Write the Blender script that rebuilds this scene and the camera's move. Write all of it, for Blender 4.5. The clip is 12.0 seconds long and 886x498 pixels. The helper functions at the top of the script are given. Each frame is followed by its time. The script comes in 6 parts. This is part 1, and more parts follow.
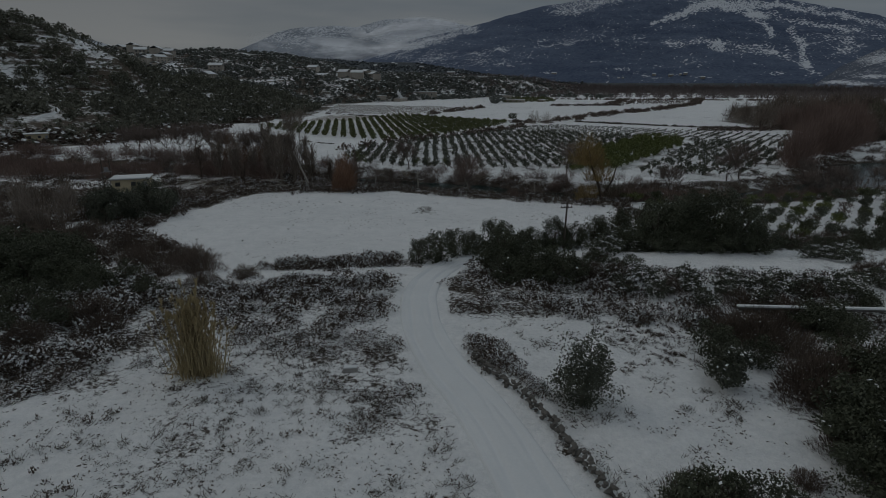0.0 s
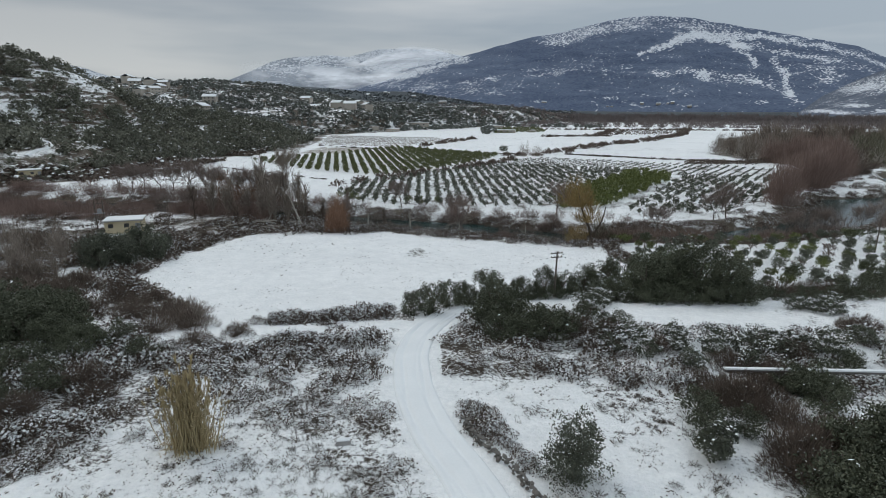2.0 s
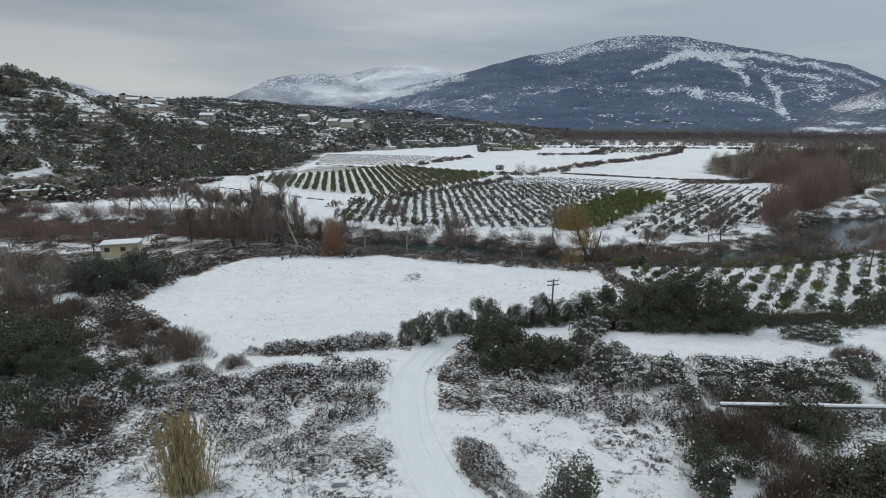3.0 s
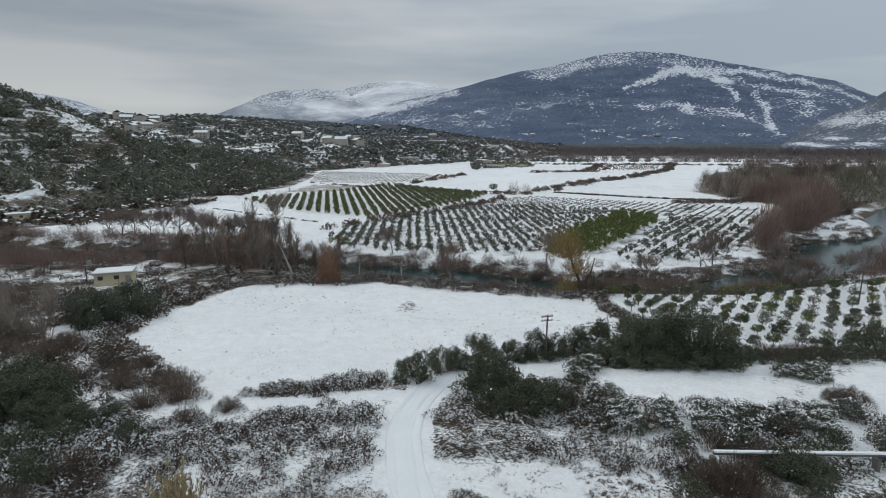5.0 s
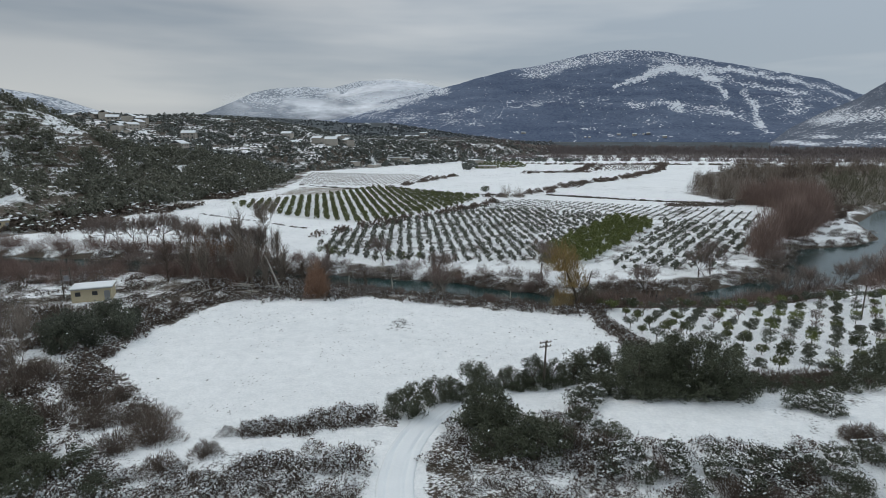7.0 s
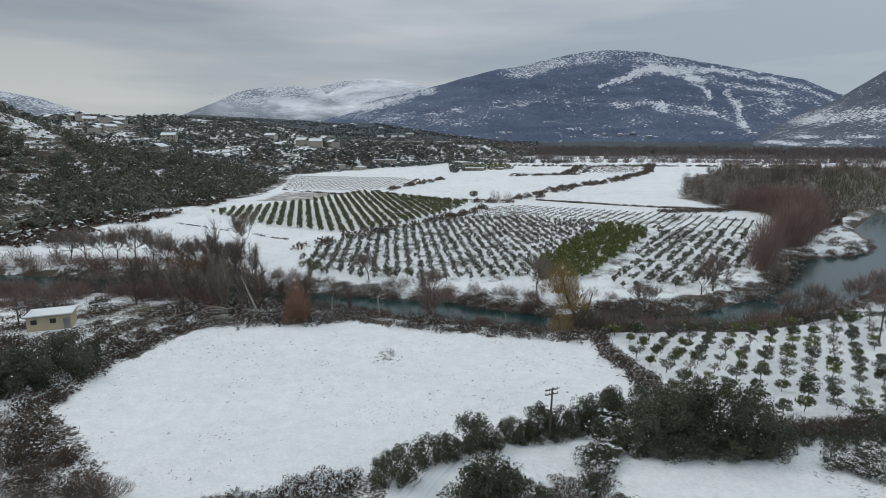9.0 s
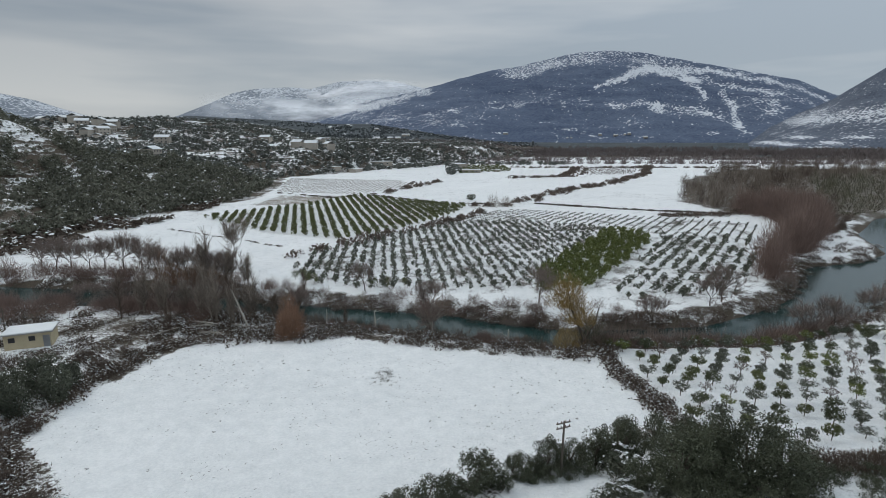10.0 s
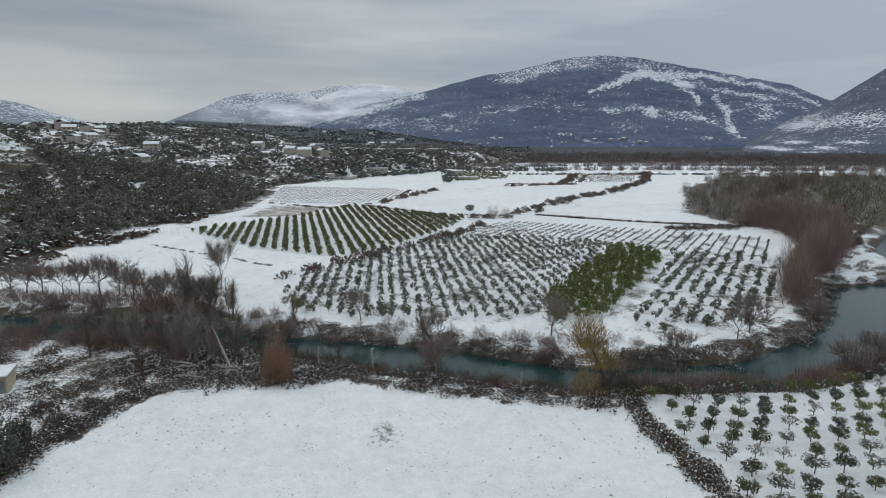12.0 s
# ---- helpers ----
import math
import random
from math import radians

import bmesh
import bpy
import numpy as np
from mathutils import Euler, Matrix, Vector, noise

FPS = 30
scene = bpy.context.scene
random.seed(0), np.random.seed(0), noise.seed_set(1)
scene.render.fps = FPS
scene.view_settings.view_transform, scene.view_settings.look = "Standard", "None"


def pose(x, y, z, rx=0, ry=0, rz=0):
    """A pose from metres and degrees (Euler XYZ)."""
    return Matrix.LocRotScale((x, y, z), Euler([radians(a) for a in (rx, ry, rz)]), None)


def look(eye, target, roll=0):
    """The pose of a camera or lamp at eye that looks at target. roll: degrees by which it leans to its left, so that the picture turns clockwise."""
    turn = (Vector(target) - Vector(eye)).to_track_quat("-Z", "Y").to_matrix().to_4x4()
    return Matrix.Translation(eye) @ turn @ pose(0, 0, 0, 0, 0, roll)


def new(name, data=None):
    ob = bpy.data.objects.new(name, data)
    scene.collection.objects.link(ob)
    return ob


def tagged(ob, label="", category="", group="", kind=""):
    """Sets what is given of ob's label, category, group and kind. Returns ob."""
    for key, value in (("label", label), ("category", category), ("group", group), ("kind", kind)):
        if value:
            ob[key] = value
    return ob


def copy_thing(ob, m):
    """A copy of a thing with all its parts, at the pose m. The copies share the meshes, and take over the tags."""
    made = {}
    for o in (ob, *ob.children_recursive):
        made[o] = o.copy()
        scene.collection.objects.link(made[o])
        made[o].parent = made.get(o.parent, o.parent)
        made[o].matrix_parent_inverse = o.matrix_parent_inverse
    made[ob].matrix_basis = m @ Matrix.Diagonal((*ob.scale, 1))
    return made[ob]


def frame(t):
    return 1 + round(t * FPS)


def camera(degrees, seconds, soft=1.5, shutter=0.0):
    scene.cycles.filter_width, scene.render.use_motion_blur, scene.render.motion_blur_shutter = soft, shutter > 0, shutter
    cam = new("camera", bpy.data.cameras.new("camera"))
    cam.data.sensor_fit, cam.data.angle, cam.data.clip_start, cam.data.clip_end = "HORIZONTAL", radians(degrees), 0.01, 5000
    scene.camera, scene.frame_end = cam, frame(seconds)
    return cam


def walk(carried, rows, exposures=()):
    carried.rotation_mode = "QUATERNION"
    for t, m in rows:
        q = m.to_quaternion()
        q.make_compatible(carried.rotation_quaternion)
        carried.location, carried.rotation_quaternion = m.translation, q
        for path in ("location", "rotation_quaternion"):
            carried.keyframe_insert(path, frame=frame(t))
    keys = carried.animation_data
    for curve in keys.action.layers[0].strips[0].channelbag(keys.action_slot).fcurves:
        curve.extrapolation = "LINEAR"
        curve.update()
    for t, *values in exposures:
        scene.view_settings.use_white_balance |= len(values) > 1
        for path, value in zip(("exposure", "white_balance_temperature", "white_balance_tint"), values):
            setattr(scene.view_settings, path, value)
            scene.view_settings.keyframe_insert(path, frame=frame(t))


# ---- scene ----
cam = camera(77.0, 12.0, soft=0.85)
METRES, EYE, TILT, LEAN, TURN = 36.0, 20.7, -17.0, 0.0, 0.0
ROWS = [
    (0.0, 0.0, 0.0, 0.0, -0.0, 0.0, 0.0),
    (0.5, -0.0005, -0.006, 0.02, -0.21, 0.36, 0.05),
    (1.0, -0.0009, -0.0129, 0.0406, -0.41, 0.98, 0.12),
    (1.5, 0.0, -0.0188, 0.0588, -0.6, 1.79, 0.17),
    (2.0, 0.0011, -0.0238, 0.0789, -0.78, 2.66, 0.23),
    (2.5, 0.0016, -0.0283, 0.0981, -0.94, 3.45, 0.29),
    (3.0, 0.0013, -0.0325, 0.1184, -1.12, 4.31, 0.32),
    (5.0, -0.0016, -0.0516, 0.1917, -1.74, 5.73, 0.54),
    (5.5, -0.0022, -0.0435, 0.2094, -1.9, 5.73, 0.6),
    (6.0, -0.0013, -0.0253, 0.2312, -2.04, 5.64, 0.67),
    (6.5, -0.002, 0.0008, 0.2534, -2.25, 5.57, 0.75),
    (7.0, -0.0025, 0.0378, 0.2805, -2.6, 5.52, 0.87),
    (9.0, -0.0079, 0.2331, 0.4041, -3.93, 5.46, 1.34),
    (9.5, -0.0106, 0.2894, 0.4356, -4.13, 5.48, 1.44),
    (10.0, -0.014, 0.3519, 0.4718, -4.3, 5.51, 1.53),
    (10.5, -0.0178, 0.4126, 0.5058, -4.41, 5.54, 1.57),
    (11.0, -0.0244, 0.4796, 0.5456, -4.56, 5.59, 1.62),
    (11.5, -0.0307, 0.5434, 0.5821, -4.71, 5.75, 1.65),
    (12.0, -0.0366, 0.6156, 0.6228, -4.86, 5.9, 1.7),
]
walk(cam, [(t, pose(0, 0, EYE, TILT, LEAN, TURN) @ pose(METRES * x, METRES * y, METRES * z, 90 + pitch, roll, yaw)) for t, x, y, z, yaw, pitch, roll in ROWS],
     [(0.0, -1.7), (0.5, -0.48), (1.0, 0.05), (1.5, 0.08), (12.0, 0.06)])

# ---- world and light ----
world = bpy.data.worlds.new("overcast_sky")
scene.world = world
world.use_nodes = True
wn, wl = world.node_tree.nodes, world.node_tree.links
wn.clear()
w_out = wn.new("ShaderNodeOutputWorld")
w_bg = wn.new("ShaderNodeBackground")
w_sky = wn.new("ShaderNodeTexSky")
w_sky.sky_type, w_sky.sun_disc = "NISHITA", False
w_sky.sun_elevation, w_sky.sun_rotation = radians(38), radians(-55)
w_tc = wn.new("ShaderNodeTexCoord")
w_sep = wn.new("ShaderNodeSeparateXYZ")
wl.new(w_tc.outputs["Generated"], w_sep.inputs[0])
w_map = wn.new("ShaderNodeMapping")
w_map.inputs["Scale"].default_value = (0.9, 0.9, 6.5)
w_map.inputs["Location"].default_value = (0.35, 0.1, 0.0)
wl.new(w_tc.outputs["Generated"], w_map.inputs["Vector"])
w_noise = wn.new("ShaderNodeTexNoise")
w_noise.inputs["Scale"].default_value = 1.9
w_noise.inputs["Detail"].default_value = 4.0
w_noise.inputs["Roughness"].default_value = 0.48
wl.new(w_map.outputs[0], w_noise.inputs["Vector"])
w_cloud = wn.new("ShaderNodeValToRGB")
w_cloud.color_ramp.elements[0].position, w_cloud.color_ramp.elements[0].color = 0.39, (0.320, 0.373, 0.428, 1)
w_cloud.color_ramp.elements[1].position, w_cloud.color_ramp.elements[1].color = 0.64, (0.522, 0.551, 0.574, 1)
wl.new(w_noise.outputs["Fac"], w_cloud.inputs["Fac"])
# an overcast dome brightens towards the zenith
w_up = wn.new("ShaderNodeMapRange")
w_up.inputs["From Min"].default_value, w_up.inputs["From Max"].default_value = 0.22, 0.85
w_up.inputs["To Min"].default_value, w_up.inputs["To Max"].default_value = 1.0, 1.92
wl.new(w_sep.outputs["Z"], w_up.inputs["Value"])
w_mul = wn.new("ShaderNodeVectorMath")
w_mul.operation = "SCALE"
wl.new(w_cloud.outputs["Color"], w_mul.inputs[0])
# and is a little brighter again along the horizon
w_low = wn.new("ShaderNodeMapRange")
w_low.inputs["From Min"].default_value, w_low.inputs["From Max"].default_value = 0.04, 0.26
w_low.inputs["To Min"].default_value, w_low.inputs["To Max"].default_value = 1.05, 0.90
wl.new(w_sep.outputs["Z"], w_low.inputs["Value"])
w_both = wn.new("ShaderNodeMath")
w_both.operation = "MULTIPLY"
wl.new(w_up.outputs["Result"], w_both.inputs[0])
wl.new(w_low.outputs["Result"], w_both.inputs[1])
# the cloud is thinner towards the east
w_east = wn.new("ShaderNodeMapRange")
w_east.inputs["From Min"].default_value, w_east.inputs["From Max"].default_value = -0.7, 0.7
w_east.inputs["To Min"].default_value, w_east.inputs["To Max"].default_value = 0.76, 1.15
wl.new(w_sep.outputs["X"], w_east.inputs["Value"])
w_all = wn.new("ShaderNodeMath")
w_all.operation = "MULTIPLY"
wl.new(w_both.outputs[0], w_all.inputs[0])
wl.new(w_east.outputs["Result"], w_all.inputs[1])
# a pale gap under the cloud, low in the north-west
w_gap_z = wn.new("ShaderNodeMapRange")
w_gap_z.interpolation_type = "SMOOTHSTEP"
w_gap_z.inputs["From Min"].default_value, w_gap_z.inputs["From Max"].default_value = 0.03, 0.13
w_gap_z.inputs["To Min"].default_value, w_gap_z.inputs["To Max"].default_value = 0.07, 0.0
wl.new(w_sep.outputs["Z"], w_gap_z.inputs["Value"])
w_gap_x = wn.new("ShaderNodeMapRange")
w_gap_x.interpolation_type = "SMOOTHSTEP"
w_gap_x.inputs["From Min"].default_value, w_gap_x.inputs["From Max"].default_value = -0.50, -0.05
w_gap_x.inputs["To Min"].default_value, w_gap_x.inputs["To Max"].default_value = 1.0, 0.0
wl.new(w_sep.outputs["X"], w_gap_x.inputs["Value"])
w_gap = wn.new("ShaderNodeMath")
w_gap.operation = "MULTIPLY_ADD"
wl.new(w_gap_z.outputs["Result"], w_gap.inputs[0])
wl.new(w_gap_x.outputs["Result"], w_gap.inputs[1])
wl.new(w_all.outputs[0], w_gap.inputs[2])
# and brighter cloud higher up, ahead
w_bright_z = wn.new("ShaderNodeMapRange")
w_bright_z.interpolation_type = "SMOOTHSTEP"
w_bright_z.inputs["From Min"].default_value, w_bright_z.inputs["From Max"].default_value = 0.10, 0.21
w_bright_z.inputs["To Min"].default_value, w_bright_z.inputs["To Max"].default_value = 0.0, 0.13
wl.new(w_sep.outputs["Z"], w_bright_z.inputs["Value"])
w_bright_x = wn.new("ShaderNodeMapRange")
w_bright_x.interpolation_type = "SMOOTHSTEP"
w_bright_x.inputs["From Min"].default_value, w_bright_x.inputs["From Max"].default_value = -0.32, 0.06
wl.new(w_sep.outputs["X"], w_bright_x.inputs["Value"])
w_bright = wn.new("ShaderNodeMath")
w_bright.operation = "MULTIPLY_ADD"
wl.new(w_bright_z.outputs["Result"], w_bright.inputs[0])
wl.new(w_bright_x.outputs["Result"], w_bright.inputs[1])
wl.new(w_gap.outputs[0], w_bright.inputs[2])
wl.new(w_bright.outputs[0], w_mul.inputs["Scale"])
w_sk2 = wn.new("ShaderNodeVectorMath")
w_sk2.operation = "SCALE"
w_sk2.inputs["Scale"].default_value = 0.07
wl.new(w_sky.outputs["Color"], w_sk2.inputs[0])
w_mix = wn.new("ShaderNodeMix")
w_mix.data_type = "RGBA"
w_mix.inputs["Factor"].default_value = 0.9
wl.new(w_sk2.outputs[0], w_mix.inputs["A"])
wl.new(w_mul.outputs[0], w_mix.inputs["B"])
wl.new(w_mix.outputs["Result"], w_bg.inputs["Color"])
w_bg.inputs["Strength"].default_value = 1.0
wl.new(w_bg.outputs[0], w_out.inputs[0])

sun = new("sun", bpy.data.lights.new("sun", "SUN"))
sun.data.energy, sun.data.angle, sun.data.color = 0.66, radians(30), (1.0, 0.955, 0.88)
sun.matrix_world = look((0, 0, 0), (math.sin(radians(55)) * 0.79, -math.cos(radians(55)) * 0.79, -0.62))


# ---- materials ----
def nodes_of(name):
    m = bpy.data.materials.new(name)
    m.use_nodes = True
    nt = m.node_tree
    bs = nt.nodes["Principled BSDF"]
    return m, nt, bs


def node(nt, kind, **values):
    n = nt.nodes.new(kind)
    for k, v in values.items():
        n.inputs[k.replace("_", " ")].default_value = v
    return n


def math_node(nt, op, a, b=None, clamp=False):
    n = nt.nodes.new("ShaderNodeMath")
    n.operation, n.use_clamp = op, clamp
    for i, v in enumerate((a, b)):
        if v is None:
            continue
        if isinstance(v, (int, float)):
            n.inputs[i].default_value = v
        else:
            nt.links.new(v, n.inputs[i])
    return n.outputs[0]


def mix_rgb(nt, fac, a, b):
    n = nt.nodes.new("ShaderNodeMix")
    n.data_type = "RGBA"
    for key, v in (("Factor", fac), ("A", a), ("B", b)):
        if isinstance(v, tuple):
            n.inputs[key].default_value = (*v, 1)
        elif isinstance(v, (int, float)):
            n.inputs[key].default_value = v
        else:
            nt.links.new(v, n.inputs[key])
    return n.outputs["Result"]


def noise_node(nt, scale, detail=4.0, rough=0.55, vec=None):
    n = node(nt, "ShaderNodeTexNoise", Scale=scale, Detail=detail, Roughness=rough)
    if vec is not None:
        nt.links.new(vec, n.inputs["Vector"])
    return n.outputs["Fac"]


def bump(nt, bs, height, strength, distance):
    b = node(nt, "ShaderNodeBump", Strength=strength, Distance=distance)
    nt.links.new(height, b.inputs["Height"])
    nt.links.new(b.outputs[0], bs.inputs["Normal"])


def position(nt):
    return nt.nodes.new("ShaderNodeNewGeometry").outputs["Position"]


def foliage(name, dark, light, rough=0.7, patch=0.25, mottled=0.55):
    """Leaves or twigs: varies from card to card and from plant to plant."""
    m, nt, bs = nodes_of(name)
    geo = nt.nodes.new("ShaderNodeNewGeometry")
    info = nt.nodes.new("ShaderNodeObjectInfo")
    big = noise_node(nt, patch, 2.0, 0.5, geo.outputs["Position"])
    f = math_node(nt, "ADD", math_node(nt, "MULTIPLY", geo.outputs["Random Per Island"], mottled), math_node(nt, "MULTIPLY", info.outputs["Random"], 0.25))
    f = math_node(nt, "ADD", f, math_node(nt, "MULTIPLY", math_node(nt, "SUBTRACT", big, 0.4), 1.0), True)
    nt.links.new(mix_rgb(nt, f, dark, light), bs.inputs["Base Color"])
    bs.inputs["Roughness"].default_value = rough
    bs.inputs["Specular IOR Level"].default_value = 0.25
    return m


def plain(name, dark, light, scale, rough=0.8, bumpy=0.3, metal=0.0):
    """A surface with grain and stains at two scales."""
    m, nt, bs = nodes_of(name)
    pos = nt.nodes.new("ShaderNodeTexCoord").outputs["Object"]
    a, b = noise_node(nt, scale, 5.0, 0.6, pos), noise_node(nt, scale * 0.17, 3.0, 0.5, pos)
    f = math_node(nt, "ADD", math_node(nt, "MULTIPLY", a, 0.6), math_node(nt, "MULTIPLY", b, 0.4), True)
    nt.links.new(mix_rgb(nt, f, dark, light), bs.inputs["Base Color"])
    bs.inputs["Roughness"].default_value, bs.inputs["Metallic"].default_value = rough, metal
    bump(nt, bs, a, bumpy, 0.05)
    return m


M_OLIVE = foliage("olive_leaves", (0.054, 0.062, 0.046), (0.145, 0.155, 0.112), 0.55)
M_EVERGREEN = foliage("evergreen_leaves", (0.048, 0.055, 0.036), (0.128, 0.140, 0.090), 0.6, 0.35, 0.38)
M_CITRUS = foliage("citrus_leaves", (0.040, 0.048, 0.027), (0.11, 0.126, 0.060), 0.5)
M_YOUNG = foliage("young_green_leaves", (0.08, 0.098, 0.03), (0.175, 0.2, 0.062), 0.55)
M_HEDGE = foliage("orchard_row_leaves", (0.066, 0.077, 0.034), (0.160, 0.172, 0.068), 0.6)
M_BRAMBLE = foliage("bramble_leaves", (0.056, 0.043, 0.035), (0.146, 0.116, 0.093), 0.8, 0.5)
M_TWIG = foliage("brown_twigs", (0.082, 0.063, 0.051), (0.180, 0.142, 0.114), 0.85)
M_RED = foliage("russet_twigs", (0.142, 0.100, 0.086), (0.275, 0.200, 0.170), 0.85)
M_GREY = foliage("grey_twigs", (0.15, 0.125, 0.105), (0.33, 0.285, 0.24), 0.85)
M_ASH = foliage("ash_brown_twigs", (0.150, 0.118, 0.104), (0.320, 0.265, 0.235), 0.85)
M_PALE = foliage("pale_branches", (0.25, 0.23, 0.20), (0.46, 0.43, 0.38), 0.8)
M_TAN = foliage("golden_willow_twigs", (0.2, 0.134, 0.056), (0.36, 0.26, 0.115), 0.85)
M_RUSSET = foliage("russet_willow_twigs", (0.19, 0.112, 0.074), (0.34, 0.21, 0.145), 0.85)
M_IVY = foliage("ivy_covered_twigs", (0.092, 0.090, 0.062), (0.190, 0.182, 0.128), 0.8)
M_REED = foliage("dry_reed_canes", (0.25, 0.195, 0.105), (0.52, 0.43, 0.25), 0.7)
M_GRASS = foliage("dead_grass", (0.040, 0.036, 0.029), (0.135, 0.117, 0.086), 0.85)
# Distance haze is mixed into the next four colours, paler and greyer.
M_FARWOOD = foliage("hazed_bare_woods", (0.135, 0.113, 0.110), (0.235, 0.202, 0.194), 0.9, 0.02)
M_HAZED_FOOTWOOD = foliage("foothill_trees", (0.068, 0.080, 0.086), (0.135, 0.150, 0.155), 0.85, 0.01)
M_WOODS = foliage("hazed_far_evergreen", (0.112, 0.122, 0.113), (0.198, 0.208, 0.184), 0.75, 0.03)
M_HILL = foliage("hazed_hill_evergreen", (0.098, 0.102, 0.080), (0.235, 0.236, 0.182), 0.7, 0.045)
M_BARK = plain("bark", (0.05, 0.04, 0.032), (0.15, 0.125, 0.10), 9.0, 0.9, 0.6)
M_POLE = plain("weathered_timber", (0.07, 0.058, 0.048), (0.17, 0.145, 0.12), 12.0, 0.9, 0.4)
M_STONE = plain("dark_stone", (0.07, 0.065, 0.058), (0.24, 0.225, 0.20), 6.0, 0.9, 0.7)
M_CONCRETE = plain("concrete", (0.26, 0.25, 0.235), (0.45, 0.44, 0.42), 4.0, 0.9, 0.3)
# Darker copy of the concrete: shade below the flume's rim as colour.
M_FLUME_SHADE = plain("shaded_flume_concrete", (0.10, 0.096, 0.088), (0.23, 0.222, 0.208), 4.0, 0.85, 0.3)
M_PLASTER = plain("cream_plaster", (0.40, 0.34, 0.22), (0.60, 0.52, 0.36), 1.6, 0.9, 0.2)
M_WALL = plain("pale_house_plaster", (0.30, 0.27, 0.23), (0.50, 0.46, 0.40), 0.7, 0.9, 0.2)
M_DARK = plain("dark_opening", (0.02, 0.022, 0.025), (0.06, 0.06, 0.062), 3.0, 0.35, 0.1)
M_STEEL = plain("galvanised_steel", (0.22, 0.23, 0.24), (0.40, 0.41, 0.42), 8.0, 0.45, 0.1, 0.8)
M_CERAMIC = plain("brown_insulator", (0.07, 0.035, 0.02), (0.14, 0.08, 0.05), 20.0, 0.25, 0.05)


def snow_material():
    m, nt, bs = nodes_of("settled_snow")
    pos = position(nt)
    a, b = noise_node(nt, 7.0, 5.0, 0.6, pos), noise_node(nt, 0.4, 3.0, 0.5, pos)
    f = math_node(nt, "ADD", math_node(nt, "MULTIPLY", a, 0.5), math_node(nt, "MULTIPLY", b, 0.5), True)
    nt.links.new(mix_rgb(nt, f, (0.66, 0.695, 0.71), (0.86, 0.885, 0.885)), bs.inputs["Base Color"])
    bs.inputs["Roughness"].default_value = 0.75
    return m


M_SNOW = snow_material()


def ground_material():
    """Snow over earth and dead growth; 'growth' says how much of it breaks through, 'earth' how bare and light the soil is."""
    m, nt, bs = nodes_of("snowy_ground")
    pos = position(nt)
    grow = nt.nodes.new("ShaderNodeAttribute")
    grow.attribute_name = "growth"
    earth = nt.nodes.new("ShaderNodeAttribute")
    earth.attribute_name = "earth"
    n1 = noise_node(nt, 0.55, 6.0, 0.62, pos)
    n2 = noise_node(nt, 3.1, 5.0, 0.68, pos)
    n3 = noise_node(nt, 0.05, 3.0, 0.5, pos)
    n4 = noise_node(nt, 16.0, 3.0, 0.6, pos)
    mixn = math_node(nt, "ADD", math_node(nt, "MULTIPLY", n1, 0.20), math_node(nt, "MULTIPLY", n2, 0.40))
    n6 = noise_node(nt, 0.16, 4.0, 0.6, pos)
    mixn = math_node(nt, "ADD", mixn, math_node(nt, "MULTIPLY", n4, 0.20))
    mixn = math_node(nt, "ADD", mixn, math_node(nt, "MULTIPLY", n6, 0.20))
    f = math_node(nt, "SUBTRACT", math_node(nt, "ADD", math_node(nt, "MULTIPLY", grow.outputs["Fac"], 0.62), 0.19), mixn)
    # terraced slopes: snow lies on the treads, scrub and walls show on the risers
    terrace = nt.nodes.new("ShaderNodeAttribute")
    terrace.attribute_name = "terrace"
    sep = nt.nodes.new("ShaderNodeSeparateXYZ")
    nt.links.new(pos, sep.inputs[0])
    wave = math_node(nt, "SINE", math_node(nt, "ADD", math_node(nt, "MULTIPLY", sep.outputs["Z"], 2.4), math_node(nt, "MULTIPLY", n6, 17.0)))
    f = math_node(nt, "ADD", f, math_node(nt, "MULTIPLY", math_node(nt, "MULTIPLY", wave, terrace.outputs["Fac"]), 0.04))
    f = math_node(nt, "MULTIPLY", f, 22.0)
    f = math_node(nt, "ADD", f, 0.3, True)
    grain = math_node(nt, "MULTIPLY", math_node(nt, "SUBTRACT", math_node(nt, "ADD", math_node(nt, "MULTIPLY", n2, 0.5), math_node(nt, "MULTIPLY", n4, 0.5)), 0.32), 2.8, True)
    litter = mix_rgb(nt, grain, (0.030, 0.024, 0.018), (0.150, 0.122, 0.090))
    soil = mix_rgb(nt, n1, (0.20, 0.17, 0.13), (0.40, 0.37, 0.33))
    dark = mix_rgb(nt, earth.outputs["Fac"], litter, soil)
    # Snow tone follows the bump noise: shading of lumps painted into its colour.
    s = math_node(nt, "ADD", math_node(nt, "MULTIPLY", n2, 0.35), math_node(nt, "MULTIPLY", n3, 0.15))
    s = math_node(nt, "ADD", s, math_node(nt, "MULTIPLY", n1, 0.25))
    s = math_node(nt, "ADD", s, math_node(nt, "MULTIPLY", n4, 0.25))
    s = math_node(nt, "ADD", math_node(nt, "MULTIPLY", math_node(nt, "SUBTRACT", s, 0.5), 3.1), 0.73, True)
    snow = mix_rgb(nt, s, (0.62, 0.655, 0.668), (0.97, 0.985, 0.98))
    nt.links.new(mix_rgb(nt, f, snow, dark), bs.inputs["Base Color"])
    bs.inputs["Roughness"].default_value = 0.8
    bs.inputs["Specular IOR Level"].default_value = 0.2
    h = math_node(nt, "ADD", math_node(nt, "MULTIPLY", n2, 0.7), math_node(nt, "MULTIPLY", n1, 1.7))
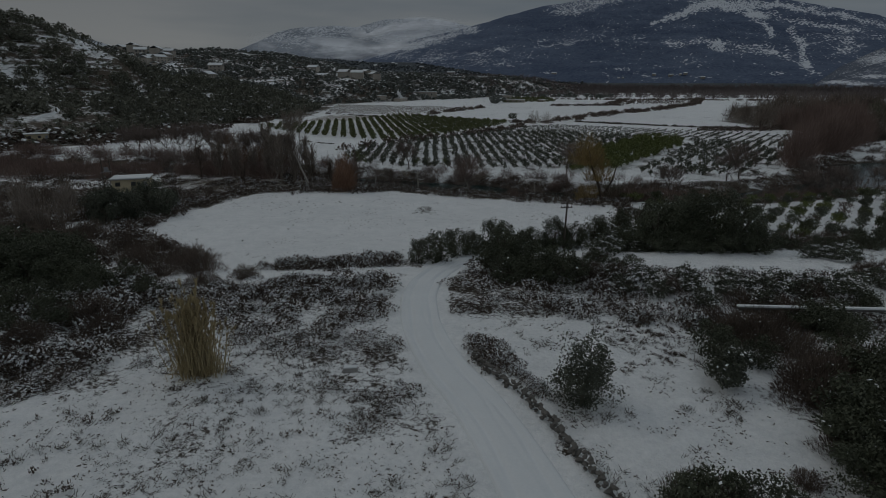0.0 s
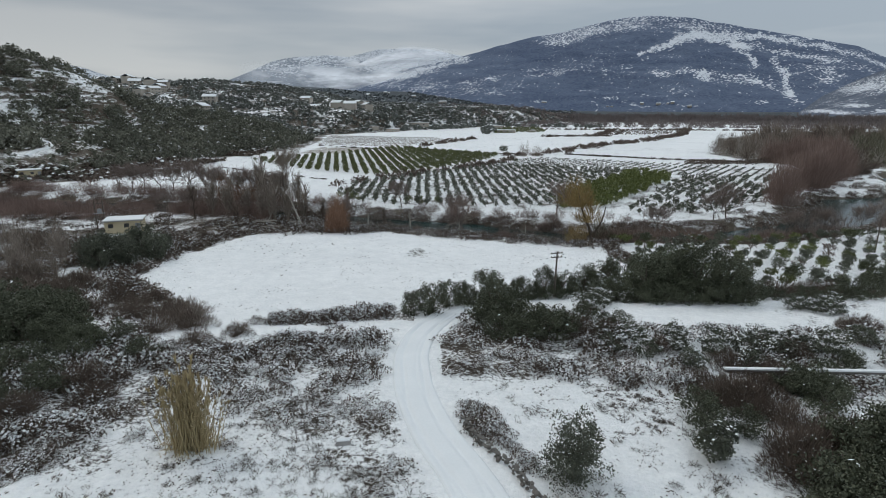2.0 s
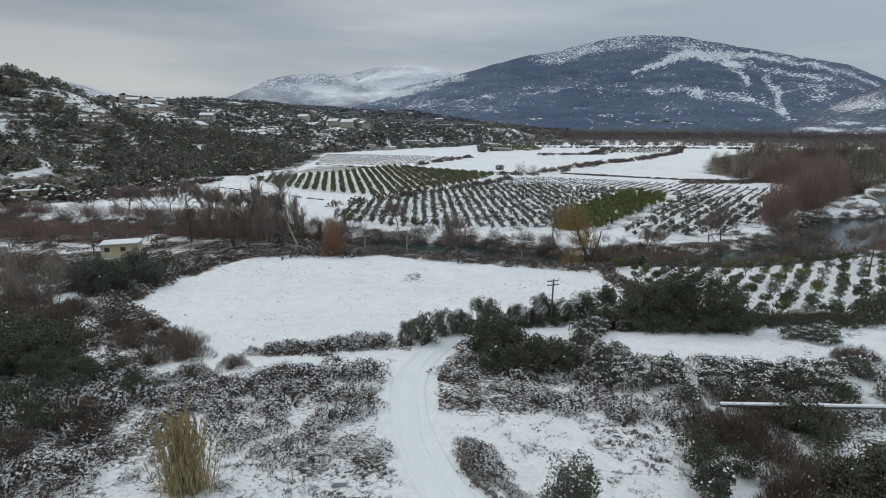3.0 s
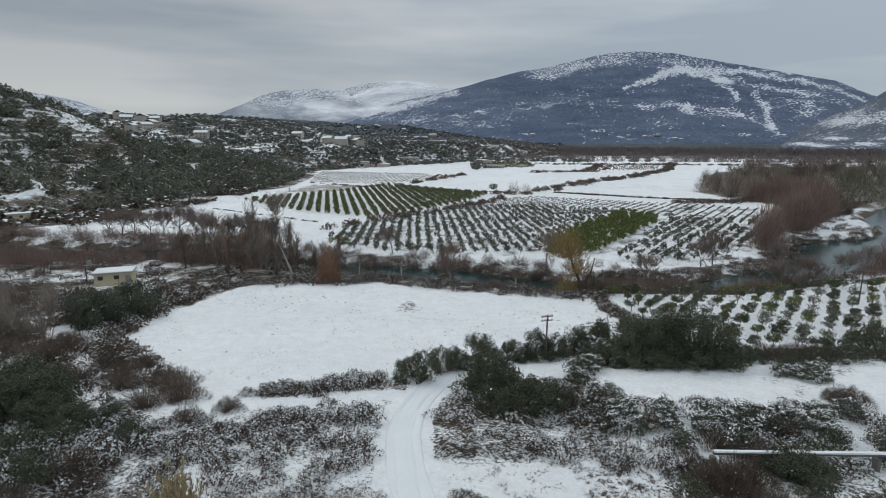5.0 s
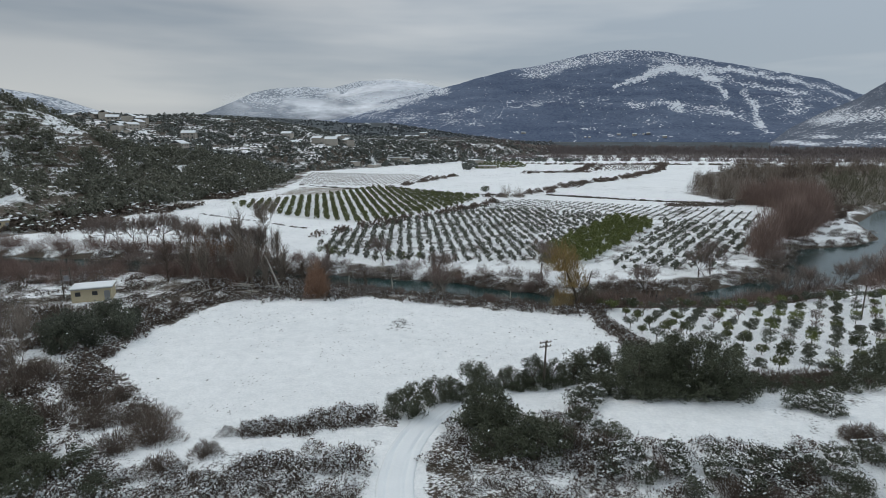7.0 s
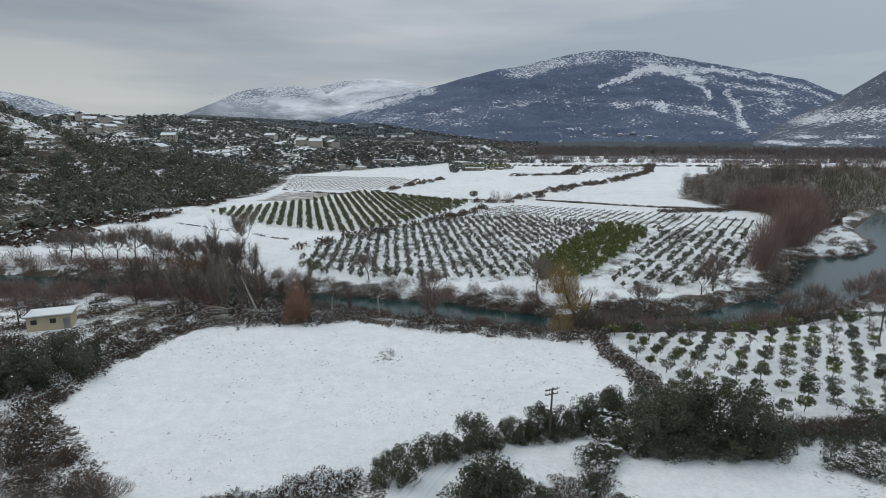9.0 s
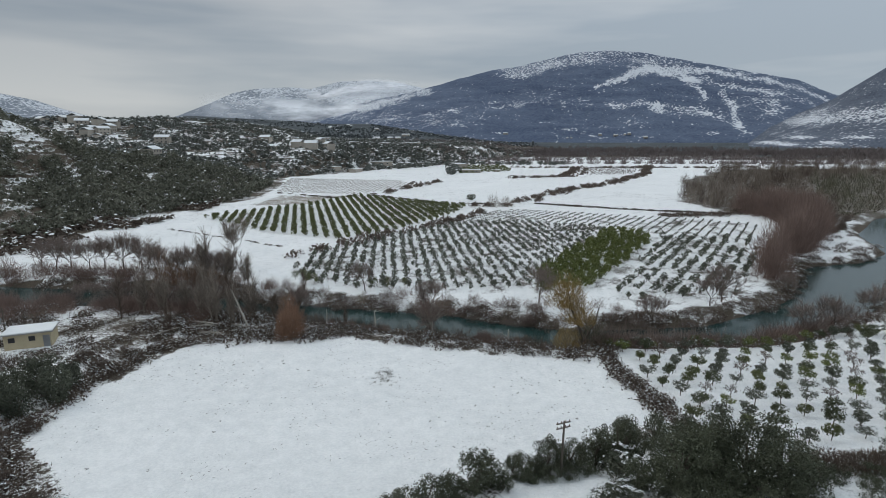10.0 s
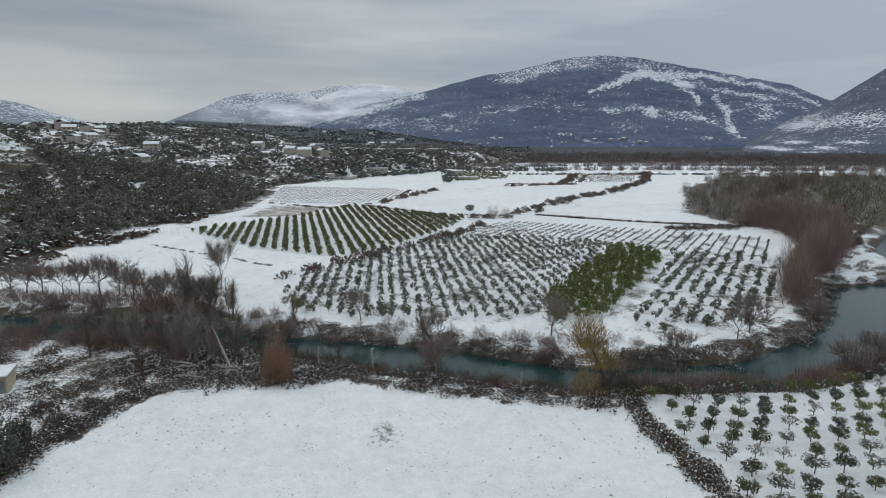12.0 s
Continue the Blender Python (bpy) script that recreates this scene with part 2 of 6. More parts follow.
    bump(nt, bs, h, 0.8, 0.35)
    return m


def mountain_material(name, dark, light, scale, bands, cell):
    """Slopes where single trees and bushes stand in the snow: the lower 'snow' is, the closer they stand."""
    m, nt, bs = nodes_of(name)
    pos = position(nt)
    att = nt.nodes.new("ShaderNodeAttribute")
    att.attribute_name = "snow"
    n1 = noise_node(nt, scale, 8.0, 0.62, pos)
    n2 = noise_node(nt, scale * 14.0, 7.0, 0.72, pos)
    n3 = noise_node(nt, scale * 0.3, 4.0, 0.55, pos)
    mp = node(nt, "ShaderNodeMapping", Scale=(0.15, 0.15, 1.0))
    nt.links.new(pos, mp.inputs["Vector"])
    n4 = noise_node(nt, scale * 4.5, 4.0, 0.6, mp.outputs[0])
    bush = node(nt, "ShaderNodeTexVoronoi", Scale=1.0 / cell)
    nt.links.new(pos, bush.inputs["Vector"])
    gap = math_node(nt, "ADD", bush.outputs["Distance"], math_node(nt, "MULTIPLY", math_node(nt, "SUBTRACT", n2, 0.5), 0.5))
    bare = math_node(nt, "ADD", att.outputs["Fac"], math_node(nt, "MULTIPLY", math_node(nt, "SUBTRACT", n1, 0.5), 0.85))
    bare = math_node(nt, "ADD", bare, math_node(nt, "MULTIPLY", math_node(nt, "SUBTRACT", n4, 0.5), bands * 3.0))
    f = math_node(nt, "ADD", math_node(nt, "SUBTRACT", gap, 1.17), math_node(nt, "MULTIPLY", bare, 1.2))
    f = math_node(nt, "MULTIPLY", f, 6.0, True)
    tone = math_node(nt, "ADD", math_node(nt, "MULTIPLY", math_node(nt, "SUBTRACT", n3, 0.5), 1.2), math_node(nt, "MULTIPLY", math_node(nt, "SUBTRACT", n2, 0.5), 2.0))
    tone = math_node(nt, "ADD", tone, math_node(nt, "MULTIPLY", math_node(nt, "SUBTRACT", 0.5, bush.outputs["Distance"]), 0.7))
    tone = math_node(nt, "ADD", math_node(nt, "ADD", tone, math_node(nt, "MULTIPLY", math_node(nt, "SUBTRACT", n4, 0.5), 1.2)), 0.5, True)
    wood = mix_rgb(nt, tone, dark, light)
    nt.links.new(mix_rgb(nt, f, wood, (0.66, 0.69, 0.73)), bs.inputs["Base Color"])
    bs.inputs["Roughness"].default_value = 0.95
    bs.inputs["Specular IOR Level"].default_value = 0.1
    bump(nt, bs, n1, 0.7, 12.0)
    return m


def water_material():
    m, nt, bs = nodes_of("river_water")
    pos = position(nt)
    n = noise_node(nt, 0.12, 3.0, 0.5, pos)
    nt.links.new(mix_rgb(nt, n, (0.010, 0.030, 0.030), (0.030, 0.066, 0.062)), bs.inputs["Base Color"])
    bs.inputs["Roughness"].default_value = 0.12
    bs.inputs["IOR"].default_value = 1.33
    bump(nt, bs, noise_node(nt, 1.6, 4.0, 0.6, pos), 0.12, 0.12)
    return m


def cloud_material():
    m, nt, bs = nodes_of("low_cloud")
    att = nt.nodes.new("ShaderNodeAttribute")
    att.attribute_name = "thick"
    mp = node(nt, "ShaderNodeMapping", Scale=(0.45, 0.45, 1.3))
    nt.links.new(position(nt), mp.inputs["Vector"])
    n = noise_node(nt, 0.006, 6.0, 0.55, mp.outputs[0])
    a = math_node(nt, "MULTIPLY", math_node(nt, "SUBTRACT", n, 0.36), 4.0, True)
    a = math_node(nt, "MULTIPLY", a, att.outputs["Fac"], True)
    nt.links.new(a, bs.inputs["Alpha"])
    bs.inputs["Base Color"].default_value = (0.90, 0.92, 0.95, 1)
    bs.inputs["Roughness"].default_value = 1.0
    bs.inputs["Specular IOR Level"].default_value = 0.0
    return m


M_GROUND = ground_material()
M_WATER = water_material()
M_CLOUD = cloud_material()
# The blue-grey of distant haze is put into these mountain wood colours.
M_MOUNT = mountain_material("hazed_wooded_mountain", (0.066, 0.090, 0.146), (0.144, 0.180, 0.250), 0.006, 0.10, 11.5)
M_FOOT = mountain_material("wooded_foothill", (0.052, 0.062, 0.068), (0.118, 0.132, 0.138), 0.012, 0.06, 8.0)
M_MOUNT_R = mountain_material("hazed_scrubby_mountain", (0.066, 0.082, 0.114), (0.148, 0.170, 0.212), 0.010, 0.10, 7.5)
M_MOUNT_FAR = mountain_material("hazed_snowy_mountain", (0.16, 0.19, 0.23), (0.27, 0.30, 0.34), 0.005, 0.12, 15.0)


# ---- mesh helpers ----
def mesh_of(name, V, F, mats, idx=None, smooth=False):
    """A mesh from arrays: vertices, quads, materials and a material number per quad."""
    me = bpy.data.meshes.new(name)
    V, F = np.asarray(V, np.float32), np.asarray(F, np.int32)
    me.vertices.add(len(V))
    me.vertices.foreach_set("co", V.ravel())
    me.loops.add(F.size)
    me.loops.foreach_set("vertex_index", F.ravel())
    me.polygons.add(len(F))
    me.polygons.foreach_set("loop_start", np.arange(0, F.size, F.shape[1], dtype=np.int32))
    if idx is not None:
        me.polygons.foreach_set("material_index", np.asarray(idx, np.int32))
    if smooth:
        me.polygons.foreach_set("use_smooth", np.ones(len(F), bool))
    for mt in mats:
        me.materials.append(mt)
    me.update(calc_edges=True)
    return me


def part(name, bm, material, parent, label=""):
    """One bmesh as one mesh object under a thing or a part."""
    me = bpy.data.meshes.new(name)
    bm.to_mesh(me)
    bm.free()
    me.materials.append(material)
    ob = new(name, me)
    ob.parent = parent
    return tagged(ob, label)


def limb(name, me, parent, label=""):
    ob = new(name, me)
    ob.parent = parent
    return tagged(ob, label)


def box(bm, size, at=(0, 0, 0), rz=0.0, bevel=0.0):
    got = bmesh.ops.create_cube(bm, size=1.0, matrix=pose(*at, 0, 0, rz) @ Matrix.Diagonal((*size, 1)))
    if bevel:
        es = list({e for v in got["verts"] for e in v.link_edges})
        bmesh.ops.bevel(bm, geom=es, offset=bevel, segments=2, affect="EDGES")
    return bm


def rod(bm, a, b, r0, r1=None, sides=10):
    a, b = Vector(a), Vector(b)
    d = b - a
    m = Matrix.Translation((a + b) / 2) @ d.to_track_quat("Z", "Y").to_matrix().to_4x4()
    bmesh.ops.create_cone(bm, cap_ends=True, segments=sides, radius1=r0, radius2=r0 if r1 is None else r1, depth=d.length, matrix=m)
    return bm


def turned(rng, n):
    """n random directions."""
    v = rng.normal(size=(n, 3))
    return v / np.linalg.norm(v, axis=1, keepdims=True)


def cards(rng, P, a, b, up=0.0):
    """A rhombic leaf or clump of leaves at each point; up: how far they lie flat."""
    n = len(P)
    nor = turned(rng, n) * (1 - up) + np.array([0, 0, 1.0]) * up
    nor /= np.linalg.norm(nor, axis=1, keepdims=True)
    u = np.cross(nor, turned(rng, n))
    u /= np.linalg.norm(u, axis=1, keepdims=True) + 1e-9
    w = np.cross(nor, u)
    s = rng.uniform(0.6, 1.3, (n, 1))
    u, w = u * a * s, w * b * s
    V = np.stack([P + u, P + w, P - u, P - w], 1).reshape(-1, 3)
    return V, np.arange(4 * n).reshape(n, 4)


def slivers(rng, A, B, width):
    """A thin tapering twig from each point of A to that of B."""
    d = B - A
    s = np.cross(d, turned(rng, len(A)))
    s /= np.linalg.norm(s, axis=1, keepdims=True) + 1e-9
    w = np.broadcast_to(np.asarray(width, float).reshape(-1, 1), (len(A), 1))
    V = np.stack([A - s * w, A + s * w, B + s * w * 0.3, B - s * w * 0.3], 1).reshape(-1, 3)
    return V, np.arange(4 * len(A)).reshape(-1, 4)


def tubes(A, B, ra, rb, sides=5):
    """Tapered limbs from A to B."""
    A, B = np.asarray(A, float), np.asarray(B, float)
    d = B - A
    d /= np.linalg.norm(d, axis=1, keepdims=True) + 1e-9
    ref = np.where(np.abs(d[:, 2:3]) > 0.9, np.array([[1.0, 0, 0]]), np.array([[0, 0, 1.0]]))
    u = np.cross(d, ref)
    u /= np.linalg.norm(u, axis=1, keepdims=True)
    w = np.cross(d, u)
    th = np.arange(sides) * 2 * np.pi / sides
    ring = np.cos(th)[None, :, None] * u[:, None] + np.sin(th)[None, :, None] * w[:, None]
    ra, rb = np.asarray(ra, float).reshape(-1, 1, 1), np.asarray(rb, float).reshape(-1, 1, 1)
    V = np.concatenate([A[:, None] + ring * ra, B[:, None] + ring * rb], 1).reshape(-1, 3)
    k = np.arange(sides)
    q = np.stack([k, (k + 1) % sides, (k + 1) % sides + sides, k + sides], 1)
    F = (q[None] + (np.arange(len(A)) * 2 * sides)[:, None, None]).reshape(-1, 4)
    return V, F


def merge(*groups):
    """Joins (V, F, material number) groups."""
    Vs, Fs, Is, k = [], [], [], 0
    for V, F, i in groups:
        Vs.append(V)
        Fs.append(F + k)
        Is.append(np.full(len(F), i) if np.isscalar(i) else i)
        k += len(V)
    return np.concatenate(Vs), np.concatenate(Fs), np.concatenate(Is)


def crown(rng, R, H, z0, lobes, n, leaf, snow=0.15, lump=0.36, low=0.0):
    """A crown of leafy lobes with gaps: materials 0 leaves, 1 snow."""
    c = turned(rng, lobes) * rng.uniform(0.35, 1.0, (lobes, 1)) ** 0.6
    c[:, 2] = np.clip(c[:, 2], -0.8 + low, 1)
    size = rng.uniform(0.6, 1.25, lobes) * lump
    pick = rng.integers(0, lobes, n)
    d = turned(rng, n) * rng.uniform(0.15, 1, (n, 1)) ** 0.45
    P = c[pick] * (1 - lump * 0.55) + d * size[pick][:, None]
    rel = d[:, 2]
    S = np.array([R, R, H / 2])
    P = P * S + np.array([0, 0, z0 + H / 2])
    P[:, 2] = np.maximum(P[:, 2], 0.02)
    V, F = cards(rng, P, leaf, leaf * 0.55)
    groups = [(V, F, 0)]
    if snow > 0:
        lie = smooth_noise(P[:, 0] * 1.7 + P[:, 2] * 0.9 + 40, P[:, 1] * 1.7 + P[:, 2] * 0.7 + 40, int(rng.integers(0, 90)))
        top = P[(rel > 0.3) & (lie > 0.5) & (rng.random(n) < snow * 4.5)] + np.array([0, 0, leaf * 0.4])
        if len(top):
            V2, F2 = cards(rng, top, leaf * 1.15, leaf * 0.8, 0.72)
            groups.append((V2, F2, 1))
    return merge(*groups)


def twiggy(rng, R, H, stems, twigs, width, lean=0.45, snow=0.0, both=0):
    """A leafless shrub of upright stems that fork into twigs."""
    th, rr = rng.uniform(0, 2 * np.pi, stems), rng.uniform(0, 0.35, stems) ** 0.8 * R
    A = np.stack([np.cos(th) * rr, np.sin(th) * rr, np.zeros(stems)], 1)
    out = rng.uniform(0.2, 1.0, stems) * R
    B = A + np.stack([np.cos(th) * out * lean * 1.6, np.sin(th) * out * lean * 1.6, H * rng.uniform(0.6, 1.0, stems) * (1.1 - 0.35 * out / R)], 1)
    V, F = slivers(rng, A, B, width * 1.6)
    k = rng.integers(0, stems, twigs)
    s = rng.uniform(0.25, 0.98, (twigs, 1))
    P = A[k] + (B[k] - A[k]) * s
    D = turned(rng, twigs) * 0.8 + np.array([0, 0, 0.75])
    Q = P + D * (H * rng.uniform(0.10, 0.26, (twigs, 1)))
    Q[:, 2] = np.maximum(Q[:, 2], 0.03)
    V2, F2 = slivers(rng, P, Q, width)
    groups = [(V, F, 0), (V2, F2, 0)]
    if snow > 0:
        m = int(twigs * snow)
        V3, F3 = cards(rng, P[:m], 0.09, 0.05, 0.7)
        groups.append((V3, F3, 1))
    return merge(*groups)


def brush(rng, R, H, n, long, width, snow=0.0, base=0.0):
    """A soft mass of fine leafless twigs, rounded on top and ragged at the rim. Materials 0 twigs, 1 snow."""
    d = turned(rng, n) * rng.uniform(0.1, 1, (n, 1)) ** 0.42
    d[:, 2] = np.abs(d[:, 2])
    th = np.arctan2(d[:, 1], d[:, 0])
    wob = 1 + 0.22 * np.sin(2 * th + rng.uniform(0, 6)) + 0.16 * np.sin(5 * th + rng.uniform(0, 6))
    P = np.stack([d[:, 0] * R * wob, d[:, 1] * R * wob, base + d[:, 2] * H * 0.86 * (0.85 + 0.2 * np.sin(4 * th + 1.3))], 1)
    out = P / np.array([R, R, H]) * 0.7 + np.array([0, 0, 0.7]) + turned(rng, n) * 0.5
    V, F = slivers(rng, P, P + out * long * rng.uniform(0.5, 1.2, (n, 1)), width)
    m = max(6, n // 14)
    A = np.concatenate([rng.normal(size=(m, 2)) * R * 0.18, np.full((m, 1), -0.05)], 1)
    V2, F2 = slivers(rng, A, P[:m] * np.array([0.6, 0.6, 0.62]), width * 1.6)
    groups = [(V, F, 0), (V2, F2, 0)]
    if snow > 0:
        k = int(n * snow)
        V3, F3 = cards(rng, P[:k], width * 4, width * 2.4, 0.7)
        groups.append((V3, F3, 1))
    return merge(*groups)


def mound(rng, R, H, n, leaf, snow, twigs=0.35):
    """A low thicket: a heap of small leaves and canes with snow caught on top. Materials 0 growth, 1 snow, 2 twigs."""
    th, r = rng.uniform(0, 2 * np.pi, n), np.sqrt(rng.random(n)) * R
    wob = 1 + 0.3 * np.sin(3 * th + rng.uniform(0, 6)) + 0.18 * np.sin(7 * th + rng.uniform(0, 6))
    top = H * np.clip(1 - (r / R) ** 2, 0, 1) ** 0.6 * rng.uniform(0.75, 1.15, n)
    lift = rng.random(n) ** 0.5
    P = np.stack([np.cos(th) * r * wob, np.sin(th) * r * wob, top * lift + 0.02], 1)
    V, F = cards(rng, P, leaf, leaf * 0.6)
    lie = smooth_noise(P[:, 0] * 2.2 + 40, P[:, 1] * 2.2 + 40, int(rng.integers(0, 90)))
    hi = P[(lift > 0.58) & (lie > 0.46) & (rng.random(n) < snow * 1.5)] + np.array([0, 0, leaf * 0.5])
    groups = [(V, F, 0)]
    if len(hi):
        V2, F2 = cards(rng, hi, min(leaf * 1.1, 0.115), min(leaf * 0.75, 0.08), 0.4)
        groups.append((V2, F2, 1))
    m = int(n * twigs)
    A = P[:m].copy()
    A[:, 2] *= 0.4
    B = A + (turned(rng, m) * 0.6 + np.array([0, 0, 0.8])) * rng.uniform(0.25, 0.65, (m, 1)) * max(H, 0.5)
    V3, F3 = slivers(rng, A, B, leaf * 0.14)
    groups.append((V3, F3, 2))
    return merge(*groups)


def bare_tree(rng, H, spread, depth=4, r0=0.13, kids=3, twigs=900, width=0.012, droop=0.0, reach=1.0, bole=0.42, ratio=(0.5, 0.78)):
    """A leafless tree: (limbs, twigs)."""
    A, B, ra, rb = [], [], [], []
    ends = []

    def grow(p, d, length, r, level):
        segs = 3 if level == 0 else 2
        for k in range(segs):
            q = p + d * (length / segs)
            A.append(p), B.append(q), ra.append(r), rb.append(r * 0.8)
            r *= 0.8
            p = q
            d = d + rng.normal(size=3) * 0.13
            d[2] += 0.05 - droop * level
            d = d / np.linalg.norm(d)
            if level < depth and (k > 0 or level > 0):
                for _ in range(kids if k == segs - 1 else kids - 1):
                    e = d + rng.normal(size=3) * spread
                    e[2] += 0.25
                    grow(p, e / np.linalg.norm(e), length * rng.uniform(*ratio), r * 0.62, level + 1)
        if level >= depth - 1:
            ends.append((p, d))

    grow(np.zeros(3), np.array([rng.normal() * 0.06, rng.normal() * 0.06, 1.0]), H * bole, r0, 0)
    V, F = tubes(A, B, ra, rb, 5)
    k = rng.integers(0, len(ends), twigs)
    P = np.array([ends[i][0] for i in k]) - np.array([ends[i][1] for i in k]) * rng.uniform(0, H * 0.06, (twigs, 1))
    Q = P + (np.array([ends[i][1] for i in k]) + turned(rng, twigs) * 0.75 + np.array([0, 0, 0.15 - droop * 3])) * (H * reach * rng.uniform(0.04, 0.11, (twigs, 1)))
    V2, F2 = slivers(rng, P, Q, width)
    return (V, F, np.zeros(len(F), int)), (V2, F2, np.zeros(len(F2), int))


def strew(kinds, where, seed, size=(0.8, 1.2), tall=(0.9, 1.1)):
    """Copies of plants, given as arrays, at places (x, y) of the ground or (x, y, z): one joined set of arrays."""
    rng = np.random.default_rng(seed)
    where = np.asarray(where, float)
    zs = where[:, 2] if where.shape[1] > 2 else height(where[:, 0], where[:, 1])
    where = where[:, :2]
    Vs, Fs, Is, k = [], [], [], 0
    which = rng.integers(0, len(kinds), len(where))
    for (x, y), z, i in zip(where, zs, which):
        V, F, I = kinds[i]
        th, s, h = rng.uniform(0, 6.28), rng.uniform(*size), rng.uniform(*tall)
        c, sn = math.cos(th) * s, math.sin(th) * s
        W = np.empty_like(V)
        W[:, 0] = V[:, 0] * c - V[:, 1] * sn + x
        W[:, 1] = V[:, 0] * sn + V[:, 1] * c + y
        W[:, 2] = V[:, 2] * s * h + z
        Vs.append(W)
        Fs.append(F + k)
        Is.append(I)
        k += len(V)
    return np.concatenate(Vs), np.concatenate(Fs), np.concatenate(Is)


def stuff(name, arrays, mats, label, category):
    V, F, I = arrays
    return tagged(new(name, mesh_of(name, V, F, mats, I)), label, category, kind="stuff")


# ---- the lie of the land ----
def lattice(ix, iy, seed):
    h = np.sin(ix * 127.1 + iy * 311.7 + seed * 74.7) * 43758.5453
    return h - np.floor(h)


def smooth_noise(x, y, seed=0):
    ix, iy = np.floor(x), np.floor(y)
    fx, fy = x - ix, y - iy
    fx, fy = fx * fx * (3 - 2 * fx), fy * fy * (3 - 2 * fy)
    a, b = lattice(ix, iy, seed), lattice(ix + 1, iy, seed)
    c, d = lattice(ix, iy + 1, seed), lattice(ix + 1, iy + 1, seed)
    return (a + (b - a) * fx) * (1 - fy) + (c + (d - c) * fx) * fy


def rough(x, y, seed=0, octaves=4):
    total, amp = 0.0, 0.5
    for k in range(octaves):
        total = total + amp * smooth_noise(x * 2.03 ** k, y * 2.03 ** k, seed + k)
        amp *= 0.5
    return total


def step(x, a, b):
    t = np.clip((x - a) / (b - a), 0, 1)
    return t * t * (3 - 2 * t)


def inside(x, y, poly):
    """Signed distance to a polygon, positive inside."""
    x, y = np.asarray(x, float), np.asarray(y, float)
    best, odd = np.full(x.shape, 1e18), np.zeros(x.shape, bool)
    for (ax, ay), (bx, by) in zip(poly, poly[1:] + poly[:1]):
        dx, dy = bx - ax, by - ay
        t = np.clip(((x - ax) * dx + (y - ay) * dy) / (dx * dx + dy * dy + 1e-12), 0, 1)
        best = np.minimum(best, (x - ax - t * dx) ** 2 + (y - ay - t * dy) ** 2)
        cross = (ay > y) != (by > y)
        odd ^= cross & (x < dx * (y - ay) / (dy if dy else 1e-12) + ax)
    return np.where(odd, 1, -1) * np.sqrt(best)


def along(x, y, line):
    """Distance to an open line."""
    best = np.full(np.shape(x), 1e18)
    for (ax, ay), (bx, by) in zip(line, line[1:]):
        dx, dy = bx - ax, by - ay
        t = np.clip(((x - ax) * dx + (y - ay) * dy) / (dx * dx + dy * dy), 0, 1)
        best = np.minimum(best, (x - ax - t * dx) ** 2 + (y - ay - t * dy) ** 2)
    return np.sqrt(best)


RIVER = [(-300, 178), (-160, 152), (-79, 139), (-64, 137), (-28, 127), (-6, 116), (8, 111), (24, 104.5), (60, 103), (72, 106), (86, 113), (112, 130),
         (140, 152), (175, 186), (215, 222), (300, 262), (295, 278), (205, 240), (166, 204), (148, 172), (130, 161), (111, 158), (93, 137), (83, 127),
         (71, 120), (57, 113.5), (36, 113), (27, 115), (18, 119), (9, 125), (-18, 133.5), (-31, 136), (-40, 143), (-72, 151.5), (-90, 155), (-170, 172), (-300, 200)]
MEADOW = [(-36, 107), (-26, 107.5), (-9, 108), (1, 104), (11, 100), (18, 96.5), (28, 95), (30.5, 90), (31, 82), (29, 76), (21, 72), (10, 66.5), (1, 61.6), (-4, 59),
          (-9, 58.5), (-14, 56), (-19, 52), (-22, 49.5), (-24.5, 56), (-30, 65), (-42, 77), (-42, 92)]
TRACK = [(8, -60), (6.0, 0), (4.6, 15), (2.75, 22.9), (1.6, 26.8), (0.3, 29.7), (-0.8, 33.6), (-1.7, 38), (-2.1, 44), (-1.6, 48), (-0.8, 51.5), (1.0, 56.5), (4.4, 62.5)]
SIDE_TRACK = [(-1, 52.5), (-7, 52.6), (-13, 51.0), (-22, 51.5)]
PLOT = [(1.4, 37.8), (8, 38.6), (13.7, 38.6), (18.2, 37.4), (16.8, 33), (15.6, 28.7), (16.3, 26), (17.5, 22), (18.5, 15), (7.5, 15), (6.0, 23)]
TERRACES = [[(9, 63.8), (17.2, 63), (16.9, 60.4), (18.4, 56.2), (15.4, 57.8), (10, 60.0)], [(17.6, 49.0), (17.8, 52.2), (18.4, 56), (21.7, 57), (26.6, 56.2), (32.0, 55.2), (35, 50), (33.2, 46.4), (29.1, 45.6), (22.6, 46.6)],
            [(41.4, 51.9), (49, 55.8), (62, 60), (70, 50), (55, 42), (39.9, 44.8), (38.6, 48.7)]]
GROVE = [(31.5, 100.2), (60, 102.2), (92, 103), (92, 57.5), (47, 60.2), (37.5, 62.5), (33.4, 72), (32.4, 84)]
ORCHARD = [(-29, 160), (-22, 146), (28, 131), (62, 121), (76, 128), (140, 217), (126, 232), (36, 266), (-20, 195)]
SAND = [(-74.6, 305.6), (-70.9, 352.8), (-32, 348), (-49.8, 302.8)]
SHINGLE = [(108, 160), (128, 163), (146, 174), (158, 196), (150, 192), (128, 182)]


def foot(y):
    """Where the western hills meet the plain."""
    return np.interp(y, [-400, 60, 150, 195, 270, 340, 420, 500, 560, 690, 900, 1500], [-420, -260, -165, -122, -112, -84, -88, -100, -55, 40, 190, 420])


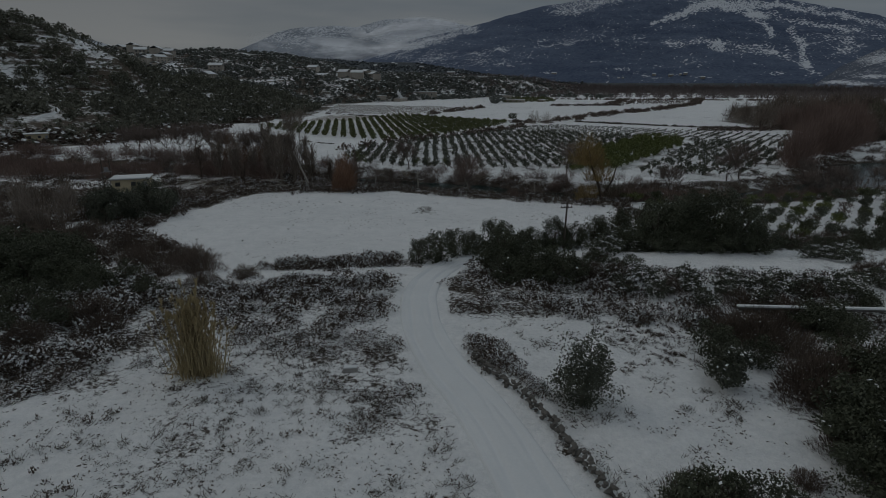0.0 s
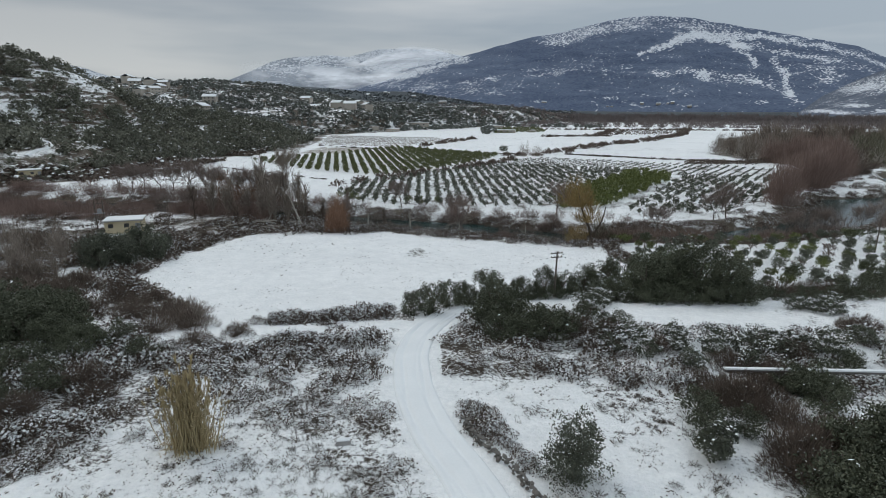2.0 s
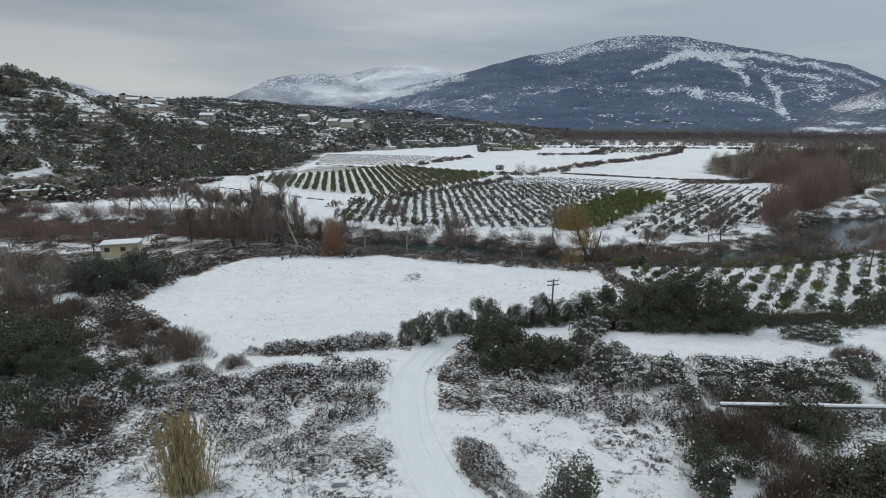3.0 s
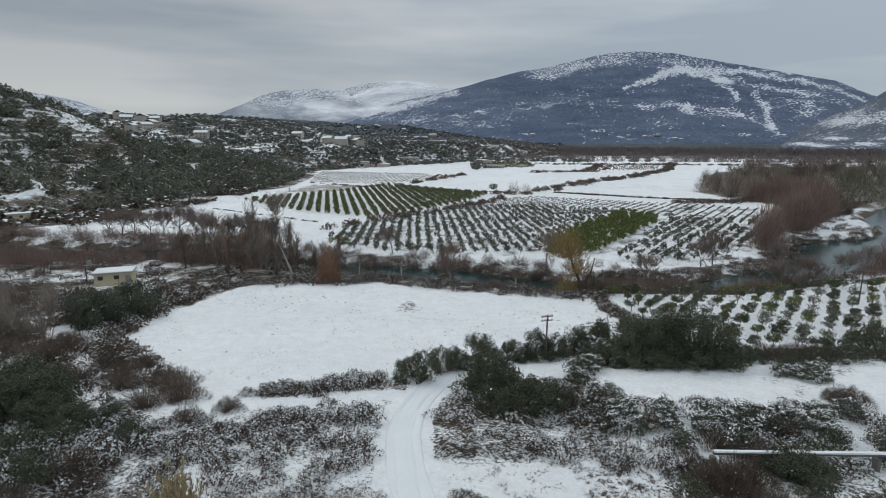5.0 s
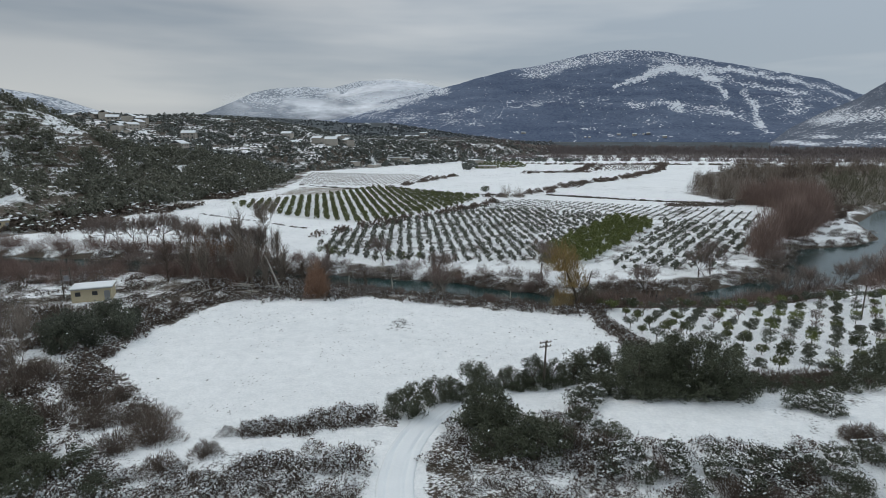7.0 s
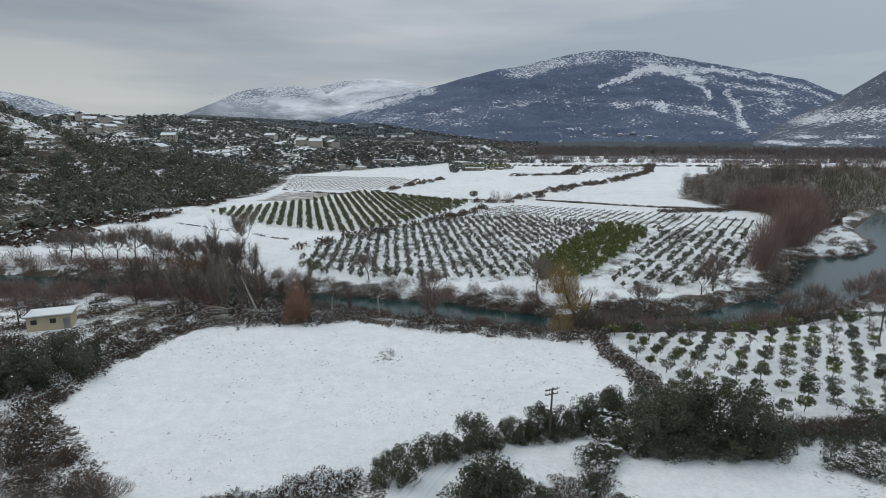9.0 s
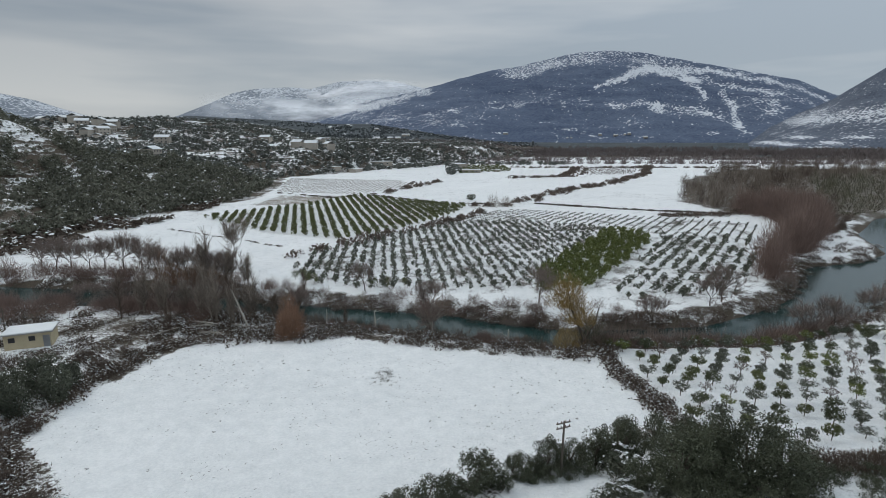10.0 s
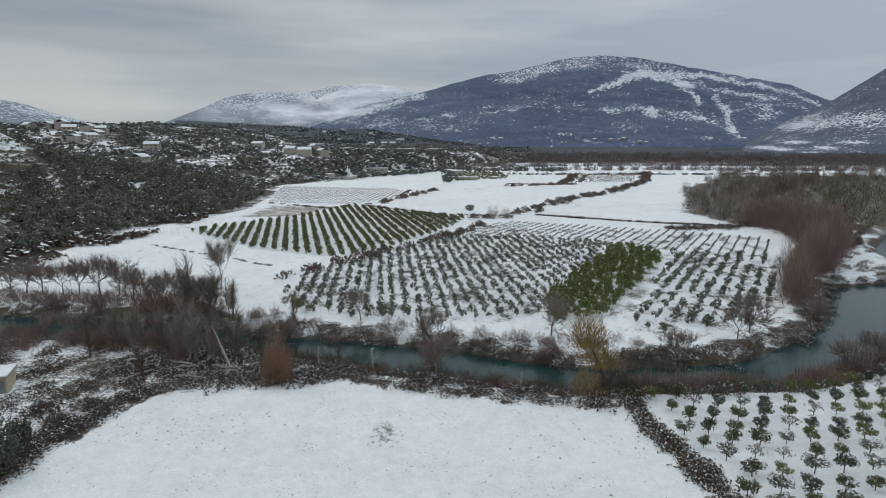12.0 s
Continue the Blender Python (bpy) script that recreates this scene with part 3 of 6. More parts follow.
def height(x, y):
    x, y = np.asarray(x, float), np.asarray(y, float)
    z = np.interp(y, [-400, -60, 10, 27, 36, 48, 60, 75, 90], [9, 6.5, 5.2, 4.2, 3.6, 2.9, 1.4, 0.0, -0.8])
    d = foot(y) - x
    h1 = 51 * step(d, 45, 160) * np.exp(-((y - 325) / 95) ** 2) * (1 - 0.35 * step(d, 170, 400))
    fan = 1 - 0.75 * step(x / np.maximum(y, 1), -0.30, -0.08)
    h2 = (34 * step(d, 20, 420) * step(y, 400, 700) * fan + 14 * step(d, 5, 90) * step(y, 330, 420)) * (1 - step(y, 1000, 1500))
    h3 = 26 * step(d, 0, 160) * np.exp(-((y - 160) / 110) ** 2)
    hills = np.maximum(np.maximum(h1, h2), h3) + 6 * step(d, 0, 40)
    z = z + hills * (0.82 + 0.36 * rough(x / 60, y / 60, 5)) * step(d, 0, 20)
    z = z + 1.1 * step(x, 11, 21) * step(y, 36, 47) * (1 - step(y, 56, 68))
    near = step(-y, -150, -100) * (1 - np.clip(step(inside(x, y, MEADOW), -3, 0) + step(2.6 - along(x, y, TRACK), -1.2, 0), 0, 1))
    z = z + near * (rough(x / 3.0, y / 3.0, 11) - 0.45) * 0.6 + near * (rough(x / 1.1, y / 1.1, 17, 2) - 0.37) * 0.46 + (rough(x / 12, y / 12, 21) - 0.45) * 0.25
    t = along(x, y, TRACK)
    z = z - 0.10 * step(-t, -2.0, -1.3) - 0.13 * np.exp(-((t - 0.8) / 0.28) ** 2)
    r = inside(x, y, RIVER)
    bed = np.where(r > 0, -2.6 - np.clip(r * 0.5, 0, 1.6), -2.6)
    k = step(r, -4.5, 0.3)
    return z * (1 - k) + bed * k


SOUTH = [(-300, 178), (-160, 152), (-79, 139), (-64, 137), (-28, 127), (-6, 116), (8, 111), (24, 104.5), (60, 103), (72, 106), (86, 113), (112, 130), (140, 152), (175, 186), (215, 222), (300, 262)]


def is_south(x, y):
    return y < np.interp(x, [p[0] for p in SOUTH], [p[1] for p in SOUTH]) + 0.5


FAR_WOODS = [[(-60, 900), (400, 960), (900, 820), (1500, 800), (1500, 1700), (700, 2300), (-100, 2300), (-60, 1300)],
             [(147, 300), (168, 335), (215, 430), (330, 560), (480, 560), (520, 360), (330, 290), (230, 258), (190, 234), (170, 230), (158, 242), (147, 258)]]


STRIP = [(-44, 110), (-36, 108.3), (-9, 109.3), (1, 105.3), (18, 98), (28, 96.2), (31, 99), (60, 100), (62, 103.5), (24, 105), (8, 111), (-6, 116), (-28, 127), (-44, 130)]
FRONT = [[(-32, 40), (-20, 41), (-12.5, 35.5), (-6.5, 35), (-4.4, 39.5), (-4.4, 48.5), (-8, 50.3), (-16, 48.5), (-21, 46), (-32, 46)], [(-20, 53.6), (-4.5, 54.2), (-4, 58.5), (-14, 55.8)], [(0.6, 39.4), (18, 38.8), (19, 48), (14, 57), (6, 57), (1.2, 48)],
         [(18, 37.5), (42, 34), (42, 43), (34, 46), (20, 48)], [(18.6, 15), (38, 15), (42, 34), (18.5, 37)], [(-40, 24), (-24, 25.5), (-21, 30), (-18, 36.5), (-20, 41), (-40, 40)]]


def glade(x, y):
    """Where the hillside woods open: high on snowy clearings, gardens and the stony knoll."""
    d = foot(y) - x
    v = rough(x / 26, y / 26, 77)
    for cx, cy, r, k in ((-203, 322, 22, 0.26), (-190, 332, 16, 0.14), (-210, 286, 20, -0.16), (-192, 294, 12, -0.10), (-168, 270, 26, 0.14), (-150, 240, 28, 0.03), (-305, 612, 42, 0.12), (-125, 480, 60, -0.16), (-136, 560, 16, 0.10), (-97, 580, 16, 0.10), (-172, 800, 50, 0.16), (-192, 455, 14, 0.2), (-210, 425, 14, 0.14), (-232, 586, 30, 0.1), (-181, 862, 26, 0.14), (-142, 761, 20, 0.16), (-121, 702, 16, 0.16), (-187, 674, 18, 0.12), (-100, 552, 12, 0.12), (-79, 635, 12, 0.12)):
        v = v + k * np.exp(-((x - cx) ** 2 + (y - cy) ** 2) / (r * r))
    v = v + 0.12 * (1 - step(d, 6, 34)) * (1 - step(y, 280, 320)) + 0.11 * (1 - step(d, 20, 55)) * (1 - step(y, 225, 275)) - 0.10 * step(y, 280, 330) * (1 - step(y, 430, 520)) * (1 - step(d, 50, 90)) + 0.04 * step(y, 430, 490) * (1 - step(y, 580, 660))
    return v


def cover(x, y):
    """How much growth breaks through the snow, 0 to 1."""
    south = is_south(x, y)
    px, py = x, y
    x, y = x + (rough(px / 3.4, py / 3.4, 61) - 0.47) * 3.6 * south, y + (rough(px / 3.4, py / 3.4, 71) - 0.47) * 3.6 * south
    g = np.where(south, 0.43 + 0.45 * (rough(px / 7, py / 7, 81) - 0.47), 0.30 + 0.16 * rough(x / 30, y / 30, 51))
    g = np.where(south & (x < -34) & (y > 70), g + 0.07, g)
    near = south & (y < 60)
    g = np.where(near & (x < 3) & (y < 35 + 0.1 * x), 0.38 + 0.5 * (rough(px / 4, py / 4, 83) - 0.47), g)
    g = np.where(south & (x > 33) & (y > 40), 0.4, g)
    d = foot(y) - x
    g = np.where(d > -4, 0.58 - 0.05 * step(glade(x, y), 0.49, 0.62) - 0.13 * step(glade(x, y), 0.60, 0.74) * step(d, 45, 75) + 0.65 * (rough(x / 9, y / 9, 33) - 0.47), g)
    r = inside(x, y, RIVER)
    g = np.where((~south) & (r > -9) & (r < 0), 0.14 + 0.42 * step(r, -10, -3) + 0.5 * (rough(px / 4, py / 4, 93) - 0.47), g)
    g = np.where(r > -0.5, 1.0, g)

    def lay(mask, value):
        return g * (1 - mask) + value * mask

    g = np.where(inside(x, y, ORCHARD) > 0, 0.45 + 0.5 * (rough(px / 3.5, py / 3.5, 57) - 0.47), g)
    g = np.where(south & (inside(x, y, STRIP) > 0), 0.52 + 0.4 * (rough(px / 4, py / 4, 89) - 0.47), g)
    g = np.where((inside(x, y, FRONT[5]) > 0) & (x < -18), 0.50, g)
    x, y = px + (x - px) * 0.35, py + (y - py) * 0.35
    g = lay(step(inside(x, y, GROVE), -1, 0.5), 0.10)
    g = lay(step(inside(x, y, MEADOW), -0.6, 0.6), 0.16 + 0.25 * (rough(px / 5, py / 5, 87) - 0.47))
    g = lay(step(inside(x, y, PLOT), -0.8, 0.8), 0.34 + 0.5 * (rough(px / 3, py / 3, 85) - 0.47))
    for t in TERRACES:
        g = lay(step(inside(x, y, t), -0.5, 0.5), 0.06)
    g = lay(step(-along(x, y, TRACK), -2.2, -1.6), 0.02)
    g = lay(step(-along(x, y, SIDE_TRACK), -1.6, -1.0), 0.05)
    g = lay(step(inside(x, y, SHINGLE), -2, 2), 0.40)
    g = lay(step(inside(x, y, SAND), -4, 4), 0.56)
    for t in FAR_WOODS:
        g = lay(step(inside(x, y, t), -4, 4), 0.62)
    far = step(np.hypot(x, y), 700, 1000)
    g = np.maximum(g, far * (0.42 + 0.40 * rough(x / 160, y / 34, 41)))
    return g


def sheet(name, xs, ys, material, attributes, z_of):
    X, Y = np.meshgrid(xs, ys)
    X, Y = X.ravel(), Y.ravel()
    nx, ny = len(xs), len(ys)
    i = (np.arange(ny - 1)[:, None] * nx + np.arange(nx - 1)[None]).ravel()
    me = mesh_of(name, np.stack([X, Y, z_of(X, Y)], 1), np.stack([i, i + 1, i + 1 + nx, i + nx], 1), [material], None, True)
    for key, f in attributes.items():
        me.attributes.new(key, "FLOAT", "POINT").data.foreach_set("value", f(X, Y).astype(np.float32))
    return new(name, me)


def warped(centre, a, reach, n):
    u = np.linspace(-1, 1, n)
    return centre + a * np.sinh(math.asinh(reach / a) * u)


tagged(sheet("ground", warped(0, 20, 4900, 431), warped(60, 24, 4900, 461), M_GROUND,
             {"growth": cover, "terrace": lambda x, y: step(foot(y) - x, 10, 50) * (1 - step(y, 700, 900)), "earth": lambda x, y: np.clip(step(inside(x, y, SAND), -3, 3) * 0.9 + step(inside(x, y, SHINGLE), -2, 2) * 0.6, 0, 1)}, height),
       "snow-covered valley floor with dead growth breaking through", "ground", kind="structure")

tagged(sheet("water", np.linspace(-310, 310, 40), np.linspace(95, 290, 20), M_WATER, {}, lambda x, y: np.full(x.shape, -2.5)),
       "slow dark teal river between snowy banks", "river", kind="structure")


def driven_track():
    """Packed snow on the track, with a pair of wheel ruts."""
    L = np.array(TRACK, float)
    seg = np.concatenate([[0], np.cumsum(np.linalg.norm(np.diff(L, axis=0), axis=1))])
    t = np.linspace(66, seg[-1] - 1.5, 260)
    P = np.stack([np.interp(t, seg, L[:, 0]), np.interp(t, seg, L[:, 1])], 1)
    for _ in range(60):
        P[1:-1] = (P[:-2] + P[2:] + 2 * P[1:-1]) / 4
    d = np.gradient(P, axis=0)
    d /= np.linalg.norm(d, axis=1)[:, None]
    u = np.linspace(-1.75, 1.75, 43)
    X, Y = P[:, :1] + d[:, 1:] * u, P[:, 1:] - d[:, :1] * u
    weave = 0.10 * np.sin(t / 3.1)[:, None] + 0.06 * np.sin(t / 1.3)[:, None]
    rut = np.exp(-((np.abs(u[None] - weave) - 0.74) / 0.17) ** 2) + 0.45 * np.exp(-((np.abs(u[None] + 0.3 + weave) - 0.74) / 0.13) ** 2)
    Z = height(P[:, 0], P[:, 1])[:, None] + 0.17 + 0.06 * (rough(X * 1.3, Y * 1.3, 23) - 0.47) - 0.12 * rut - 0.5 * step(np.abs(u), 1.35, 1.75)[None]
    i = (np.arange(259)[:, None] * 43 + np.arange(42)[None]).ravel()
    me = mesh_of("track", np.stack([X.ravel(), Y.ravel(), Z.ravel()], 1), np.stack([i, i + 1, i + 44, i + 43], 1), [M_SNOW], None, True)
    tagged(new("track", me), "farm track of packed snow with wheel ruts", "track", kind="structure")


driven_track()


# ---- mountains ----
SLOPES = {}


def on_slope(name, az, el):
    """The place of a mountain's near side that lies in this direction from the camera's last position."""
    a, G = SLOPES[name]
    col = G[:, int(np.argmin(np.abs(a - az)))]
    return col[int(np.argmax(col[:, 3] >= el))][:3]


def mountain(name, az, el, crest, base, material, snow, label, n_az=420, n_r=110, seed=0, relief=0.12, power=1.2):
    a = np.linspace(az[0], az[-1], n_az)
    s = np.linspace(0, 1.3, n_r)
    A, S = np.meshgrid(a, s)
    A, S = A.ravel(), S.ravel()
    top = np.tan(np.radians(np.interp(A, az, el))) * crest + 36
    r = base + (crest - base) * S
    x, y = np.sin(np.radians(A)) * r, 28 + np.cos(np.radians(A)) * r
    gully = rough(x / 420 + y / 900, y / 700, seed, 5) - 0.47
    fine = rough(x / 60, y / 60, seed + 9, 4) - 0.47
    body = np.sin(np.pi * np.clip(S, 0, 1))
    z = top * np.clip(S, 0, 1) ** power + top * relief * 2.2 * gully * body + top * 0.05 * fine * (0.35 + body)
    z = np.where(S > 1, z - (S - 1) * top * 1.2, z) - 6 * (1 - step(S, 0, 0.06))
    i = (np.arange(n_r - 1)[:, None] * n_az + np.arange(n_az - 1)[None]).ravel()
    me = mesh_of(name, np.stack([x, y, z], 1), np.stack([i, i + 1, i + 1 + n_az, i + n_az], 1), [material], None, True)
    seen = np.degrees(np.arctan2(z - 36, r))
    me.attributes.new("snow", "FLOAT", "POINT").data.foreach_set("value", snow(A, S, seen).astype(np.float32))
    SLOPES[name] = (a, np.stack([x, y, z, seen], 1).reshape(n_r, n_az, 4))
    return tagged(new(name, me), label, "mountain", kind="structure")


def blob(a, e, ca, ce, wa, we):
    return np.exp(-((a - ca) / wa) ** 2 - ((e - ce) / we) ** 2)


def streak(a, e, a0, e0, a1, e1, w0, w1):
    """A band that runs from one place of the slope to another, widening on the way."""
    da, de = a1 - a0, e1 - e0
    t = np.clip(((a - a0) * da + (e - e0) * de) / (da * da + de * de), 0, 1)
    d = np.hypot(a - a0 - t * da, e - e0 - t * de)
    return np.exp(-(d / (w0 + (w1 - w0) * t)) ** 2)


def snow_main(a, s, e):
    crest = np.interp(a, MAIN_AZ, MAIN_EL)
    # ragged edges to fields and bands
    a, e = a + 1.3 * (rough(a * 0.9, e * 2.2, 7) - 0.47) + 0.5 * (rough(a * 3.1, e * 5, 8) - 0.47), e + 0.5 * (rough(a * 1.1, e * 2.0, 9) - 0.47) + 0.45 * (rough(a * 3.3, e * 3.0, 10) - 0.47)
    v = 0.15 + 0.19 * step(a, 25, 28) * step(e, 1.0, 3) + 0.06 * step(e, 0.3, 2.5) * step(-a, -12, -4)
    v += 0.40 * step(e - crest, -1.7, -0.7) * step(a, 8, 12) * (1 - 0.65 * step(a, 24, 28))
    # the great snow field below the summit, bent round a wooded island
    for a0, e0, a1, e1, w0, w1 in ((19.2, 4.48, 21.3, 5.15, 0.10, 0.2), (21.3, 5.15, 24.0, 6.05, 0.2, 0.34), (24.0, 6.05, 27.2, 5.5, 0.3, 0.36), (27.2, 5.5, 28.5, 4.4, 0.36, 0.3), (28.5, 4.4, 29.3, 3.4, 0.28, 0.16)):
        v = np.maximum(v, 0.26 + 0.56 * streak(a, e, a0, e0, a1, e1, w0 * 1.6, w1 * 1.7))
    v -= 0.5 * blob(a, e, 25.0, 4.75, 1.7, 0.42)
    # the gully on its east, and the speckled shelf below
    for a0, e0, a1, e1, w0, w1 in ((30.5, 3.64, 31.6, 2.1, 0.2, 0.34), (31.6, 2.1, 32.1, 0.74, 0.34, 0.22), (32.1, 0.74, 32.85, 0.04, 0.2, 0.1)):
        v = np.maximum(v, 0.26 + 0.46 * streak(a, e, a0, e0, a1, e1, w0 * 1.5, w1 * 1.6))
    v += 0.36 * streak(a, e, 20.6, 3.0, 25.0, 2.65, 0.35, 0.5) + 0.34 * streak(a, e, 25.0, 2.65, 29.6, 1.95, 0.5, 0.3) + 0.26 * streak(a, e, 29.6, 1.95, 32.0, 0.6, 0.3, 0.25) + 0.26 * blob(a, e, 34.3, 2.2, 1.5, 1.2)
    # rock bands that run parallel to the eastern crest
    for k, (off, w) in enumerate(((-0.25, 0.10), (-0.62, 0.12), (-1.0, 0.10), (-1.5, 0.12), (-1.95, 0.12))):
        v += (0.24 if k % 2 else -0.24) * np.exp(-((e - crest - off - 0.06 * np.sin(a * 3 + k)) / w) ** 2) * step(a, 25, 29)
    v += 0.20 * streak(a, e, 9.0, 3.3, 19, 2.95, 0.22, 0.3) * 0.7 + 0.20 * streak(a, e, 12.5, 4.0, 18.5, 3.3, 0.3, 0.2) * 0.5
    v += 0.44 * streak(a, e, -6, 2.2, 3, 4.3, 0.35, 0.4) + 0.2 * blob(a, e, 0, 1.6, 9, 1.0)
    for ca, ce, wa in ((3, 2.0, 0.8), (5.5, 2.4, 1.0), (9.5, 2.7, 0.9), (12, 2.9, 0.7), (6, 1.0, 0.7), (14.5, 1.2, 0.6), (17, 0.6, 0.9), (10, 0.3, 0.8), (19.9, -0.13, 0.8), (22.3, -0.14, 0.5), (23.5, -0.14, 0.4), (30.3, 0.15, 0.7), (25.7, -0.85, 0.7), (20.3, 0.8, 0.5)):
        v += 0.36 * blob(a, e, ca, ce, wa, 0.12)
    return v


def snow_right(a, s, e):
    v = 0.33 - 0.10 * step(e, 1.9, 2.6) + 0.27 * streak(a, e, 36.0, 1.1, 43, 1.7, 0.6, 1.0) + 0.05 * step(e, 2.5, 3.5)
    for ca, ce, wa in ((32.6, -1.45, 0.6), (34.7, -0.7, 0.8), (36.0, -0.9, 0.7), (37.2, -0.3, 0.8), (39.0, -0.7, 0.7), (41.1, -0.3, 0.8), (42.0, -1.3, 0.6), (38.2, -1.2, 0.8)):
        v += 0.55 * blob(a, e, ca, ce, wa * 1.3, 0.14)
    return v


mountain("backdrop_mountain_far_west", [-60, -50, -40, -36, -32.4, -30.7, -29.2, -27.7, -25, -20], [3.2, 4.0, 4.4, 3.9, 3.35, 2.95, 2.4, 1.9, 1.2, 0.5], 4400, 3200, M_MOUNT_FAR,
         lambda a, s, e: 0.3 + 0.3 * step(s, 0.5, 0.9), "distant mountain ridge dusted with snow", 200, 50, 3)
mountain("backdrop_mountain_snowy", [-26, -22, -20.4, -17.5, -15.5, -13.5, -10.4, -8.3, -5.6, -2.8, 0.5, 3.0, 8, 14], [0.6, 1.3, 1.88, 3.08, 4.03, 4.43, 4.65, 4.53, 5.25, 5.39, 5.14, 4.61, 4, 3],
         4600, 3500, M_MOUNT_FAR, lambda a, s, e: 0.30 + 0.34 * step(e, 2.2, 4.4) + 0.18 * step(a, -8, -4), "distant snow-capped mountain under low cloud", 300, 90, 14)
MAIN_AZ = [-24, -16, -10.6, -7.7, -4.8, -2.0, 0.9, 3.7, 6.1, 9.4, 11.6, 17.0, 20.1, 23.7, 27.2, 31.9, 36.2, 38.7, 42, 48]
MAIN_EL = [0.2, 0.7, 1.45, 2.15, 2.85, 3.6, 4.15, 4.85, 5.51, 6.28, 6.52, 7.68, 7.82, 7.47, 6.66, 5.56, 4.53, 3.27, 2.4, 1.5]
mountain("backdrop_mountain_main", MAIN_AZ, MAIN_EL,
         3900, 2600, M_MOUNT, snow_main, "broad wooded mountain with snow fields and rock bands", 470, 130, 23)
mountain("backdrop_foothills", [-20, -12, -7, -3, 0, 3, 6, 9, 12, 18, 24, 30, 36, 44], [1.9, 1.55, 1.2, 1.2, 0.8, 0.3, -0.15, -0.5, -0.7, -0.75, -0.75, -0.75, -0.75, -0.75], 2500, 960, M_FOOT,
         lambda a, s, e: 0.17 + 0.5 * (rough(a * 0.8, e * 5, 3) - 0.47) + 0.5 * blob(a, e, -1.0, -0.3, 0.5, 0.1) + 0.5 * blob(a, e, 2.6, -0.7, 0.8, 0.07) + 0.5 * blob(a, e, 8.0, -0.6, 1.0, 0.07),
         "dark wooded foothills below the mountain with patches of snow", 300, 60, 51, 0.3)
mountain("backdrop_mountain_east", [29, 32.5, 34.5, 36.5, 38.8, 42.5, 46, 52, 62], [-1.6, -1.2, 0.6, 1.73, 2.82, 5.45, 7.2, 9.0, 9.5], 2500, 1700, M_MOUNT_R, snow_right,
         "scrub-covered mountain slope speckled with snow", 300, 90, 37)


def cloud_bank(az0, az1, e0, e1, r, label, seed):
    # Thin sheet at camera-view angles, leaned back so the sky brightens it.
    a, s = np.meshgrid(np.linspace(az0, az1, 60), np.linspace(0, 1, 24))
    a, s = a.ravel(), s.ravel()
    leaned_r = r + 420 * s
    x, y = np.sin(np.radians(a)) * leaned_r, 28 + np.cos(np.radians(a)) * leaned_r
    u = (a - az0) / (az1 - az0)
    z = 36 + leaned_r * np.tan(np.radians(e0 + (e1 - e0) * s + 0.7 * (u - 0.5) + 0.3 * np.sin(u * 7 + seed)))
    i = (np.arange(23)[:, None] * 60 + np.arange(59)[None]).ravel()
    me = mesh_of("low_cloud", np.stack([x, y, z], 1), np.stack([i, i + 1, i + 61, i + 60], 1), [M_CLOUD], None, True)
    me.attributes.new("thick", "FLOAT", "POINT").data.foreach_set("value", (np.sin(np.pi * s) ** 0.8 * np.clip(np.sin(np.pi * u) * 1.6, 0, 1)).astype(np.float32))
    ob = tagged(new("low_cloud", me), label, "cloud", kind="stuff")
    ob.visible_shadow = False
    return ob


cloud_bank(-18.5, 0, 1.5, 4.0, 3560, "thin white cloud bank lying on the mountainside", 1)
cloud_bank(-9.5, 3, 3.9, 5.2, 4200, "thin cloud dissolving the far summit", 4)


# ---- woods and hedges ----
def fill(poly, n, seed, ok=None, ragged=0.0):
    rng = np.random.default_rng(seed)
    xs, ys = [p[0] for p in poly], [p[1] for p in poly]
    P = np.stack([rng.uniform(min(xs), max(xs), n * 9), rng.uniform(min(ys), max(ys), n * 9)], 1)
    P += 0 if not ragged else rng.normal(size=P.shape) * ragged * 0.3
    shift = ragged * 2 * (np.stack([rough(P[:, 0] / 3, P[:, 1] / 3, 131), rough(P[:, 0] / 3, P[:, 1] / 3, 137)], 1) - 0.47)
    keep = inside(P[:, 0] + shift[:, 0], P[:, 1] + shift[:, 1], poly) > 0
    if ok is not None:
        keep &= ok(P[:, 0], P[:, 1])
    return P[keep][:n]


def beside(line, n, wide, seed):
    rng = np.random.default_rng(seed)
    L = np.array(line, float)
    seg = np.linalg.norm(np.diff(L, axis=0), axis=1)
    cum = np.concatenate([[0], np.cumsum(seg)])
    t = rng.uniform(0, cum[-1], n)
    return np.stack([np.interp(t, cum, L[:, 0]), np.interp(t, cum, L[:, 1])], 1) + rng.normal(size=(n, 2)) * wide


def open_land(x, y):
    """Clear of track, water, fields and plots."""
    bad = (inside(x, y, RIVER) > -0.3) | (inside(x, y, MEADOW) > -0.3) | (along(x, y, TRACK) < 2.1) | (along(x, y, SIDE_TRACK) < 1.6) | (inside(x, y, PLOT) > -0.2) | (inside(x, y, GROVE) > -0.6)
    for t in TERRACES:
        bad |= inside(x, y, t) > -0.3
    return ~bad


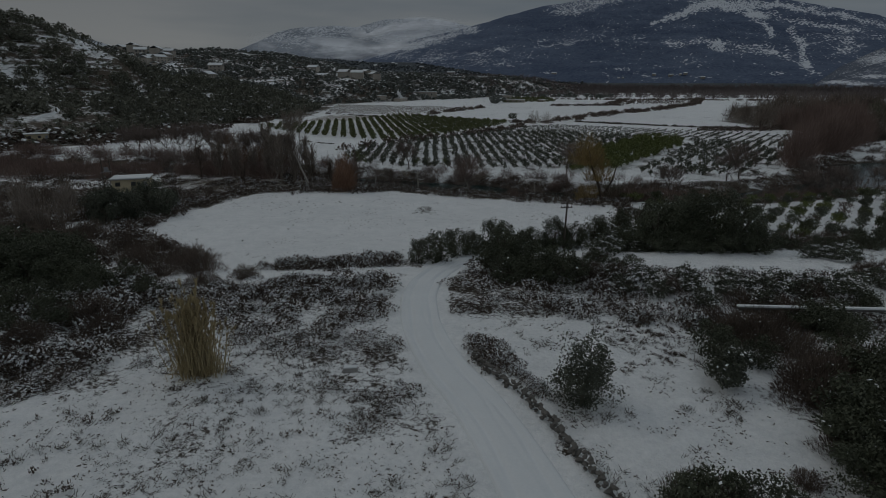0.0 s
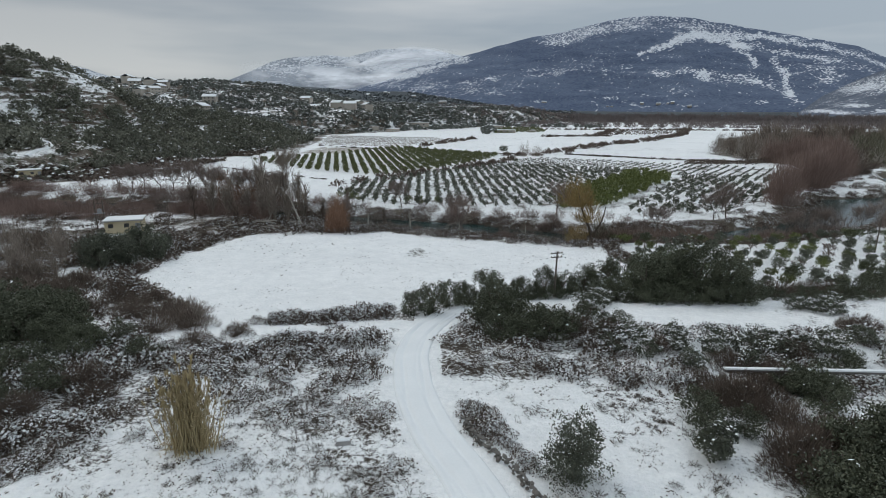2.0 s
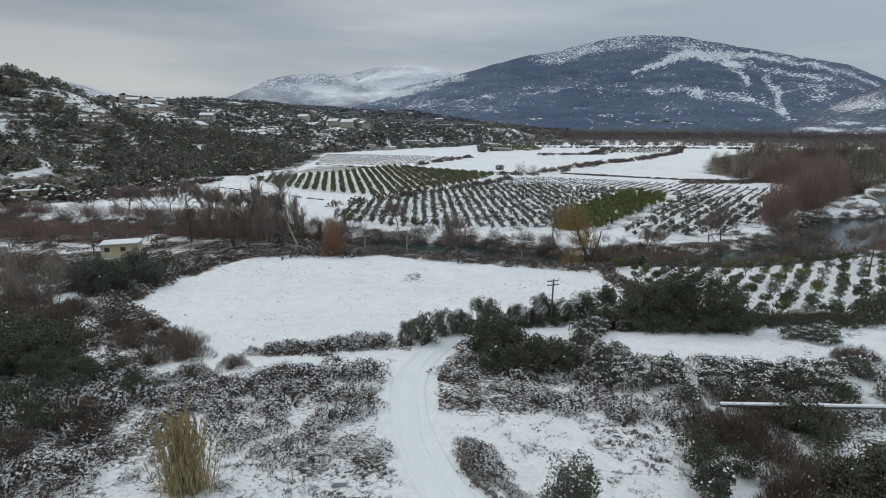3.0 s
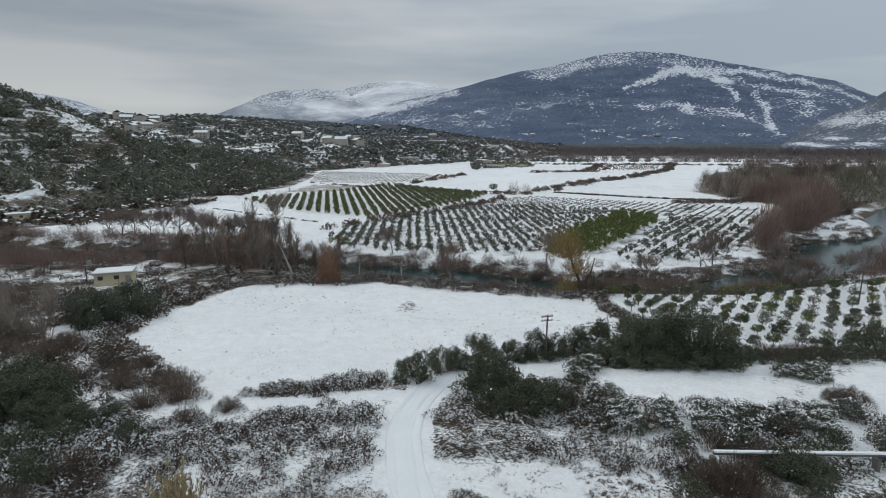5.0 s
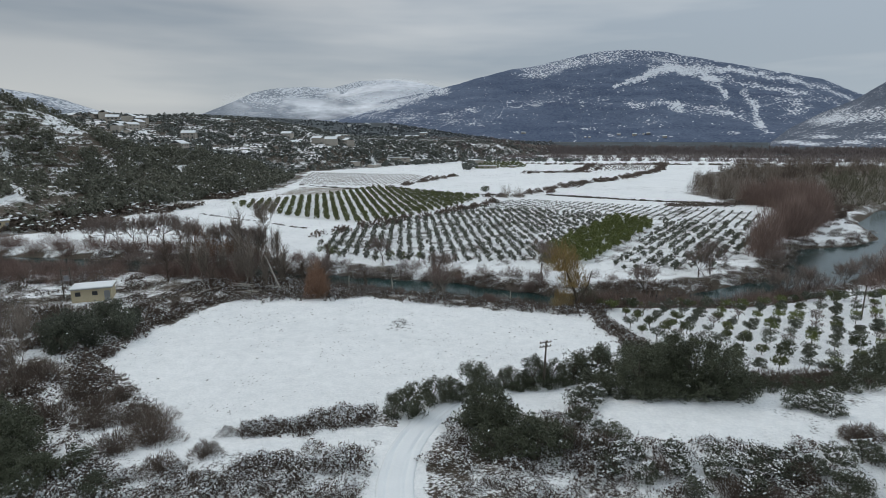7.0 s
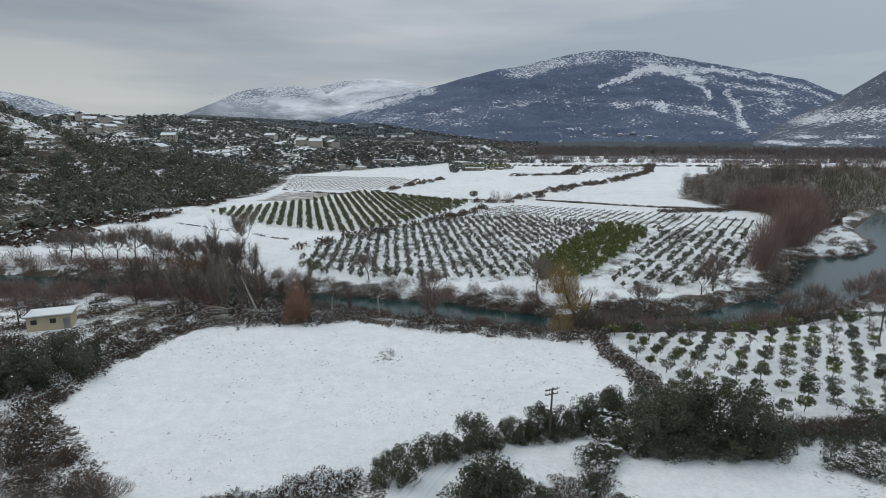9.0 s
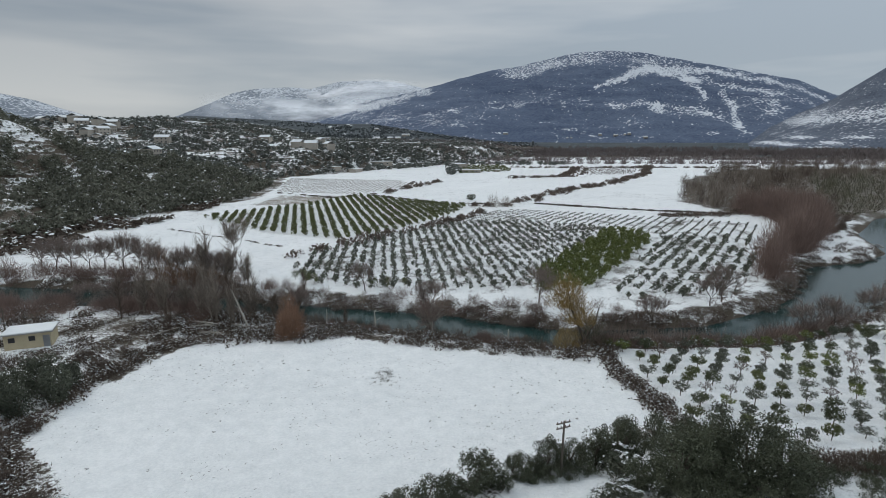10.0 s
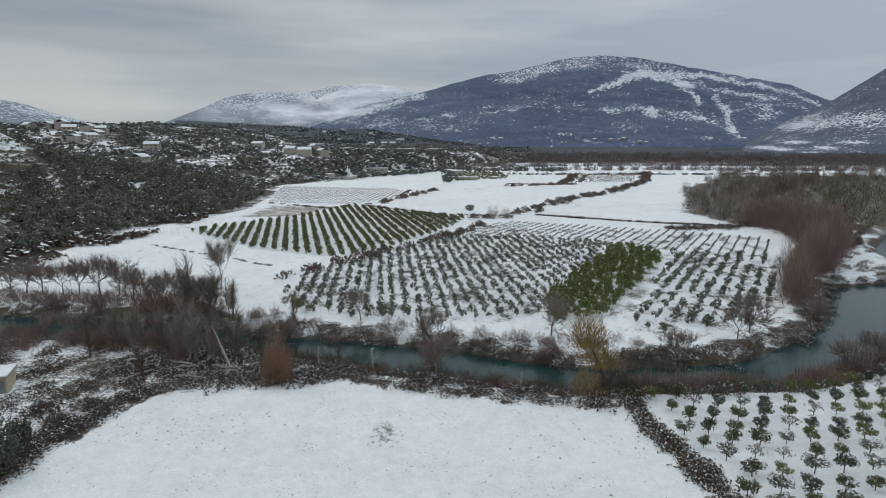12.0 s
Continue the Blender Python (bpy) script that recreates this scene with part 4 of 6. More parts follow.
rng = np.random.default_rng(5)
far_trees = [crown(rng, 2.4, 4.2, -0.2, 6, 24, 1.1, 0.03, 0.5) for _ in range(12)]
far_bare = [brush(rng, 4.0, 7.5, 42, 2.4, 0.30) for _ in range(5)]
far_scrub = [crown(rng, 1.1, 1.5, 0.0, 4, 10, 0.62, 0.03, 0.6) for _ in range(8)]
ROAD = [(-150.5, 209), (-153.4, 215.9), (-155, 222), (-156.2, 228), (-160, 237.5), (-164.4, 244.5), (-169.5, 249), (-174.6, 252.1), (-179, 258), (-183.5, 266)]
HILLSIDE = [(-420, 60), (-260, 60), (-165, 150), (-122, 195), (-112, 270), (-84, 340), (-88, 420), (-100, 500), (-55, 560), (40, 690), (160, 860), (60, 1000), (-300, 1000), (-620, 700), (-620, 200)]


def off_road(x, y):
    """Clear of the hill lane and of the camera's line of sight to it."""
    clear = along(x, y, ROAD) > 2.5
    for k in (3, 6, 9, 12):
        clear &= along(x - 0.62 * k, y + 0.78 * k, ROAD) > 2.4
    return clear


def wooded(x, y):
    return (glade(x, y) + 0.26 * (rough(x / 7, y / 7, 34) - 0.47) < 0.535) & (x > -0.84 * y - 30) & off_road(x, y) & (foot(y) - x > 3)


near_trees = [crown(rng, 2.9, 4.6, -0.5, 12, 190, 0.42, 0.032, 0.42) for _ in range(10)]
NEAR_HILL = [(-330, 100), (-165, 150), (-122, 195), (-112, 270), (-84, 340), (-88, 420), (-110, 440), (-330, 440)]
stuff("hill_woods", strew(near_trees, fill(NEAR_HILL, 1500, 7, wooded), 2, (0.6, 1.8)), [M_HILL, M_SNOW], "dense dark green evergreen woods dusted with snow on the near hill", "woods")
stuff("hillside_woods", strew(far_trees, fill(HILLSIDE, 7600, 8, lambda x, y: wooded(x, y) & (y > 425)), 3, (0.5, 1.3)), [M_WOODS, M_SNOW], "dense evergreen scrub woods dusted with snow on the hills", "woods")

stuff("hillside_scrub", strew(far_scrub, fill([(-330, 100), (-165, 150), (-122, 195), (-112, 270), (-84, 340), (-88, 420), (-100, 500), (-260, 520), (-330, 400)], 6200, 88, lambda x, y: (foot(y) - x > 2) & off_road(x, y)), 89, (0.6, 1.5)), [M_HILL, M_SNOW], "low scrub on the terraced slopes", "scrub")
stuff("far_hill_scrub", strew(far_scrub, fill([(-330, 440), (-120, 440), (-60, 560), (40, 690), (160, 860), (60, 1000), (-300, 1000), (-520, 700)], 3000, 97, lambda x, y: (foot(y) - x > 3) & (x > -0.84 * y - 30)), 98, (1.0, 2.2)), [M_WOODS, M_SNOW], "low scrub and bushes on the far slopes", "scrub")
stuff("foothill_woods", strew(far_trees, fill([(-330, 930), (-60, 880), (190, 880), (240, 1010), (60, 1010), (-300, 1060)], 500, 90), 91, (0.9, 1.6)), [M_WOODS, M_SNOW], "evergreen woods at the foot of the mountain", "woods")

def slope_spots(name, n, az, s, seed):
    """Places on a mountain's near side."""
    r = np.random.default_rng(seed)
    a, G = SLOPES[name]
    cols = np.flatnonzero((a > az[0]) & (a < az[1]))
    i, j = (r.uniform(s[0], s[1], n) * (len(G) - 1) / 1.3).astype(int), r.choice(cols, n)
    P = G[i, j, :3] + np.column_stack([r.normal(size=(n, 2)) * 5, np.zeros(n)])
    return P[rough(P[:, 0] / 70, P[:, 1] / 120, 79) > 0.40]


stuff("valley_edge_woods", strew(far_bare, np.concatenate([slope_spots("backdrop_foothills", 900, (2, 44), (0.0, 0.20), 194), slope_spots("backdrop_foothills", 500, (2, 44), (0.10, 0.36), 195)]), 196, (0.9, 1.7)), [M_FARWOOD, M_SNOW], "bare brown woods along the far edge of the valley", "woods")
stuff("foothill_trees", strew(far_trees, np.concatenate([slope_spots("backdrop_foothills", 3000, (-16, 8), (0.0, 0.95), 94), slope_spots("backdrop_foothills", 500, (8, 14), (0.1, 0.9), 95)]), 96, (1.0, 2.2)), [M_HAZED_FOOTWOOD, M_SNOW], "dark evergreen woods on the slopes at the mountain's foot", "woods")
stuff("foot_scrub", strew(far_scrub, fill([(-170, 140), (-140, 160), (-112, 192), (-104, 226), (-98, 248), (-96, 268), (-90, 300), (-95, 330), (-130, 280), (-140, 200), (-175, 155)], 1000, 92, lambda x, y: rough(x / 14, y / 14, 101) > 0.42), 93, (0.6, 1.6)), [M_BRAMBLE, M_SNOW], "low dead scrub at the foot of the hill", "scrub")


def hill_road():
    """A snow-covered lane winding up the hill."""
    L = np.array(ROAD, float)
    seg = np.concatenate([[0], np.cumsum(np.linalg.norm(np.diff(L, axis=0), axis=1))])
    t = np.linspace(0, seg[-1], 60)
    P = np.stack([np.interp(t, seg, L[:, 0]), np.interp(t, seg, L[:, 1])], 1)
    for _ in range(4):
        P[1:-1] = (P[:-2] + P[2:] + 2 * P[1:-1]) / 4
    d = np.gradient(P, axis=0)
    d /= np.linalg.norm(d, axis=1)[:, None]
    side = np.stack([d[:, 1], -d[:, 0]], 1)
    zc = height(P[:, 0], P[:, 1]) + 0.35
    V = np.concatenate([np.column_stack([P + side * o, zc + h]) for o, h in ((-1.15, -1.1), (-0.9, 0.0), (0.9, 0.0), (1.15, -1.1))])
    i = np.arange(59)
    F = np.concatenate([np.stack([i + k * 60, i + 1 + k * 60, i + 61 + k * 60, i + 60 + k * 60], 1) for k in range(3)])
    tagged(new("road", mesh_of("road", V, F, [M_SNOW], None, True)), "narrow snow-covered lane winding up the hill", "road", kind="structure")


hill_road()
grey_bare = [brush(rng, 2.7, 6.6, 150, 1.5, 0.055) for _ in range(5)]
BELTS = [([(100, 700), (300, 690), (520, 640), (820, 560)], 300, 7), ([(60, 800), (300, 800), (650, 760), (1000, 640)], 420, 10), ([(0, 930), (300, 950), (800, 900)], 420, 16), ([(-40, 1010), (400, 1080), (900, 1010)], 420, 24)]
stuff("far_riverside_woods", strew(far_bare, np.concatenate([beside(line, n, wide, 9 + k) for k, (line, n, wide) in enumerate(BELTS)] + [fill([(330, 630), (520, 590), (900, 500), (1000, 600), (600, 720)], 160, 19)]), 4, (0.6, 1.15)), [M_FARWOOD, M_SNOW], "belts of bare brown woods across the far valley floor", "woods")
IVY = [(192, 240), (240, 250), (330, 285), (430, 350), (400, 430), (300, 400), (225, 310)]
stuff("eastern_woods", strew(grey_bare, fill(FAR_WOODS[1], 360, 10, lambda x, y: inside(x, y, IVY) < 0), 6, (0.4, 1.5), (0.9, 1.4)), [M_TWIG, M_SNOW], "leafless brown woods beside the river bend", "woods")
stuff("pale_woods", strew(grey_bare, fill(FAR_WOODS[1], 300, 16, lambda x, y: inside(x, y, IVY) < 0), 16, (0.4, 1.7), (0.9, 1.4)), [M_GREY, M_SNOW], "leafless woods with pale stems beside the river bend", "woods")
red_bare = [brush(rng, 2.5, 4.6, 820, 0.62, 0.022) for _ in range(5)]
WILLOWS = [(104, 164), (112, 168), (120, 176), (131, 190), (143, 210), (156, 236), (166, 238), (158, 212), (146, 196), (128, 180), (116, 166)]
ivy_trees = [brush(rng, 2.6, 10.0, 90, 2.0, 0.12) for _ in range(4)]
stuff("ivy_woods", strew(ivy_trees, fill(IVY, 120, 17), 18, (0.7, 1.2)), [M_IVY, M_SNOW], "tall bare riverside trees overgrown with ivy", "woods")
stuff("willow_thicket", strew(red_bare, np.concatenate([fill(WILLOWS, 130, 12), beside([(88, 141), (97, 152), (105, 163)], 8, 1.0, 25), fill([(150, 236), (163, 240), (180, 262), (150, 262)], 30, 14)]), 7, (1.2, 2.1), (1.3, 1.8)), [M_RED, M_SNOW], "russet leafless willow thicket on the river bend", "shrubs")
stuff("golden_thicket", strew(red_bare, [(-54, 150.5), (-51, 149.6), (-48, 149.0), (-45, 148.4), (-50, 151.5), (-46, 150.6), (-57, 151.4), (-42, 147.6)], 26, (0.9, 1.35), (1.0, 1.4)), [M_RUSSET, M_SNOW], "golden-brown leafless willow thicket on the far bank", "shrubs")
stuff("bank_willows", strew(red_bare, [(100, 113.5), (104, 117), (108, 121), (112, 124), (104, 113), (110, 118), (116, 126), (118, 120)], 15, (1.5, 2.1)), [M_RED, M_SNOW], "tall russet leafless willows on the near river bank", "shrubs")
stuff("bar_thicket", strew(red_bare, fill([(124, 181), (144, 196), (160, 203), (192, 238), (172, 234), (148, 208)], 90, 13, lambda x, y: inside(x, y, RIVER) < -0.3), 24, (0.4, 0.8)), [M_TWIG, M_SNOW], "low brown thicket behind the shingle bar", "shrubs")

hedge_bush = [mound(rng, 2.2, 2.2, 70, 0.42, 0.2) for _ in range(5)]
HEDGES = [[(61.6, 299.8), (104, 362), (137, 394), (211, 486), (285, 640)], [(110, 245), (140, 246), (150, 252)], [(-32, 178), (-18, 192), (0, 214), (20, 240), (38, 268)],
          [(-12, 350), (18, 415), (30, 440)], [(36, 290), (56, 288)], [(90, 470), (150, 480)], [(145, 494), (190, 606)], [(120, 620), (440, 575)]]
hp = np.concatenate([beside(HEDGES[0], 230, 3.0, 1), beside(HEDGES[1], 30, 1.5, 2), beside(HEDGES[2], 45, 1.5, 3), beside(HEDGES[3], 30, 1.5, 4), beside(HEDGES[4], 8, 1.0, 5),
                     beside(HEDGES[5], 30, 2, 6), beside(HEDGES[6], 60, 2.5, 7), beside(HEDGES[7], 120, 4, 8)])
stuff("field_hedges", strew(hedge_bush, hp, 11, (0.6, 1.2)), [M_TWIG, M_SNOW, M_ASH], "brown leafless hedges between the snowy fields", "hedge")

brown_bare = [brush(rng, 2.3, 3.2, 380, 0.7, 0.024) for _ in range(5)]
LEFT_BRUSH = [[(-120, 126), (-76, 121), (-60, 128), (-44, 123), (-36, 122), (-40, 131), (-64, 138), (-80, 140), (-120, 146)], [(-130, 164), (-90, 157), (-60, 151), (-42, 145.5), (-36, 150), (-48, 156), (-70, 160), (-95, 166), (-130, 172)], [(86, 107), (97, 115), (112, 126), (124, 131), (124, 112), (102, 102), (92, 103)], [(31, 102.2), (62, 102.8), (74, 106.3), (66, 105.4), (44, 104.0), (31, 104.4)]]
stuff("river_thicket", strew(brown_bare, np.concatenate([fill(p, n, 110 + k, lambda x, y: inside(x, y, RIVER) < -0.2) for k, (p, n) in enumerate(zip(LEFT_BRUSH, (125, 60, 42, 34)))] + [beside([(46, 103.0), (62, 103.1), (73, 106.6), (84, 111.6)], 30, 0.45, 118)]), 21, (0.8, 1.4)), [M_RED, M_SNOW], "dense russet thicket of leafless riverside shrubs", "shrubs")
SOUTH_EDGE, NORTH_EDGE = [(-62, 137.6), (-28, 128.2), (-6, 117.2), (8, 112.2), (24, 105.7)], [(-40, 143.5), (-30, 136.5), (-17, 134), (9, 125.5), (18, 119.5), (27, 115.5), (57, 114)]
stuff("south_bank_thicket", strew(brown_bare, beside(SOUTH_EDGE, 96, 0.8, 119), 27, (0.55, 1.0)), [M_TWIG, M_SNOW], "tangle of leafless brown shrubs overhanging the river", "shrubs")
stuff("north_bank_thicket", strew(brown_bare, np.concatenate([beside(NORTH_EDGE, 90, 1.0, 120), beside([(-30, 141), (9, 130), (28, 119.5), (60, 118)], 44, 1.6, 121)]), 28, (0.3, 0.8)), [M_ASH, M_SNOW], "leafless brown shrubs between the orchard and the river", "shrubs")
stuff("west_thicket", strew(brown_bare, np.concatenate([fill([(-96, 84), (-66, 72), (-55, 78), (-56, 92), (-60, 102), (-74, 105), (-96, 114)], 110, 116), fill([(-60, 62), (-46, 60), (-44, 72), (-56, 80), (-66, 72)], 26, 117)]), 23, (0.5, 1.0)), [M_TWIG, M_SNOW], "brown leafless thicket beside the meadow", "shrubs")
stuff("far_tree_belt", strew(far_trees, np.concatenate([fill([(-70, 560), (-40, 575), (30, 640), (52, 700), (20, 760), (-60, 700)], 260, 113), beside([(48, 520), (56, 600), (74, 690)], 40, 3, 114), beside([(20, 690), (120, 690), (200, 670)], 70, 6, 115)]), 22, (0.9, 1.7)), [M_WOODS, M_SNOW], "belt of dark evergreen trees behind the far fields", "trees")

# ---- brambles of the south bank ----
bramble_fine = [mound(rng, 1.25, 0.9, 360, 0.088, 0.55, 0.45) for _ in range(6)]
bramble = [mound(rng, 1.6, 1.0, 100, 0.17, 0.45, 0.9) for _ in range(6)]

def thick(x, y):
    """Thickets grow in patches."""
    return open_land(x, y) & (rough(x / 5.5, y / 5.5, 91) > 0.36)


def bramble_bushes():
    kinds = [tagged(new("bramble_bush", mesh_of("bramble_bush", *a[:2], [M_BRAMBLE, M_SNOW, M_TWIG], a[2])), "low dark bramble bush flecked with snow", "bramble", "brambles beside the track") for a in bramble_fine]
    fp = np.concatenate([fill(p, n, 20 + k, thick, 3.0) for k, (p, n) in enumerate(zip(FRONT, (92, 34, 74, 44, 30, 84)))])
    return kinds, fp


BACK = [(-95, 36), (-32, 36), (-30, 62), (-44, 77), (-44, 94), (-38, 108), (-9, 110), (1, 106), (28, 97.5), (31, 100), (24, 104), (-6, 115), (-28, 126), (-64, 136), (-95, 140)]
bp = np.concatenate([fill(BACK, 560, 30, thick), fill(STRIP, 260, 35, lambda x, y: open_land(x, y)), beside([(31.6, 98.6), (31.0, 93), (31.6, 84), (31.7, 77), (31.8, 70)], 62, 0.22, 31), beside([(38, 63), (60, 60), (85, 58)], 50, 1.5, 32), beside([(-39.4, 107.4), (-44.6, 96), (-44.9, 88), (-44.6, 77.5), (-41.6, 71.2), (-33.4, 63.6)], 80, 0.5, 37)])
stuff("riverside_scrub", strew(bramble, bp, 15, (0.7, 1.3), (0.6, 1.1)), [M_BRAMBLE, M_SNOW, M_TWIG], "low dead scrub with snow between its stems", "scrub")
bank = [mound(rng, 1.4, 1.1, 120, 0.14, 0.35, 0.9) for _ in range(5)]
NORTH_BANK = [(-90, 156), (-72, 152.5), (-40, 144.5), (-31, 137.5), (-18, 135), (9, 126.5), (18, 120.5), (27, 116.5), (36, 114.5), (57, 115), (71, 121.5), (82, 128), (93, 138.5), (104, 152), (112, 160), (130, 163), (148, 176)]
stuff("river_bank_scrub", strew(bank, np.concatenate([beside(NORTH_BANK, 230, 1.5, 33), fill(SHINGLE, 16, 36), beside([(30, 101.6), (48, 101.0), (62, 101.4), (73, 104.5), (88, 111.5), (112, 127)], 130, 0.9, 34)]), 17, (0.7, 1.3)), [M_TWIG, M_SNOW, M_TWIG], "brown stems and grass along the river bank", "scrub")

# ---- dead grass on the near slope ----
def tuft(rng, n, h, wide):
    A = np.concatenate([rng.normal(size=(n, 2)) * wide, np.zeros((n, 1))], 1)
    B = A + np.concatenate([rng.normal(size=(n, 2)) * h * 0.6, rng.uniform(0.4, 1.0, (n, 1)) * h], 1)
    V, F = slivers(rng, A, B, 0.012)
    return V, F, np.zeros(len(F), int)


tufts = [tuft(rng, 14, 0.17, 0.11) for _ in range(8)]
SLOPE = [(-34, 12), (2.2, 12), (0.6, 23), (-1.2, 29), (-3.2, 35), (-30, 36), (-34, 30)]
gp = np.concatenate([fill(SLOPE, 1400, 40, lambda x, y: open_land(x, y) & (rough(x / 2.2, y / 2.2, 95) > 0.44)), fill(PLOT, 420, 41, lambda x, y: rough(x / 1.6, y / 1.6, 96) > 0.52),
                     np.random.default_rng(42).normal(size=(70, 2)) * (1.0, 2.0) + (-3.0, 92.9)])
stuff("dead_grass", strew(tufts, gp, 19, (0.6, 1.4)), [M_GRASS], "dead grass tufts poking through the snow", "grass")


def litter(spots, seed, long, wide):
    """Dark twigs and dead leaves lying on the snow."""
    r = np.random.default_rng(seed)
    n = len(spots)
    A = np.concatenate([spots, (height(spots[:, 0], spots[:, 1]) + 0.03)[:, None]], 1)
    th, ln = r.uniform(0, 6.28, n), r.uniform(0.4, 1.3, n) * long
    B = A + np.stack([np.cos(th) * ln, np.sin(th) * ln, r.uniform(0.0, 0.5, n) * long], 1)
    V, F = slivers(r, A, B, wide * r.uniform(0.5, 1.5, n))
    return V, F, np.zeros(len(F), int)


lp = np.concatenate([fill(SLOPE, 5200, 140, lambda x, y: open_land(x, y) & (rough(x / 1.3, y / 1.3, 97) > 0.46)), fill(PLOT, 1500, 141, lambda x, y: rough(x / 1.1, y / 1.1, 98) > 0.56),
                     fill([(-32, 33), (-4, 33), (-4, 50), (-32, 48)], 3200, 142, open_land), fill([(1, 39), (19, 38), (19, 50), (8, 57), (1, 47)], 1500, 143, open_land), fill([(18, 16), (40, 16), (40, 46), (19, 48)], 2200, 144, open_land)])
stuff("twig_litter", litter(lp, 145, 0.14, 0.030), [M_BRAMBLE], "dark twigs and dead stems lying on the snow", "litter")
stuff("meadow_specks", litter(fill(MEADOW, 1300, 146, lambda x, y: rough(x / 4, y / 4, 99) > 0.53), 147, 0.24, 0.022), [M_GRASS], "scattered dead stalks on the snowy meadow", "litter")

clods = [brush(rng, 0.3, 0.28, 26, 0.16, 0.035) for _ in range(4)]
stuff("meadow_tufts", strew(clods, np.concatenate([fill(MEADOW, 40, 148), np.random.default_rng(149).normal(size=(26, 2)) * (7, 3.2) + (-26, 96), np.random.default_rng(150).normal(size=(24, 2)) * (6, 4) + (14, 84)]), 151, (0.2, 0.65)), [M_GRASS, M_SNOW], "small dead tufts scattered over the snowy meadow", "grass")

plot_spots = fill([(9.5, 30.5), (11.5, 37.5), (16.8, 36.2), (15.0, 30.0)], 130, 152, lambda x, y: rough(x / 1.5, y / 1.5, 153) > 0.44)
stuff("plot_weeds", strew(clods, plot_spots, 154, (0.35, 0.95), (0.35, 0.7)), [M_BRAMBLE, M_SNOW], "dark dead weeds poking through the snowy plot", "weeds")
slope_spots_near = fill(SLOPE, 330, 155, lambda x, y: open_land(x, y) & (rough(x / 2.0, y / 2.0, 156) > 0.46))
stuff("slope_weeds", strew(clods, slope_spots_near, 157, (0.3, 0.9), (0.4, 0.9)), [M_BRAMBLE, M_SNOW], "small dark dead weeds scattered over the snowy slope", "weeds")
stuff("slope_brambles", strew(bramble_fine, fill([(-32, 24), (-23, 24), (-20.5, 30), (-23, 36), (-25, 40), (-34, 40)], 50, 27, open_land, 1.5), 29, (0.7, 1.25), (0.7, 1.2)), [M_BRAMBLE, M_SNOW, M_TWIG], "dense dark brambles with snow at the edge of the slope", "brambles")
stuff("flume_brambles", strew(bramble_fine, beside([(13, 37.6), (17, 37.2), (22.5, 36.8)], 20, 0.3, 158), 159, (0.6, 1.0), (0.9, 1.35)), [M_BRAMBLE, M_SNOW, M_TWIG], "snowy brambles along the irrigation flume", "brambles")

# ---- trees ----
def z_at(x, y):
    return float(height(np.array([x]), np.array([y]))[0])


def tree(name, trunk, leaves, label, category, leaf_mats, group="", bark=None):
    """A tree of two parts from arrays of its limbs and its crown."""
    top = tagged(new(name), label, category, group)
    limb("trunk", mesh_of("trunk", *trunk[:2], [bark or M_BARK], trunk[2]), top)
    limb("crown", mesh_of("crown", *leaves[:2], leaf_mats, leaves[2]), top)
    return top


def stem(rng, H, r, forks=4, spread=0.9):
    """A short trunk that forks."""
    A, B, ra, rb = [(0, 0, -0.15)], [(0.04, 0.02, H * 0.4)], [r], [r * 0.75]
    for k in range(forks):
        th = k * 6.28 / forks + rng.uniform(-0.4, 0.4)
        mid = (math.cos(th) * spread * 0.35, math.sin(th) * spread * 0.35, H * 0.65)
        A += [B[0], mid]
        B += [mid, (math.cos(th) * spread * 0.8, math.sin(th) * spread * 0.8, H * rng.uniform(0.85, 1.05))]
        ra += [r * 0.55, r * 0.38]
        rb += [r * 0.38, r * 0.15]
    V, F = tubes(A, B, ra, rb, 6)
    return V, F, np.zeros(len(F), int)


def stand(kinds, spots, seed, size=(0.85, 1.15), tall=(1.0, 1.0)):
    """Places the kinds in turn at the spots: the first use of each is the thing itself."""
    r = np.random.default_rng(seed)
    used = set()
    for k, spot in enumerate(spots):
        x, y = spot[:2]
        i = int(r.integers(0, len(kinds))) if k >= len(kinds) else k
        s = (spot[2] if len(spot) > 2 else 1.0) * r.uniform(*size)
        m = pose(x, y, z_at(x, y) - 0.03, 0, 0, r.uniform(0, 360))
        ob = kinds[i] if i not in used else copy_thing(kinds[i], m)
        used.add(i)
        ob.matrix_basis = m @ Matrix.Diagonal((s, s, s * r.uniform(*tall), 1))


stand(*bramble_bushes(), 49, (0.7, 1.3), (0.7, 1.2))

